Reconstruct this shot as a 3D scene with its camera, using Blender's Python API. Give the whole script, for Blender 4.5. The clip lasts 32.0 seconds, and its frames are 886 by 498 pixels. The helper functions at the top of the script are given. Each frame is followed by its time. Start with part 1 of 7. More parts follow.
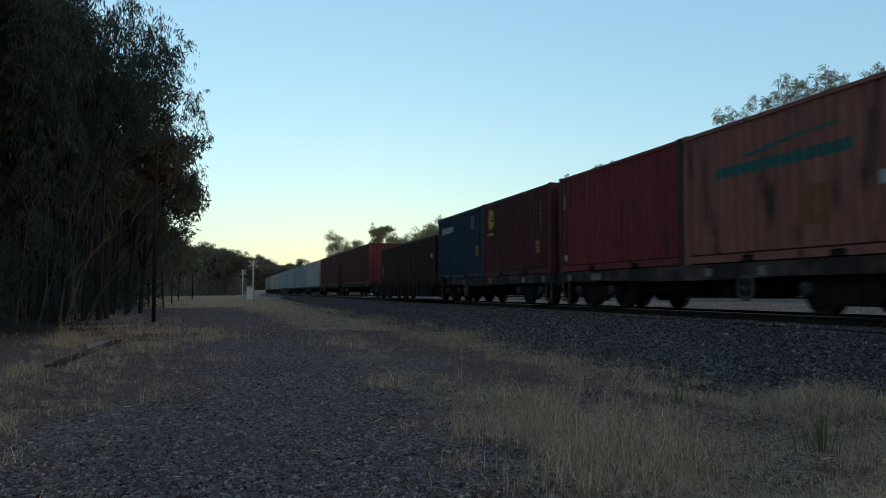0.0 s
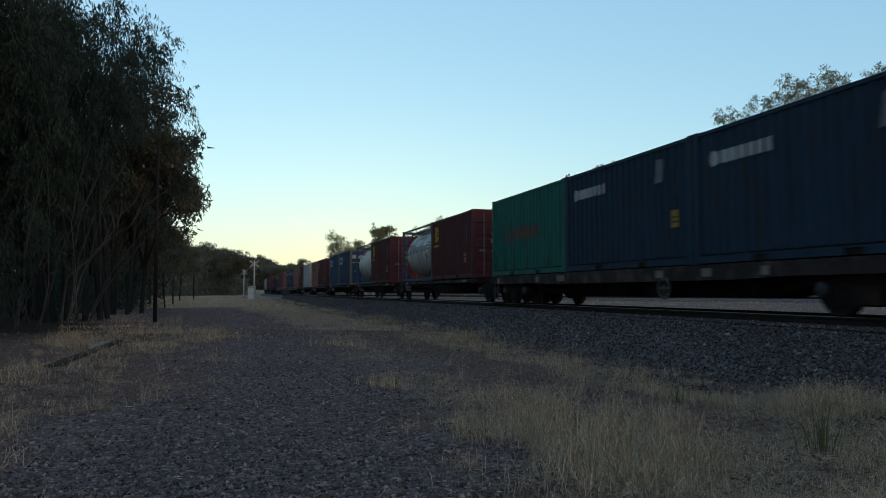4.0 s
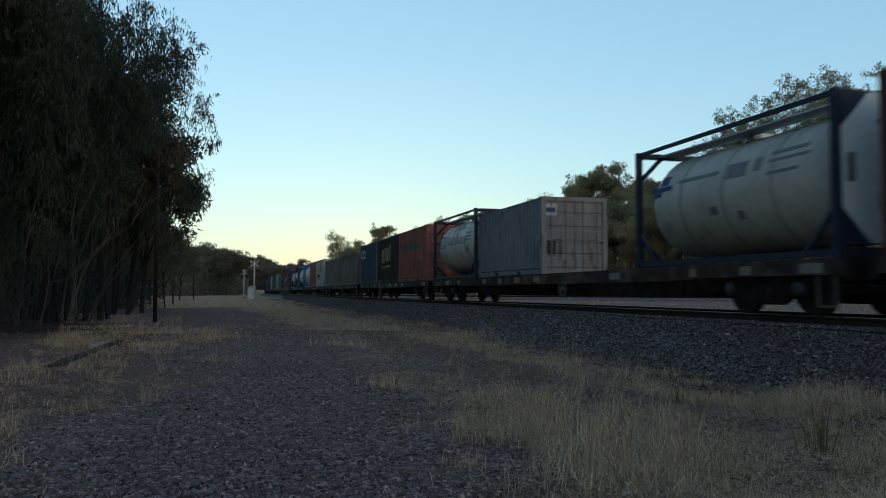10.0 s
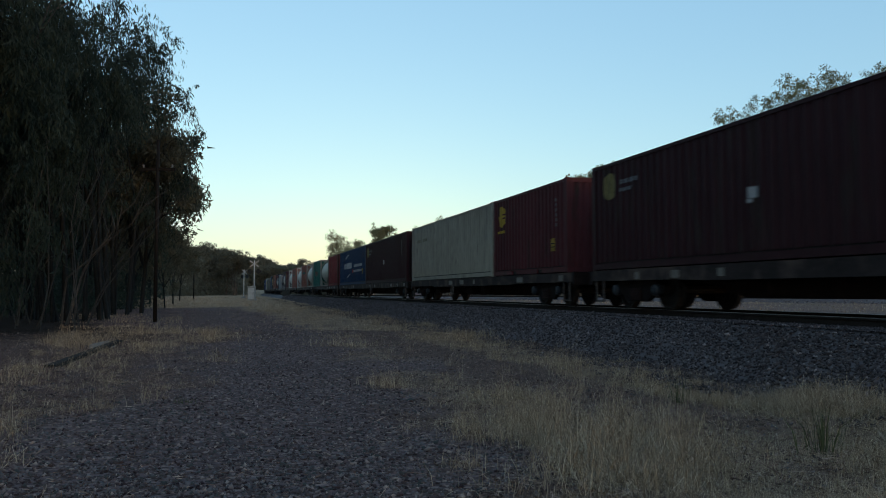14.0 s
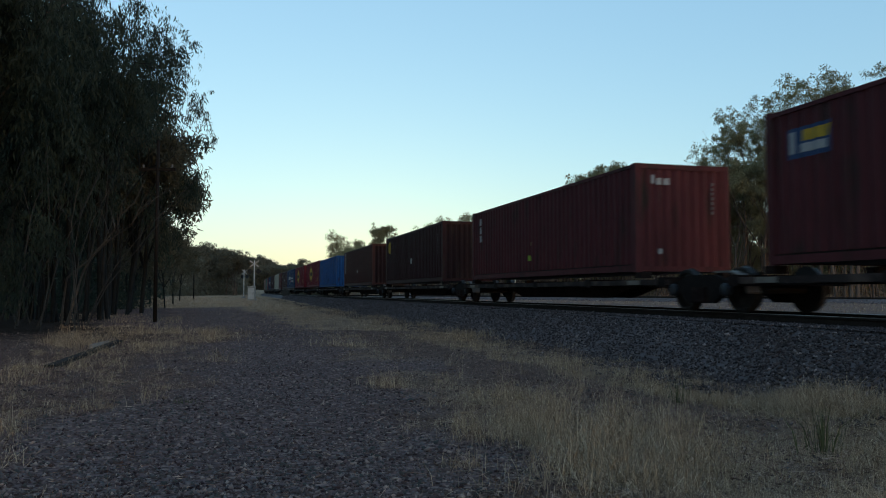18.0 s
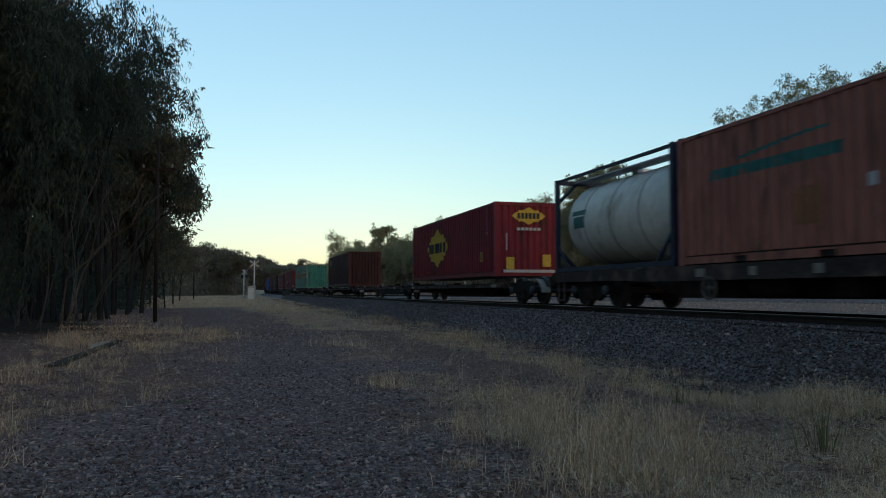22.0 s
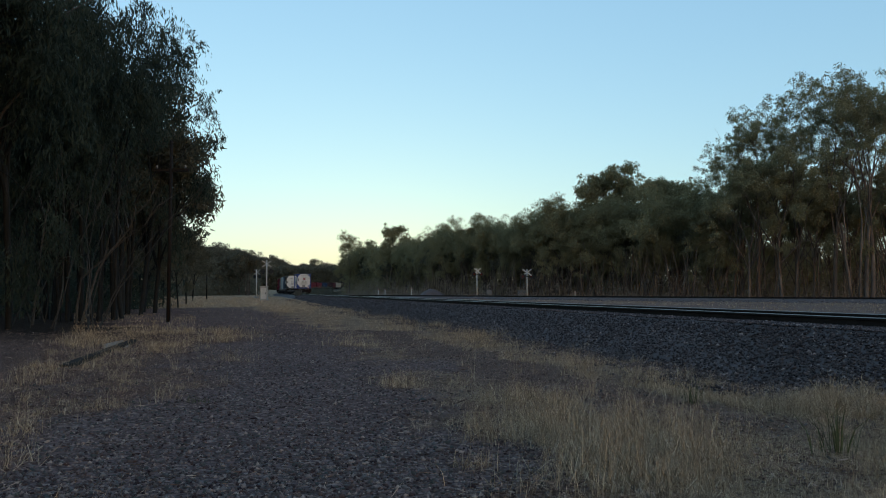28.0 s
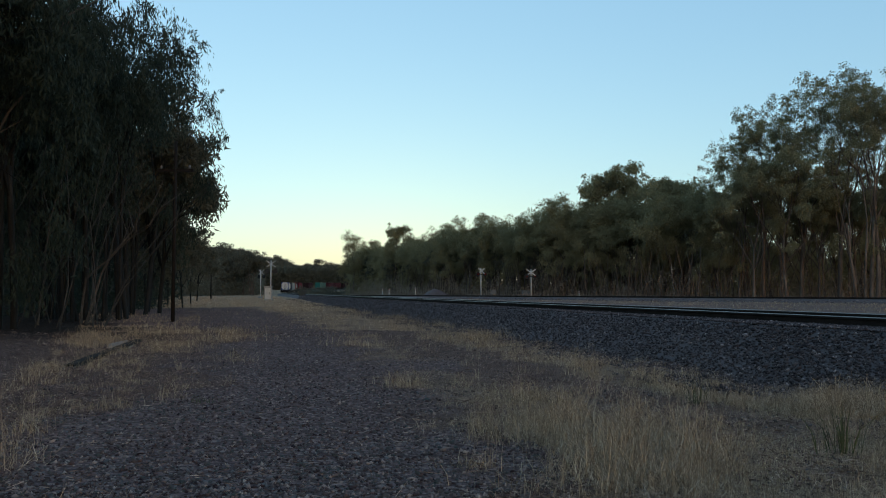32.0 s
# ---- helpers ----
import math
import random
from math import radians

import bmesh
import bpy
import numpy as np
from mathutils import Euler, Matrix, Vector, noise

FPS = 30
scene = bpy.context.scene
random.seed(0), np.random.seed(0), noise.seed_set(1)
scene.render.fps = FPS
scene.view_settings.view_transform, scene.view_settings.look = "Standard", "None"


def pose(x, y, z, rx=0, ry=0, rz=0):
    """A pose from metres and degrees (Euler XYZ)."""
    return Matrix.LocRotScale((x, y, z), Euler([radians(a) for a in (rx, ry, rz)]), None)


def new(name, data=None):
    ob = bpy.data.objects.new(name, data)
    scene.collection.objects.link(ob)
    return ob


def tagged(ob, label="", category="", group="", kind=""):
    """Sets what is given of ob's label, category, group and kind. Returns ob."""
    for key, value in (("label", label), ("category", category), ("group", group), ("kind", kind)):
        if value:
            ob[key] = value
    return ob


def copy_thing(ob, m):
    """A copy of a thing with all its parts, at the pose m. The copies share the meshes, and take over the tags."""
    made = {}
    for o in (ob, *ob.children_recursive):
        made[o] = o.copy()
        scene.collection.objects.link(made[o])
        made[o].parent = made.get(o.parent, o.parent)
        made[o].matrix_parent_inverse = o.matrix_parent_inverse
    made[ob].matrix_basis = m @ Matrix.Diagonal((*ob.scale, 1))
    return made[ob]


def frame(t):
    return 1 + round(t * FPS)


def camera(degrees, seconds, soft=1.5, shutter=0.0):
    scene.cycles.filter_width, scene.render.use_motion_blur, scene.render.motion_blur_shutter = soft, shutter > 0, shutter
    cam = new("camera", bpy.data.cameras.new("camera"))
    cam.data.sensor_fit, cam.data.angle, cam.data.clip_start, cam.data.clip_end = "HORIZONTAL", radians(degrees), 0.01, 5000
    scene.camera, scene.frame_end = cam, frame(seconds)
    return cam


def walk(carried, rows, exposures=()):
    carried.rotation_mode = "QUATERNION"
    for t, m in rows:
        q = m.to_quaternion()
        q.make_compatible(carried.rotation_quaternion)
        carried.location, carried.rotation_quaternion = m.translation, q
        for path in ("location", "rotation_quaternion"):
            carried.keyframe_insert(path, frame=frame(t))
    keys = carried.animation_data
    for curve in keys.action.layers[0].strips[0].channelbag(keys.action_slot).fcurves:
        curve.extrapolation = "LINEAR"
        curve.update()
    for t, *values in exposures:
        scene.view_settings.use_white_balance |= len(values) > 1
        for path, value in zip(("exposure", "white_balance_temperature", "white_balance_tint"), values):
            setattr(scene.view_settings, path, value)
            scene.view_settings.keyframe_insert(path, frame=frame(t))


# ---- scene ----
# ---- camera ----
cam = camera(58.7, 32.0, soft=1.0, shutter=0.16)
EYE = 1.25
PAN = [(0, -0.08), (0.5, 0.0), (1.0, 0.03), (1.5, 0.0), (25.5, 0.0), (26.5, 0.1), (27.5, 0.53), (28.0, 0.86),
       (28.5, 1.17), (29.0, 1.15), (29.5, 1.15), (32.0, 1.15)]
walk(cam, [(t, pose(0, 0, EYE, 93.11, 0, a)) for t, a in PAN])

# ---- world and light ----
GLOW = -150.0        # bearing of the low sun's glow, degrees left of straight ahead
world = bpy.data.worlds.new("dusk")
scene.world = world
world.use_nodes = True
wn, wl = world.node_tree.nodes, world.node_tree.links
sky = wn.new("ShaderNodeTexSky")
sky.sky_type, sky.sun_disc = "NISHITA", False
sky.sun_elevation, sky.sun_rotation = radians(4.0), radians(-GLOW)
sky.altitude, sky.air_density, sky.dust_density, sky.ozone_density = 100, 1.0, 1.0, 1.0
low_glow = wn["Background"]
wl.new(sky.outputs[0], low_glow.inputs[0])
low_glow.inputs[1].default_value = 0.175
twilight = wn.new("ShaderNodeBackground")     # even blue light of the high twilight sky
twilight.inputs[0].default_value, twilight.inputs[1].default_value = (0.135, 0.298, 0.492, 1), 1.0
added_sky = wn.new("ShaderNodeTexSky")             # second sky texture, added for the yellow twilight glow on the horizon ahead
added_sky.sky_type, added_sky.sun_disc = "NISHITA", False
added_sky.sun_elevation, added_sky.sun_rotation = radians(1.5), radians(-5.0)
added_sky.altitude, added_sky.air_density, added_sky.dust_density, added_sky.ozone_density = 100, 1.0, 0.6, 2.0
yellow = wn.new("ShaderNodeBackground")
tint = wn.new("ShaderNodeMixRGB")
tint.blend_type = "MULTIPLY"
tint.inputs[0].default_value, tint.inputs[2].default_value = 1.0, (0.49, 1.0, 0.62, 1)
wl.new(added_sky.outputs[0], tint.inputs[1])
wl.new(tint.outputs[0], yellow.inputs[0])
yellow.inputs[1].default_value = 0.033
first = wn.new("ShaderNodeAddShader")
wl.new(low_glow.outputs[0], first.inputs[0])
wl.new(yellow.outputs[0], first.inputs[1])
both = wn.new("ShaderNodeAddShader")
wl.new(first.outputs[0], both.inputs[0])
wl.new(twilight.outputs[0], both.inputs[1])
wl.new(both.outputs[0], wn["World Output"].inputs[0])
scene.view_settings.exposure = 0.0


# ---- materials ----
MATS = {}


def material(name, col, rough=0.8, metal=0.0, scale=3.0, var=0.25, fine=40.0, bump=0.0, bump_scale=60.0, stretch=(1, 1, 1),
             stain=None, stain_at=0.62, vary=0.0, spec=0.15):
    """A surface with broad and fine variation, an optional stain colour, relief and a change from object to object."""
    if name in MATS:
        return MATS[name]
    m = bpy.data.materials.new(name)
    m.use_nodes = True
    n, l = m.node_tree.nodes, m.node_tree.links
    b = n["Principled BSDF"]
    b.inputs["Roughness"].default_value, b.inputs["Metallic"].default_value = rough, metal
    b.inputs["Specular IOR Level"].default_value = spec
    co = n.new("ShaderNodeTexCoord")
    mp = n.new("ShaderNodeMapping")
    mp.inputs["Scale"].default_value = stretch
    l.new(co.outputs["Object"], mp.inputs[0])
    info = n.new("ShaderNodeObjectInfo")
    add = n.new("ShaderNodeVectorMath")
    l.new(mp.outputs[0], add.inputs[0])
    mul = n.new("ShaderNodeMath")
    mul.operation, mul.inputs[1].default_value = "MULTIPLY", 37.0
    l.new(info.outputs["Random"], mul.inputs[0])
    l.new(mul.outputs[0], add.inputs[1])
    big, small = n.new("ShaderNodeTexNoise"), n.new("ShaderNodeTexNoise")
    big.inputs["Scale"].default_value, small.inputs["Scale"].default_value = scale, fine
    big.inputs["Detail"].default_value = 5
    for x in (big, small):
        l.new(add.outputs[0], x.inputs["Vector"])
    mixn = n.new("ShaderNodeMath")
    mixn.operation = "MULTIPLY_ADD"
    mixn.inputs[1].default_value = 0.45
    l.new(small.outputs["Fac"], mixn.inputs[0])
    half = n.new("ShaderNodeMath")
    half.operation, half.inputs[1].default_value = "MULTIPLY", 0.55
    l.new(big.outputs["Fac"], half.inputs[0])
    l.new(half.outputs[0], mixn.inputs[2])
    ramp = n.new("ShaderNodeValToRGB")
    c = Vector(col)
    lo, hi = c * (1 - var), c * (1 + var)
    ramp.color_ramp.elements[0].position, ramp.color_ramp.elements[1].position = 0.35, 0.65
    ramp.color_ramp.elements[0].color = (*lo, 1)
    ramp.color_ramp.elements[1].color = (*[min(1, v) for v in hi], 1)
    l.new(mixn.outputs[0], ramp.inputs[0])
    out = ramp.outputs[0]
    if stain:
        st = n.new("ShaderNodeValToRGB")
        st.color_ramp.elements[0].position, st.color_ramp.elements[1].position = stain_at, stain_at + 0.17
        st.color_ramp.elements[0].color, st.color_ramp.elements[1].color = (0, 0, 0, 1), (1, 1, 1, 1)
        sn = n.new("ShaderNodeTexNoise")
        sn.inputs["Scale"].default_value, sn.inputs["Detail"].default_value = scale * 1.7, 6
        l.new(add.outputs[0], sn.inputs["Vector"])
        l.new(sn.outputs["Fac"], st.inputs[0])
        mx = n.new("ShaderNodeMixRGB")
        mx.inputs[2].default_value = (*stain, 1)
        l.new(st.outputs[0], mx.inputs[0])
        l.new(out, mx.inputs[1])
        out = mx.outputs[0]
    if vary:
        hs = n.new("ShaderNodeHueSaturation")
        rr = n.new("ShaderNodeMapRange")
        rr.inputs[3].default_value, rr.inputs[4].default_value = 1 - vary, 1 + vary
        l.new(info.outputs["Random"], rr.inputs[0])
        l.new(rr.outputs[0], hs.inputs["Value"])
        l.new(out, hs.inputs["Color"])
        out = hs.outputs[0]
    l.new(out, b.inputs["Base Color"])
    if bump:
        bn, bt = n.new("ShaderNodeBump"), n.new("ShaderNodeTexNoise")
        bt.inputs["Scale"].default_value, bt.inputs["Detail"].default_value = bump_scale, 4
        l.new(add.outputs[0], bt.inputs["Vector"])
        bn.inputs["Strength"].default_value, bn.inputs["Distance"].default_value = 0.6, bump
        l.new(bt.outputs["Fac"], bn.inputs["Height"])
        l.new(bn.outputs[0], b.inputs["Normal"])
    MATS[name] = m
    return m


def paint(name, col, dirt=(0.03, 0.019, 0.016), at=0.56):
    """Weathered container paint with dirt that runs down it."""
    return material(name, col, 0.6, 0, 2.0, 0.22, 11.0, stretch=(1, 1, 0.25), stain=dirt, stain_at=at, spec=0.12)


PAINT = dict(
    maroon=(0.155, 0.038, 0.044), dark_maroon=(0.067, 0.021, 0.025), red=(0.34, 0.052, 0.055), bright_red=(0.27, 0.03, 0.045),
    orange=(0.46, 0.165, 0.122), brown=(0.17, 0.052, 0.036), rust_brown=(0.118, 0.043, 0.037), navy=(0.02, 0.06, 0.15),
    blue=(0.05, 0.095, 0.175), bright_blue=(0.022, 0.125, 0.37), dark_blue=(0.031, 0.061, 0.105), green=(0.03, 0.205, 0.16),
    sea_green=(0.165, 0.29, 0.225), teal=(0.05, 0.25, 0.215), dirty_maroon=(0.04, 0.016, 0.018), grey=(0.30, 0.31, 0.33), light_grey=(0.46, 0.48, 0.46), white=(0.62, 0.59, 0.53),
    cream=(0.58, 0.505, 0.40), black=(0.034, 0.026, 0.022), khaki=(0.27, 0.225, 0.185), tan=(0.42, 0.36, 0.26))
for k, c in PAINT.items():
    paint(k + " paint", [0.46 * v for v in c], at=0.66 if k in ("white", "cream", "light_grey") else 0.56)
WORN = material("worn grey steel", (0.075, 0.062, 0.056), 0.8, 0.0, 3, 0.4, 25, stain=(0.03, 0.022, 0.02), stain_at=0.55, spec=0.1)
SILL = material("rusty sill paint", (0.028, 0.02, 0.0185), 0.8, 0.0, 1.1, 0.4, 18, stain=(0.085, 0.058, 0.048), stain_at=0.5, spec=0.1)
STEEL = material("wagon steel", (0.014, 0.0085, 0.0075), 0.85, 0.0, 2.0, 0.4, 25, stain=(0.03, 0.019, 0.016), stain_at=0.52, spec=0.08)
BOGIE = material("bogie steel", (0.0125, 0.009, 0.008), 0.85, 0.0, 4.0, 0.4, 30, spec=0.08)
WHEEL = material("wheel steel", (0.02, 0.017, 0.016), 0.6, 0.2, 5.0, 0.3, 40, spec=0.2)
HUB = material("axle box paint", (0.023, 0.026, 0.031), 0.6, 0, 6, 0.3, 30)
RAILM = material("rail steel", (0.022, 0.0165, 0.014), 0.8, 0.0, 3.0, 0.3, 40, spec=0.1)
SHINE = material("polished rail head", (0.28, 0.24, 0.215), 0.45, 0.9, 6, 0.15, 50)
GALV = material("galvanised steel", (0.42, 0.43, 0.44), 0.5, 0.7, 6, 0.2, 40)
TANKW = material("tank white", (0.44, 0.41, 0.365), 0.5, 0, 1.0, 0.14, 8, stretch=(1, 1, 0.5), stain=(0.21, 0.175, 0.135), stain_at=0.55)
TANKG = material("tank grey", (0.33, 0.31, 0.27), 0.5, 0, 1.0, 0.14, 8, stretch=(1, 1, 0.5), stain=(0.17, 0.14, 0.11), stain_at=0.57)
FWHITE = material("frame bright white", (0.34, 0.315, 0.285), 0.6, 0, 3, 0.15, 20, stain=(0.15, 0.11, 0.08), stain_at=0.62, spec=0.2)
FCREAM = material("frame cream", (0.19, 0.170, 0.145), 0.6, 0, 3, 0.15, 20, stain=(0.078, 0.052, 0.0325), stain_at=0.6, spec=0.2)
FBLUE = material("frame blue", (0.022, 0.05, 0.18), 0.5, 0, 3, 0.15, 20)
FTEAL = material("frame teal blue", (0.03, 0.095, 0.21), 0.5, 0, 3, 0.15, 20)
FDULL = material("frame dull blue", (0.028, 0.052, 0.098), 0.55, 0, 3, 0.2, 20, stain=(0.05, 0.035, 0.03), stain_at=0.6)
FDARK = material("frame dark", (0.014, 0.019, 0.034), 0.55, 0, 3, 0.2, 20)
FGREY = material("frame grey green", (0.042, 0.047, 0.045), 0.5, 0, 3, 0.2, 20)
YELL = material("marking yellow", (0.36, 0.23, 0.03), 0.6, 0, 4, 0.2, 20)
MWHITE = material("marking white", (0.30, 0.29, 0.285), 0.6, 0, 4, 0.15, 20, stain=(0.15, 0.14, 0.13), stain_at=0.6)
LWHITE = material("lettering white", (0.50, 0.49, 0.48), 0.6, 0, 4, 0.12, 20)
MTEAL = material("marking teal", (0.02, 0.085, 0.075), 0.6, 0, 4, 0.25, 14, stain=(0.16, 0.045, 0.03), stain_at=0.58)
MORANGE = material("marking orange", (0.165, 0.064, 0.03), 0.6, 0, 4, 0.25, 14, stain=(0.10, 0.09, 0.06), stain_at=0.58)
MRED = material("marking red", (0.42, 0.035, 0.03), 0.6, 0, 4, 0.2, 20)
MBLUE = material("marking blue", (0.025, 0.05, 0.115), 0.6, 0, 4, 0.2, 20)
MBLACK = material("marking black", (0.02, 0.02, 0.022), 0.6, 0, 4, 0.2, 20)
MGREY = material("marking grey", (0.13, 0.13, 0.135), 0.6, 0, 4, 0.2, 20)
FADED = material("faded orange-red marking", (0.10, 0.045, 0.03), 0.6, 0, 4, 0.25, 14, stain=(0.02, 0.085, 0.07), stain_at=0.52)
MGREEN = material("marking lime", (0.2, 0.3, 0.04), 0.6, 0, 4, 0.2, 20)
REFL = material("reflector white", (0.155, 0.1333, 0.1147), 0.5, 0, 3, 0.2, 20, stain=(0.062, 0.0496, 0.0434), stain_at=0.56)
CREOS = material("timber pole", (0.014, 0.011, 0.010), 0.9, 0, 4, 0.3, 40, bump=0.004, stretch=(1, 1, 0.1))
SLEEP = material("concrete sleeper", (0.22, 0.21, 0.20), 0.9, 0, 4, 0.2, 40)


# ---- mesh helpers ----
class Shape:
    """Gathers boxes, rods and prisms into one mesh."""

    def __init__(self):
        self.v, self.f = [], []

    def add(self, v, f):
        o = len(self.v)
        self.v += [tuple(p) for p in v]
        self.f += [tuple(i + o for i in q) for q in f]
        return self

    def box(self, x0, x1, y0, y1, z0, z1):
        v = [(x, y, z) for z in (z0, z1) for y in (y0, y1) for x in (x0, x1)]
        return self.add(v, [(0, 2, 3, 1), (4, 5, 7, 6), (0, 1, 5, 4), (2, 6, 7, 3), (0, 4, 6, 2), (1, 3, 7, 5)])

    def prism(self, pts, axis, a0, a1):
        """A closed outline pts pulled along an axis ('x', 'y' or 'z')."""
        k = len(pts)
        put = {"x": lambda p, a: (a, p[0], p[1]), "y": lambda p, a: (p[0], a, p[1]), "z": lambda p, a: (p[0], p[1], a)}[axis]
        v = [put(p, a) for a in (a0, a1) for p in pts]
        f = [tuple(range(k))[::-1], tuple(range(k, 2 * k))] + [(i, (i + 1) % k, k + (i + 1) % k, k + i) for i in range(k)]
        return self.add(v, f)

    def rod(self, a, b, r0, r1=None, k=6, caps=True):
        a, b = Vector(a), Vector(b)
        r1 = r0 if r1 is None else r1
        d = (b - a).normalized()
        s = d.orthogonal().normalized()
        t = d.cross(s)
        v = [p + (s * math.cos(2 * math.pi * i / k) + t * math.sin(2 * math.pi * i / k)) * r for p, r in ((a, r0), (b, r1)) for i in range(k)]
        f = [(i, (i + 1) % k, k + (i + 1) % k, k + i) for i in range(k)]
        if caps:
            f += [tuple(range(k))[::-1], tuple(range(k, 2 * k))]
        return self.add(v, f)

    def tube(self, pts, radii, k=6):
        """One bent, tapering tube through points."""
        rows = []
        for i, p in enumerate(pts):
            d = (pts[min(i + 1, len(pts) - 1)] - pts[max(i - 1, 0)]).normalized()
            s = Vector((1, 0, 0)) if abs(d.x) < 0.8 else Vector((0, 1, 0))
            s = (s - d * s.dot(d)).normalized()
            t = d.cross(s)
            rows += [p + (s * math.cos(2 * math.pi * j / k) + t * math.sin(2 * math.pi * j / k)) * radii[i] for j in range(k)]
        f = [(i * k + j, i * k + (j + 1) % k, (i + 1) * k + (j + 1) % k, (i + 1) * k + j) for i in range(len(pts) - 1) for j in range(k)]
        return self.add(rows, f)

    def beam(self, a, b, w):
        """A square bar from a to b."""
        return self.rod(a, b, w * 0.707, k=4)

    def lathe(self, prof, axis="x", k=24, caps=True):
        """prof: (along, radius) pairs turned about an axis through the origin."""
        rows = []
        for a, r in prof:
            for i in range(k):
                c, s = r * math.cos(2 * math.pi * i / k), r * math.sin(2 * math.pi * i / k)
                rows.append({"x": (a, c, s), "y": (c, a, s), "z": (c, s, a)}[axis])
        f = [(j * k + i, j * k + (i + 1) % k, (j + 1) * k + (i + 1) % k, (j + 1) * k + i) for j in range(len(prof) - 1) for i in range(k)]
        if caps:
            f += [tuple(range(k))[::-1], tuple(range((len(prof) - 1) * k, len(prof) * k))]
        return self.add(rows, f)

    def mesh(self, name, mat, smooth=False):
        me = bpy.data.meshes.new(name)
        me.from_pydata(self.v, [], self.f)
        me.materials.append(mat)
        if smooth:
            me.polygons.foreach_set("use_smooth", [True] * len(me.polygons))
        me.update()
        return me


CACHE = {}


def part(name, shape, mat, parent, label="", at=None, key=None, smooth=False):
    """One mesh object under a thing or a part. Alike pieces share their mesh by key."""
    if key is not None and (key, mat.name) in CACHE:
        me = CACHE[key, mat.name]
    else:
        me = (shape() if callable(shape) else shape).mesh(name, mat, smooth)
        if key is not None:
            CACHE[key, mat.name] = me
    ob = new(name, me)
    ob.parent = parent
    if at is not None:
        ob.location = at
    return tagged(ob, label) if label else ob


def raw_mesh(name, v, f, mat, smooth=False):
    """A mesh from arrays: v (n, 3), f (m, k) of one face size."""
    me = bpy.data.meshes.new(name)
    v, f = np.asarray(v, np.float32), np.asarray(f, np.int32)
    me.vertices.add(len(v))
    me.vertices.foreach_set("co", v.ravel())
    me.loops.add(f.size)
    me.loops.foreach_set("vertex_index", f.ravel())
    me.polygons.add(len(f))
    me.polygons.foreach_set("loop_start", np.arange(0, f.size, f.shape[1], dtype=np.int32))
    if smooth:
        me.polygons.foreach_set("use_smooth", np.ones(len(f), bool))
    me.materials.append(mat)
    me.update(calc_edges=True)
    me.validate()
    return me


# ---- the line of the track ----
TH = 0.26898                       # the straight runs this far (radians) left of straight ahead
SIDE, RAIL = 10.11, 0.86           # centre line's distance from the camera; height of the rail head
BENDS = [(148.9, 0.00052), (235.0, 0.0016), (620.0, 0.0)]


def make_line():
    s, x, y, a, k = -120.0, SIDE * math.cos(TH) + 120 * math.sin(TH), SIDE * math.sin(TH) - 120 * math.cos(TH), math.pi / 2 + TH, 0.0
    rows = []
    while s < 1100:
        rows.append((x, y, a))
        for s0, c in BENDS:
            if s >= s0:
                k = c
        x, y, a, s = x + math.cos(a - k / 2), y + math.sin(a - k / 2), a - k, s + 1.0
    return rows


LINE = make_line()


def on_line(s, left=0.0, z=0.0):
    """Place and heading on the track, s metres from the point abreast of the camera; left: metres to the left of travel."""
    i = max(0, min(len(LINE) - 2, int(s + 120)))
    w = s + 120 - i
    (x0, y0, a0), (x1, y1, a1) = LINE[i], LINE[i + 1]
    x, y, a = x0 + (x1 - x0) * w, y0 + (y1 - y0) * w, a0 + (a1 - a0) * w
    return Vector((x - left * math.sin(a), y + left * math.cos(a), z + 0.012 * max(0.0, min(500.0, s - 275)))), a


# ---- ground ----
def waves(x, y, f, seed):
    """Smooth uneven values about 0 to 1, with features 1/f metres across."""
    r = np.random.RandomState(seed)
    out = np.zeros(np.shape(x))
    for i in range(7):
        a, g, p = r.uniform(0, 6.28), f * r.uniform(0.6, 1.9), r.uniform(0, 6.28)
        out = out + np.sin((x * math.cos(a) + y * math.sin(a)) * g * 6.28 + p + 1.3 * np.sin((x * math.sin(a) - y * math.cos(a)) * g * 3.1 + p))
    return 0.5 + out / 7.0


def step(a, b, v):
    w = np.clip((v - a) / (b - a), 0, 1)
    return w * w * (3 - 2 * w)


def abreast(x, y):
    return x * math.cos(TH) + y * math.sin(TH)


def grassy(x, y):
    """1 in the dry grass, 0 on the gravel of the access road."""
    q = abreast(x, y)
    wob = (waves(x, y, 0.22, 5) - 0.5) * 1.6 + (waves(x, y, 0.9, 6) - 0.5) * 1.1
    right = step(-0.5, 0.7, q + wob - (1.1 + 0.5 * (1 - step(4.6, 6.6, y)) + 1.6 * (1 - np.exp(-np.maximum(y - 3, 0) / 5)) - 1.2 * step(30, 60, y)))
    edge = -3.4 - 0.15 * (y - 5) - 24 * step(25, 36, y) * (1 - step(52, 66, y)) + 6 * step(66, 85, y)
    left = np.maximum(step(-0.6, 0.6, edge - x + wob * 1.2), step(0, 2, -0.41 * y - x + wob) * step(22, 26, y))
    beyond = step(58, 72, y + wob * 4 + 0.5 * (x + 20))
    near = (1 - step(-2, 3, -y)) * (1 - 0.65 * step(8.5, 9.5, q) * (1 - step(70, 100, y)))
    return np.clip(np.maximum(np.maximum(right, left), beyond), 0, 1) * near


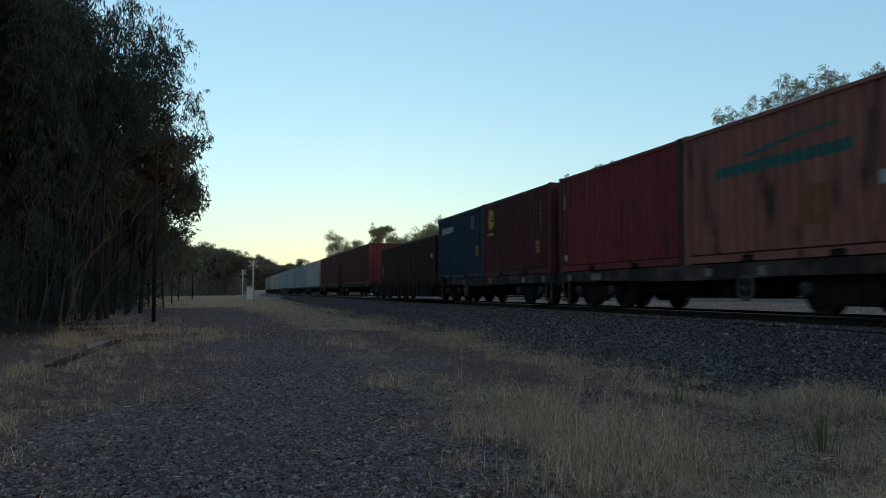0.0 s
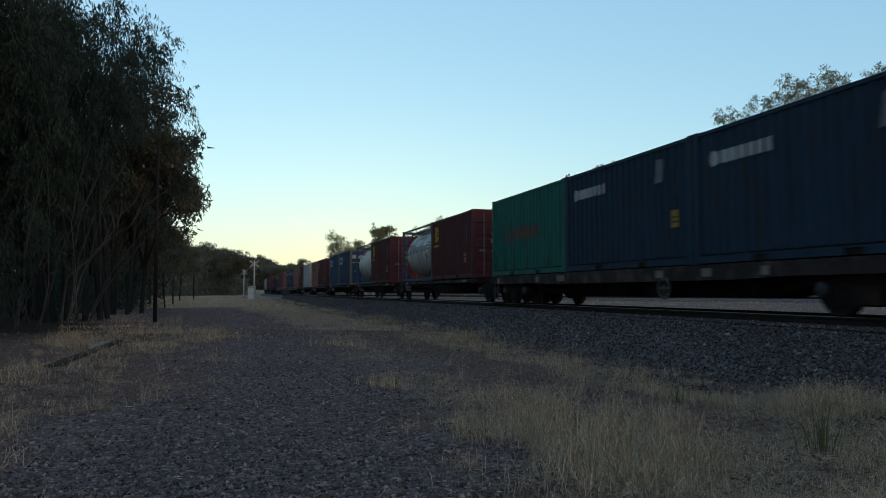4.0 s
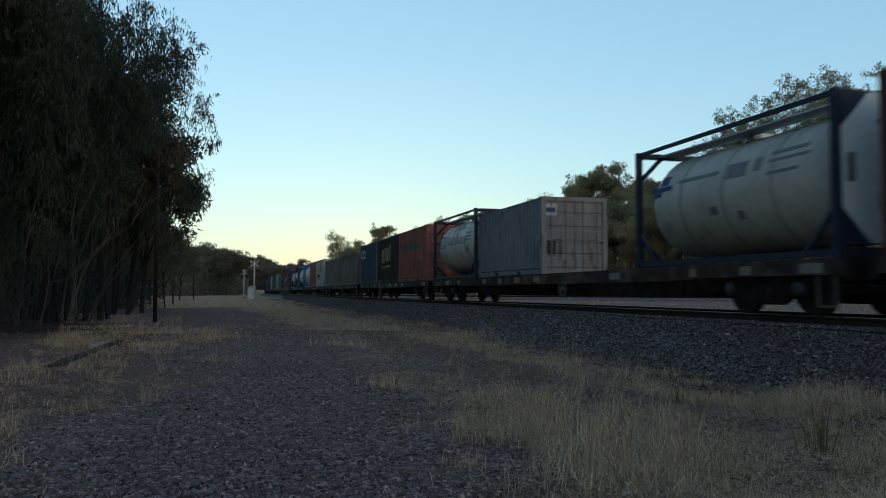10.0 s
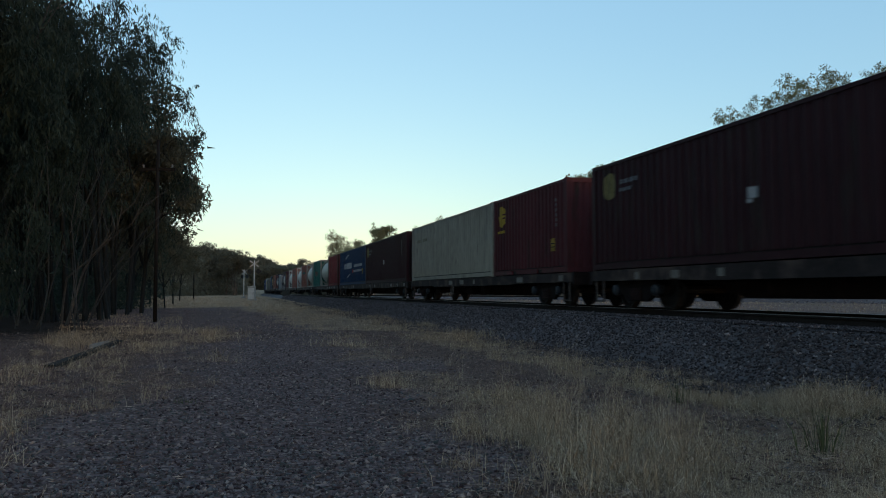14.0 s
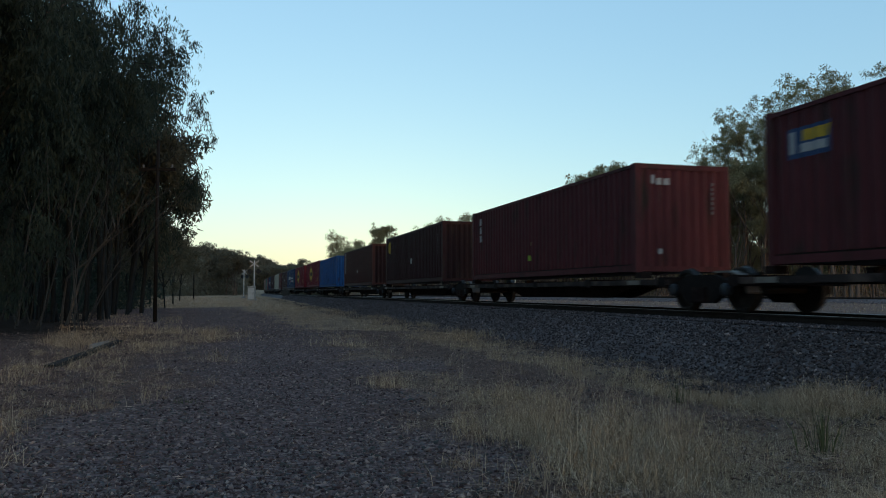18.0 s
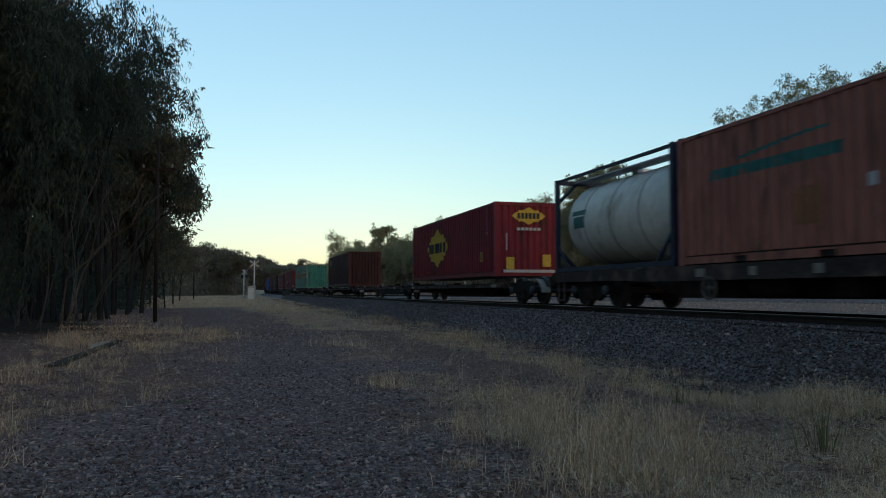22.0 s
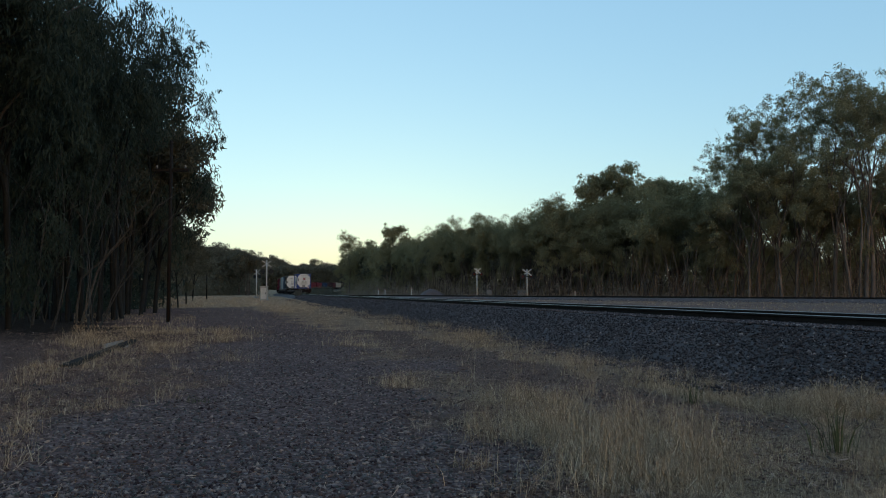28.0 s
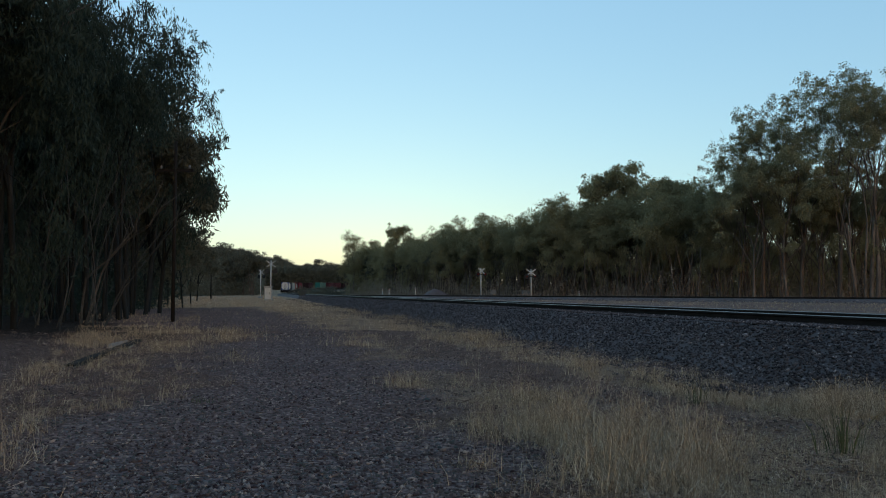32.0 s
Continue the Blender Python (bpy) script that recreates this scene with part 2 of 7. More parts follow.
def verge(x, y):
    """How thick the grass stands: a band by the road, a band by the ballast, thin and stony between."""
    q = abreast(x, y) + 0.7 * (waves(x, y, 0.45, 31) - 0.5)
    inner = 0.75 * step(1.0, 3.0, q) * (1 - step(2.9, 3.7, q))
    outer = step(4.6, 5.3, q) * (1 - step(6.5, 7.2, q))
    close = (1 - step(5.9, 7.6, y - 0.35 * (x - 1.5))) * step(1.4, 3.6, q)
    lumps = step(0.34, 0.6, 0.6 * waves(x, y, 0.75, 32) + 0.4 * waves(x, y, 2.2, 33))
    right = np.maximum(np.maximum(inner, outer) * (0.25 + 0.75 * lumps), close * (0.45 + 0.55 * lumps)) + 0.08
    return np.where((q > 0.8) & (y < 26), right, np.where(y < 26, 0.5, 1.0))


def ground_z(x, y):
    q = abreast(x, y)
    zl = 0.25 * step(45, 130, y) + 0.05 * (waves(x, y, 0.15, 2) - 0.5) + 0.05 * (waves(x, y, 0.6, 3) - 0.5) * grassy(x, y)
    zr = 0.42 + 0.06 * (waves(x, y, 0.1, 4) - 0.5)
    far = step(150, 260, np.hypot(x, y))
    return (zl + (zr - zl) * step(7.6, 9.5, q)) * (1 - far) + 0.35 * far + 0.012 * np.clip(y - 272, 0, 490)


def axis_lines(lo, hi, fine_lo, fine_hi, d, grow):
    a = list(np.arange(fine_lo, fine_hi, d))
    s, v = d, fine_hi
    while v < hi:
        a.append(v)
        s *= grow
        v += s
    s, v = d, fine_lo
    while v > lo:
        s *= grow
        v -= s
        a.insert(0, v)
    return np.array(a)


def ground_material():
    m = bpy.data.materials.new("gravel and dry grass ground")
    m.use_nodes = True
    n, l = m.node_tree.nodes, m.node_tree.links
    b = n["Principled BSDF"]
    b.inputs["Roughness"].default_value = 0.95
    b.inputs["Specular IOR Level"].default_value = 0.05
    co, at = n.new("ShaderNodeTexCoord"), n.new("ShaderNodeAttribute")
    at.attribute_name = "grass"

    def noise_node(scale, detail=4):
        x = n.new("ShaderNodeTexNoise")
        x.inputs["Scale"].default_value, x.inputs["Detail"].default_value = scale, detail
        l.new(co.outputs["Object"], x.inputs["Vector"])
        return x.outputs["Fac"]

    def ramp(fac, rows):
        x = n.new("ShaderNodeValToRGB")
        while len(x.color_ramp.elements) < len(rows):
            x.color_ramp.elements.new(0.5)
        for e, (p, c) in zip(x.color_ramp.elements, rows):
            e.position, e.color = p, (*c, 1)
        l.new(fac, x.inputs[0])
        return x.outputs[0]

    def mix(fac, a, c, kind="MIX"):
        x = n.new("ShaderNodeMixRGB")
        x.blend_type = kind
        if isinstance(fac, float):
            x.inputs[0].default_value = fac
        else:
            l.new(fac, x.inputs[0])
        l.new(a, x.inputs[1])
        l.new(c, x.inputs[2])
        return x.outputs[0]
    vo = n.new("ShaderNodeTexVoronoi")
    vo.inputs["Scale"].default_value = 24
    l.new(co.outputs["Object"], vo.inputs["Vector"])
    sep = n.new("ShaderNodeSeparateColor")
    l.new(vo.outputs["Color"], sep.inputs[0])
    stones = ramp(sep.outputs[0], [(0.0, (0.0225, 0.0146, 0.0147)), (0.5, (0.0974, 0.0633, 0.0641)), (0.85, (0.2021, 0.1343, 0.1284)), (1.0, (0.3744, 0.2610, 0.2253))])
    dust = ramp(noise_node(0.35), [(0.35, (0.1050, 0.0697, 0.0669)), (0.7, (0.1862, 0.1231, 0.1079))])
    gravel = mix(0.4, stones, dust)
    soil = ramp(noise_node(2.2, 7), [(0.3, (0.03773, 0.0208, 0.01866)), (0.55, (0.08323, 0.04655, 0.03951)), (0.75, (0.1442, 0.08419, 0.06915))])
    straw = ramp(noise_node(55, 6), [(0.40, (0.02872, 0.01671, 0.01587)), (0.5, (0.111, 0.06564, 0.05554)), (0.62, (0.3395, 0.2148, 0.1719))])
    soil = mix(0.6, soil, straw)
    pale = n.new("ShaderNodeAttribute")
    pale.attribute_name = "straw"
    cover = ramp(noise_node(1.3, 8), [(0.3, (0.15, 0.10, 0.066)), (0.5, (0.29, 0.20, 0.13)), (0.7, (0.45, 0.32, 0.215))])
    soil = mix(pale.outputs["Fac"], soil, cover)
    # near-black soil colours mixed in under the trees beside the road
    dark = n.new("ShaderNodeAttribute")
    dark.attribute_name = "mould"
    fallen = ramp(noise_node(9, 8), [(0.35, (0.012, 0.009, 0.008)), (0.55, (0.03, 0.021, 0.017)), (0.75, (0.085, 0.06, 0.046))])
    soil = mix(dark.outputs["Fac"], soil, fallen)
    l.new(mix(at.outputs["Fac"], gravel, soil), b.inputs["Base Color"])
    bn = n.new("ShaderNodeBump")
    bn.inputs["Distance"].default_value, bn.inputs["Strength"].default_value = 0.035, 1.0
    l.new(vo.outputs["Distance"], bn.inputs["Height"])
    l.new(bn.outputs[0], b.inputs["Normal"])
    return m


gx, gy = axis_lines(-3500, 3500, -16, 12, 0.3, 1.16), axis_lines(-2500, 4000, 2, 34, 0.3, 1.13)
GX, GY = np.meshgrid(gx, gy)
GZ = ground_z(GX, GY)
nx, ny = len(gx), len(gy)
ii = (np.arange(ny - 1)[:, None] * nx + np.arange(nx - 1)[None]).ravel()
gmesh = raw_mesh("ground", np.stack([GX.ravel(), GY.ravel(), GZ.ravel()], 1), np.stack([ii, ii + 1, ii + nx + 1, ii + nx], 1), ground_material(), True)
ga = gmesh.attributes.new("grass", "FLOAT", "POINT")
ga.data.foreach_set("value", grassy(GX, GY).ravel().astype(np.float32))
gs = gmesh.attributes.new("straw", "FLOAT", "POINT")
gs.data.foreach_set("value", np.maximum(0.5 * verge(GX, GY) * step(1.5, 2.6, abreast(GX, GY)) * (1 - step(6.6, 7.4, abreast(GX, GY))) * step(0, 3, GY), np.maximum(0.55 * step(13, 14, abreast(GX, GY)) * (1 - step(100, 120, GY)) * step(0, 4, GY), 0.9 * step(34, 62, GY) * step(-3, 0, GX + 0.40 * GY) * (1 - step(8.5, 9.5, abreast(GX, GY)) * (1 - step(95, 120, GY))))).ravel().astype(np.float32))
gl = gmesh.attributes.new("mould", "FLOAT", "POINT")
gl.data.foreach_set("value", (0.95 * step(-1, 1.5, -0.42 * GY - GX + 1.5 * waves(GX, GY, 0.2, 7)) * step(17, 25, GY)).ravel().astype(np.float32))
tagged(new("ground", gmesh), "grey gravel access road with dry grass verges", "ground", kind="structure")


# ---- track ----
def sweep(name, prof, mat, s0, s1, d, place=on_line, closed=True, smooth=False):
    """A profile of (left, z) pairs carried along the track."""
    ss = np.concatenate([[s0], np.arange(-110.0, s1 + d * 0.5, d)]) if s0 < -110 else np.arange(s0, s1 + d * 0.5, d)
    v = []
    for s in ss:
        for a, z in prof:
            p, _ = place(s, a, z)
            v.append(p)
    k = len(prof)
    f = []
    for j in range(len(ss) - 1):
        for i in range(k if closed else k - 1):
            f.append((j * k + i, j * k + (i + 1) % k, (j + 1) * k + (i + 1) % k, (j + 1) * k + i))
    me = bpy.data.meshes.new(name)
    me.from_pydata([tuple(p) for p in v], [], f)
    me.materials.append(mat)
    me.update()
    return me


def rail_profile(c, top):
    return [(c + a, top - 0.012 + z) for a, z in ((0.073, -0.16), (0.073, -0.148), (0.012, -0.125), (0.012, -0.04), (0.036, -0.03), (0.036, 0.0),
                                          (-0.036, 0.0), (-0.036, -0.03), (-0.012, -0.04), (-0.012, -0.125), (-0.073, -0.148), (-0.073, -0.16))]


def head_profile(c, top):
    return [(c + a, top + z) for a, z in ((0.036, -0.011), (0.03, -0.002), (0.0, 0.0), (-0.03, -0.002), (-0.036, -0.011))]


def ballast_material():
    m = material("ballast bed", (0.1, 0.081, 0.081), 0.95, 0, 0.5, 0.25, 16, bump=0.05, bump_scale=16)
    return m


def lay_track(place, name, s0, s1, top, toe_l, toe_r, spots, shine):
    bed = top - 0.145
    prof = [(3.3, toe_l - 0.15), (3.0, toe_l), (1.72, bed - 0.04), (1.5, bed), (-1.5, bed), (-1.72, bed - 0.04), (-3.0, toe_r), (-3.3, toe_r - 0.15)]
    b = new("ballast", sweep("ballast", prof, ballast_material(), s0, s1, 2.0, place))
    tagged(b, name + " of crushed blue-grey stone with sloping shoulders", "ballast", kind="structure")
    for c in (0.7535, -0.7535):
        r = new("rail", sweep("rail", rail_profile(c, top), RAILM, s0, s1, 2.0, place))
        tagged(r, "rusty brown steel rail on the " + name, "rail", kind="structure")
        h = new("rail_head", sweep("rail_head", head_profile(c, top), SHINE if shine else RAILM, s0, s1, 2.0, place))
        h.parent = r
    sl = Shape().prism([(-0.12, -0.2), (0.12, -0.2), (0.1, 0), (-0.1, 0)], "y", -1.25, 1.25).mesh("sleeper", SLEEP)
    for s in spots:
        p, a = place(s, 0, top - 0.172)
        o = new("sleeper", sl)
        o.location, o.rotation_euler, o.parent = p, (0, 0, a), b
    return b


lay_track(on_line, "main line ballast bed", -760, 900, RAIL, -0.02, 0.40, np.arange(-6, 110, 0.66), True)

# the branch that comes in from the right
B0, B1 = Vector((62.0, 26.0)), Vector((-34.0, 128.0))


def on_branch(s, left=0.0, z=0.0):
    d = (B1 - B0).normalized()
    p = B0 + d * s
    a = math.atan2(d.y, d.x)
    return Vector((p.x - left * math.sin(a), p.y + left * math.cos(a), z)), a


lay_track(on_branch, "branch line ballast bed", -60, 118, 0.84, 0.40, 0.40, np.arange(0, 100, 0.7), False)

# loose stones on the shoulder of the main line and on the access road
PEB = np.array([(1, 0, 0), (-1, 0, 0), (0, 1, 0), (0, -1, 0), (0, 0, 1), (0, 0, -1)], float)
PEBF = np.array([(0, 2, 4), (2, 1, 4), (1, 3, 4), (3, 0, 4), (2, 0, 5), (1, 2, 5), (3, 1, 5), (0, 3, 5)])


def stones(name, pts, size, mat, seed):
    r = np.random.RandomState(seed)
    k = len(pts)
    v = PEB[None] * r.uniform(0.55, 1.35, (k, 6, 1)) + r.normal(0, 0.22, (k, 6, 3))
    v[:, :, 2] *= 0.75
    a = r.uniform(0, 6.28, k)
    c, s = np.cos(a)[:, None], np.sin(a)[:, None]
    t = r.normal(0, 0.5, k)[:, None]
    x, y, z = v[:, :, 0] * c - v[:, :, 1] * s, v[:, :, 0] * s + v[:, :, 1] * c, v[:, :, 2]
    y, z = y * np.cos(t) - z * np.sin(t), y * np.sin(t) + z * np.cos(t)
    v = np.stack([x, y, z], 2) * (size * np.exp(r.normal(0, 0.3, k)))[:, None, None] + pts[:, None, :]
    f = (PEBF[None] + (np.arange(k) * 6)[:, None, None]).reshape(-1, 3)
    return new(name, raw_mesh(name, v.reshape(-1, 3), f, mat))


def island_stone(name, rows, spec=0.1):
    m = bpy.data.materials.new(name)
    m.use_nodes = True
    n, l = m.node_tree.nodes, m.node_tree.links
    g, rp = n.new("ShaderNodeNewGeometry"), n.new("ShaderNodeValToRGB")
    while len(rp.color_ramp.elements) < len(rows):
        rp.color_ramp.elements.new(0.5)
    for e, (p, c) in zip(rp.color_ramp.elements, rows):
        e.position, e.color = p, (*c, 1)
    l.new(g.outputs["Random Per Island"], rp.inputs[0])
    l.new(rp.outputs[0], n["Principled BSDF"].inputs["Base Color"])
    n["Principled BSDF"].inputs["Roughness"].default_value = 0.9
    n["Principled BSDF"].inputs["Specular IOR Level"].default_value = spec
    return m


STONES = island_stone("crushed stone", [(0.0, (0.0253, 0.0153, 0.0181)), (0.25, (0.0903, 0.0555, 0.0494)), (0.42, (0.0614, 0.0645, 0.0610)), (0.62, (0.1534, 0.0985, 0.0922)), (0.8, (0.1263, 0.1147, 0.1152)), (0.93, (0.2368, 0.1695, 0.1507)), (1.0, (0.3481, 0.2511, 0.2066))])
BALLAST = island_stone("blue-grey ballast stone", [(0.0, (0.025, 0.0195, 0.0203)), (0.35, (0.056, 0.0435, 0.0445)), (0.7, (0.095, 0.074, 0.074)), (0.92, (0.132, 0.103, 0.1)), (1.0, (0.31, 0.245, 0.23))])
rs = np.random.RandomState(3)
cnt = 92000
s_ = 6.0 + 110 * rs.uniform(0, 1, cnt) ** 2.1
w_ = rs.uniform(0, 1, cnt)
left_ = 0.9 + 2.7 * w_ ** 1.05 + 0.7 * w_ ** 6 * rs.uniform(0, 1.6, cnt)
zz = np.where(left_ < 1.72, RAIL - 0.155, RAIL - 0.185 - np.minimum(1.0, (left_ - 1.72) / 1.28) * (RAIL - 0.165)) + 0.012
px = SIDE * math.cos(TH) - s_ * math.sin(TH) - left_ * math.cos(TH)
py = SIDE * math.sin(TH) + s_ * math.cos(TH) - left_ * math.sin(TH)
tagged(stones("ballast_stones", np.stack([px, py, np.maximum(zz, ground_z(px, py))], 1), 0.0195, BALLAST, 4), "loose crushed blue-grey ballast stones", "stones", kind="stuff")
cnt = 74000
d_ = 3.8 + 22 * rs.uniform(0, 1, cnt) ** 1.7
px = d_ * rs.uniform(-0.62, 0.5, cnt)
keep = (grassy(px, d_) * 0.8 < rs.uniform(0.1, 1.0, cnt)) & (abreast(px, d_) < 7.0)
px, py = px[keep], d_[keep]
far_n = 22000
fy = 22 + 45 * rs.uniform(0, 1, far_n) ** 1.3
fx = fy * rs.uniform(-0.42, 0.0, far_n)
fk = (grassy(fx, fy) < 0.6) & (abreast(fx, fy) < 7.0)
tagged(stones("road_gravel", np.stack([fx[fk], fy[fk], ground_z(fx[fk], fy[fk]) + 0.002], 1), 0.021, STONES, 7), "grey gravel stones farther along the road", "gravel", kind="stuff")
cnt_b = 15000
s_b, l_b = rs.uniform(-30, 95, cnt_b), rs.uniform(0.9, 3.5, cnt_b)
d_b = (B1 - B0).normalized()
bx, by = B0.x + d_b.x * s_b - d_b.y * l_b, B0.y + d_b.y * s_b + d_b.x * l_b
bz = np.where(l_b < 1.6, 0.66, 0.66 - 0.24 * np.minimum(1.0, (l_b - 1.6) / 1.4))
tagged(stones("ballast_stones", np.stack([bx, by, np.maximum(bz, ground_z(bx, by) - 0.01)], 1), 0.04, STONES, 6), "loose crushed stones on the branch line's shoulder", "stones", kind="stuff")
tagged(stones("road_gravel", np.stack([px, py, ground_z(px, py) + 0.002], 1), 0.0135, STONES, 5), "scattered grey gravel stones on the road", "gravel", kind="stuff")


# ---- dry grass ----
GRASS = island_stone("dry grass blades", [(0.0, (0.1360, 0.0890, 0.0570)), (0.4, (0.2830, 0.1940, 0.1260)), (0.8, (0.4750, 0.3430, 0.2290)), (1.0, (0.6800, 0.5100, 0.3450))])
LITTER = island_stone("leaf and straw litter", [(0.0, (0.04368, 0.02457, 0.01982)), (0.4, (0.1238, 0.07098, 0.05381)), (0.75, (0.233, 0.1433, 0.1062)), (1.0, (0.4659, 0.3208, 0.2478))])
GREENW = island_stone("green weed leaves", [(0.0, (0.05, 0.056, 0.026)), (1.0, (0.11, 0.115, 0.052))])


def blades(name, x, y, h, mat, seed, wide=0.004, lean=0.35):
    """Bent, tapered blades of grass with two segments each."""
    r = np.random.RandomState(seed)
    k = len(x)
    z = ground_z(x, y) - 0.01
    a, b = r.uniform(0, 6.28, k), r.uniform(0, 6.28, k)
    tip = np.abs(r.normal(0, lean, k)) * h
    w = wide * r.uniform(0.6, 1.5, k)
    wx, wy = np.cos(b) * w, np.sin(b) * w
    dx, dy = np.cos(a) * tip, np.sin(a) * tip
    v = np.zeros((k, 6, 3))
    for i, (f, hh, ww) in enumerate(((0.0, 0.0, 1.0), (0.3, 0.55, 0.8), (1.0, 1.0, 0.25))):
        for j, sg in enumerate((-1, 1)):
            v[:, 2 * i + j, 0] = x + dx * f + wx * ww * sg
            v[:, 2 * i + j, 1] = y + dy * f + wy * ww * sg
            v[:, 2 * i + j, 2] = z + h * hh * np.sqrt(np.maximum(0.1, 1 - (tip / h * f) ** 2 * 0.5))
    f = np.array([(0, 1, 3, 2), (2, 3, 5, 4)])[None] + (np.arange(k) * 6)[:, None, None]
    return new(name, raw_mesh(name, v.reshape(-1, 3), f.reshape(-1, 4), mat))


def tufts(count, per, xr, yr, seed, tall, thick=0.6, radius=0.12, power=1.5):
    r = np.random.RandomState(seed)
    y = yr[0] + (yr[1] - yr[0]) * r.uniform(0, 1, count) ** power
    x = y * r.uniform(xr[0], xr[1], count)
    g = grassy(x, y) * (abreast(x, y) < 7.35) * (0.4 + 0.6 * step(0.35, 0.65, waves(x, y, 0.35, 9))) * (x > -0.43 * y - 1.5 * (y < 24)) * verge(x, y)
    k = r.uniform(0, 1, count) < g * thick
    x, y = x[k], y[k]
    hh = tall * (0.35 + 0.9 * step(0.3, 0.75, waves(x, y, 0.25, 8))) * r.uniform(0.6, 1.3, len(x))
    x, y, hh = np.repeat(x, per), np.repeat(y, per), np.repeat(hh, per)
    s = radius * np.abs(r.normal(0.4, 0.5, len(x)))
    a = r.uniform(0, 6.28, len(x))
    return x + s * np.cos(a), y + s * np.sin(a), hh * r.uniform(0.45, 1.15, len(x))


x, y, h = tufts(21000, 26, (-0.62, 0.62), (3.6, 26), 11, 0.25, thick=0.5, radius=0.17)
tagged(blades("dry_grass", x, y, h, GRASS, 12, wide=0.0013, lean=1.15), "tall dry straw-coloured grass tufts beside the road", "grass", kind="stuff")
x, y, h = tufts(17000, 16, (-0.62, 0.40), (18, 95), 13, 0.21, thick=0.9, radius=0.5, power=1.3)
tagged(blades("dry_grass", x, y, h, GRASS, 14, wide=0.003, lean=0.9), "dry pale grass along the line", "grass", kind="stuff")


def litter(count, seed):
    """Fallen leaves, twigs and broken straw that lie about, thick in the verge and thin on the gravel."""
    r = np.random.RandomState(seed)
    y = 3.7 + 21 * r.uniform(0, 1, count) ** 1.5
    x = y * r.uniform(-0.62, 0.62, count)
    k = (r.uniform(0, 1, count) < 0.10 + 0.9 * grassy(x, y)) & (abreast(x, y) < 7.6)
    x, y = x[k], y[k]
    c = len(x)
    p = np.stack([x, y, ground_z(x, y) + r.uniform(0.004, 0.028, c)], 1)
    a = r.uniform(0, 6.28, c)
    ln = 0.022 * np.exp(r.normal(0.35, 0.65, c))
    d = np.stack([np.cos(a), np.sin(a), r.normal(0, 0.22, c)], 1) * ln[:, None]
    s = np.stack([-np.sin(a), np.cos(a), r.normal(0, 0.5, c)], 1) * (0.0016 + 0.0035 * r.uniform(0, 1, c) ** 3)[:, None]
    v = np.stack([p - d, p + s, p + d, p - s], 1)
    return new("ground_litter", raw_mesh("ground_litter", v.reshape(-1, 3), np.arange(c * 4).reshape(-1, 4), LITTER))


tagged(litter(120000, 15), "fallen leaves, twigs and broken straw on the ground", "litter", kind="stuff")
x, y, h = tufts(15000, 24, (-0.25, 0.62), (3.6, 11), 18, 0.19, thick=0.6, radius=0.22)
tagged(blades("dry_grass", x, y, h, GRASS, 19, wide=0.0015, lean=1.5), "matted pale dry grass in the verge", "grass", kind="stuff")
x, y, h = tufts(15000, 5, (-0.62, 0.62), (3.6, 20), 17, 0.09, thick=0.95, radius=0.25)
tagged(blades("dry_grass", x, y, h, GRASS, 16, wide=0.0019, lean=1.3), "flattened dry straw on the ground", "grass", kind="stuff")


def weeds(x, y, count, tall, seed, label):
    """A clump of upright green weeds."""
    r = np.random.RandomState(seed)
    a, d = r.uniform(0, 6.28, count), np.abs(r.normal(0, 0.07, count))
    o = blades("green_weed", x + d * np.cos(a), y + d * np.sin(a), tall * r.uniform(0.4, 1.1, count), GREENW, seed, wide=0.003, lean=0.3)
    tagged(o, label, "weed", kind="stuff")


weeds(2.86, 6.0, 60, 0.38, 61, "clump of upright green weeds in the dry grass")
weeds(2.63, 8.9, 36, 0.27, 62, "small clump of green weeds in the dry grass")
weeds(-2.9, 9.0, 30, 0.10, 63, "small clump of green weeds beside the gravel")


def wild(count, keep, xr, yr, seed, tall, wide, label):
    """Short grass over any patch of open ground where keep(x, y) holds."""
    r = np.random.RandomState(seed)
    y = r.uniform(*yr, count)
    x = r.uniform(*xr, count)
    k = keep(x, y) & (r.uniform(0, 1, count) < step(0.3, 0.6, waves(x, y, 0.12, seed)))
    x, y = x[k], y[k]
    tagged(blades("dry_grass", x, y, tall * r.uniform(0.4, 1.3, len(x)), GRASS, seed + 1, wide=wide, lean=0.5), label, "grass", kind="stuff")


def off_branch(x, y):
    d = (B1 - B0).normalized()
    return (x - B0.x) * -d.y + (y - B0.y) * d.x


wild(60000, lambda x, y: (abreast(x, y) > 13.3) & (off_branch(x, y) > 3.2), (-25, 45), (12, 115), 21, 0.09, 0.010, "short dry grass between the two lines")
wild(26000, lambda x, y: (off_branch(x, y) < -3.2) & (off_branch(x, y) > -16), (-30, 60), (30, 125), 23, 0.3, 0.02, "dry grass at the foot of the trees")
wild(90000, lambda x, y: (x > -0.42 * y) & (abreast(x, y) < 7.2) & (grassy(x, y) > 0.6), (-60, 0), (48, 150), 25, 0.13, 0.011, "pale dry grass round the crossing")


wild(14000, lambda x, y: (x > -0.485 * y) & (x < -0.33 * y) & (y < 44), (-22, -7), (22, 46), 27, 0.10, 0.005, "thin dry grass at the foot of the trees beside the road")
wild(16000, lambda x, y: (x > -0.36 * y) & (grassy(x, y) < 0.5) & (abreast(x, y) < 6.5), (-22, 2), (16, 62), 29, 0.05, 0.006, "sparse short straw on the gravel road")


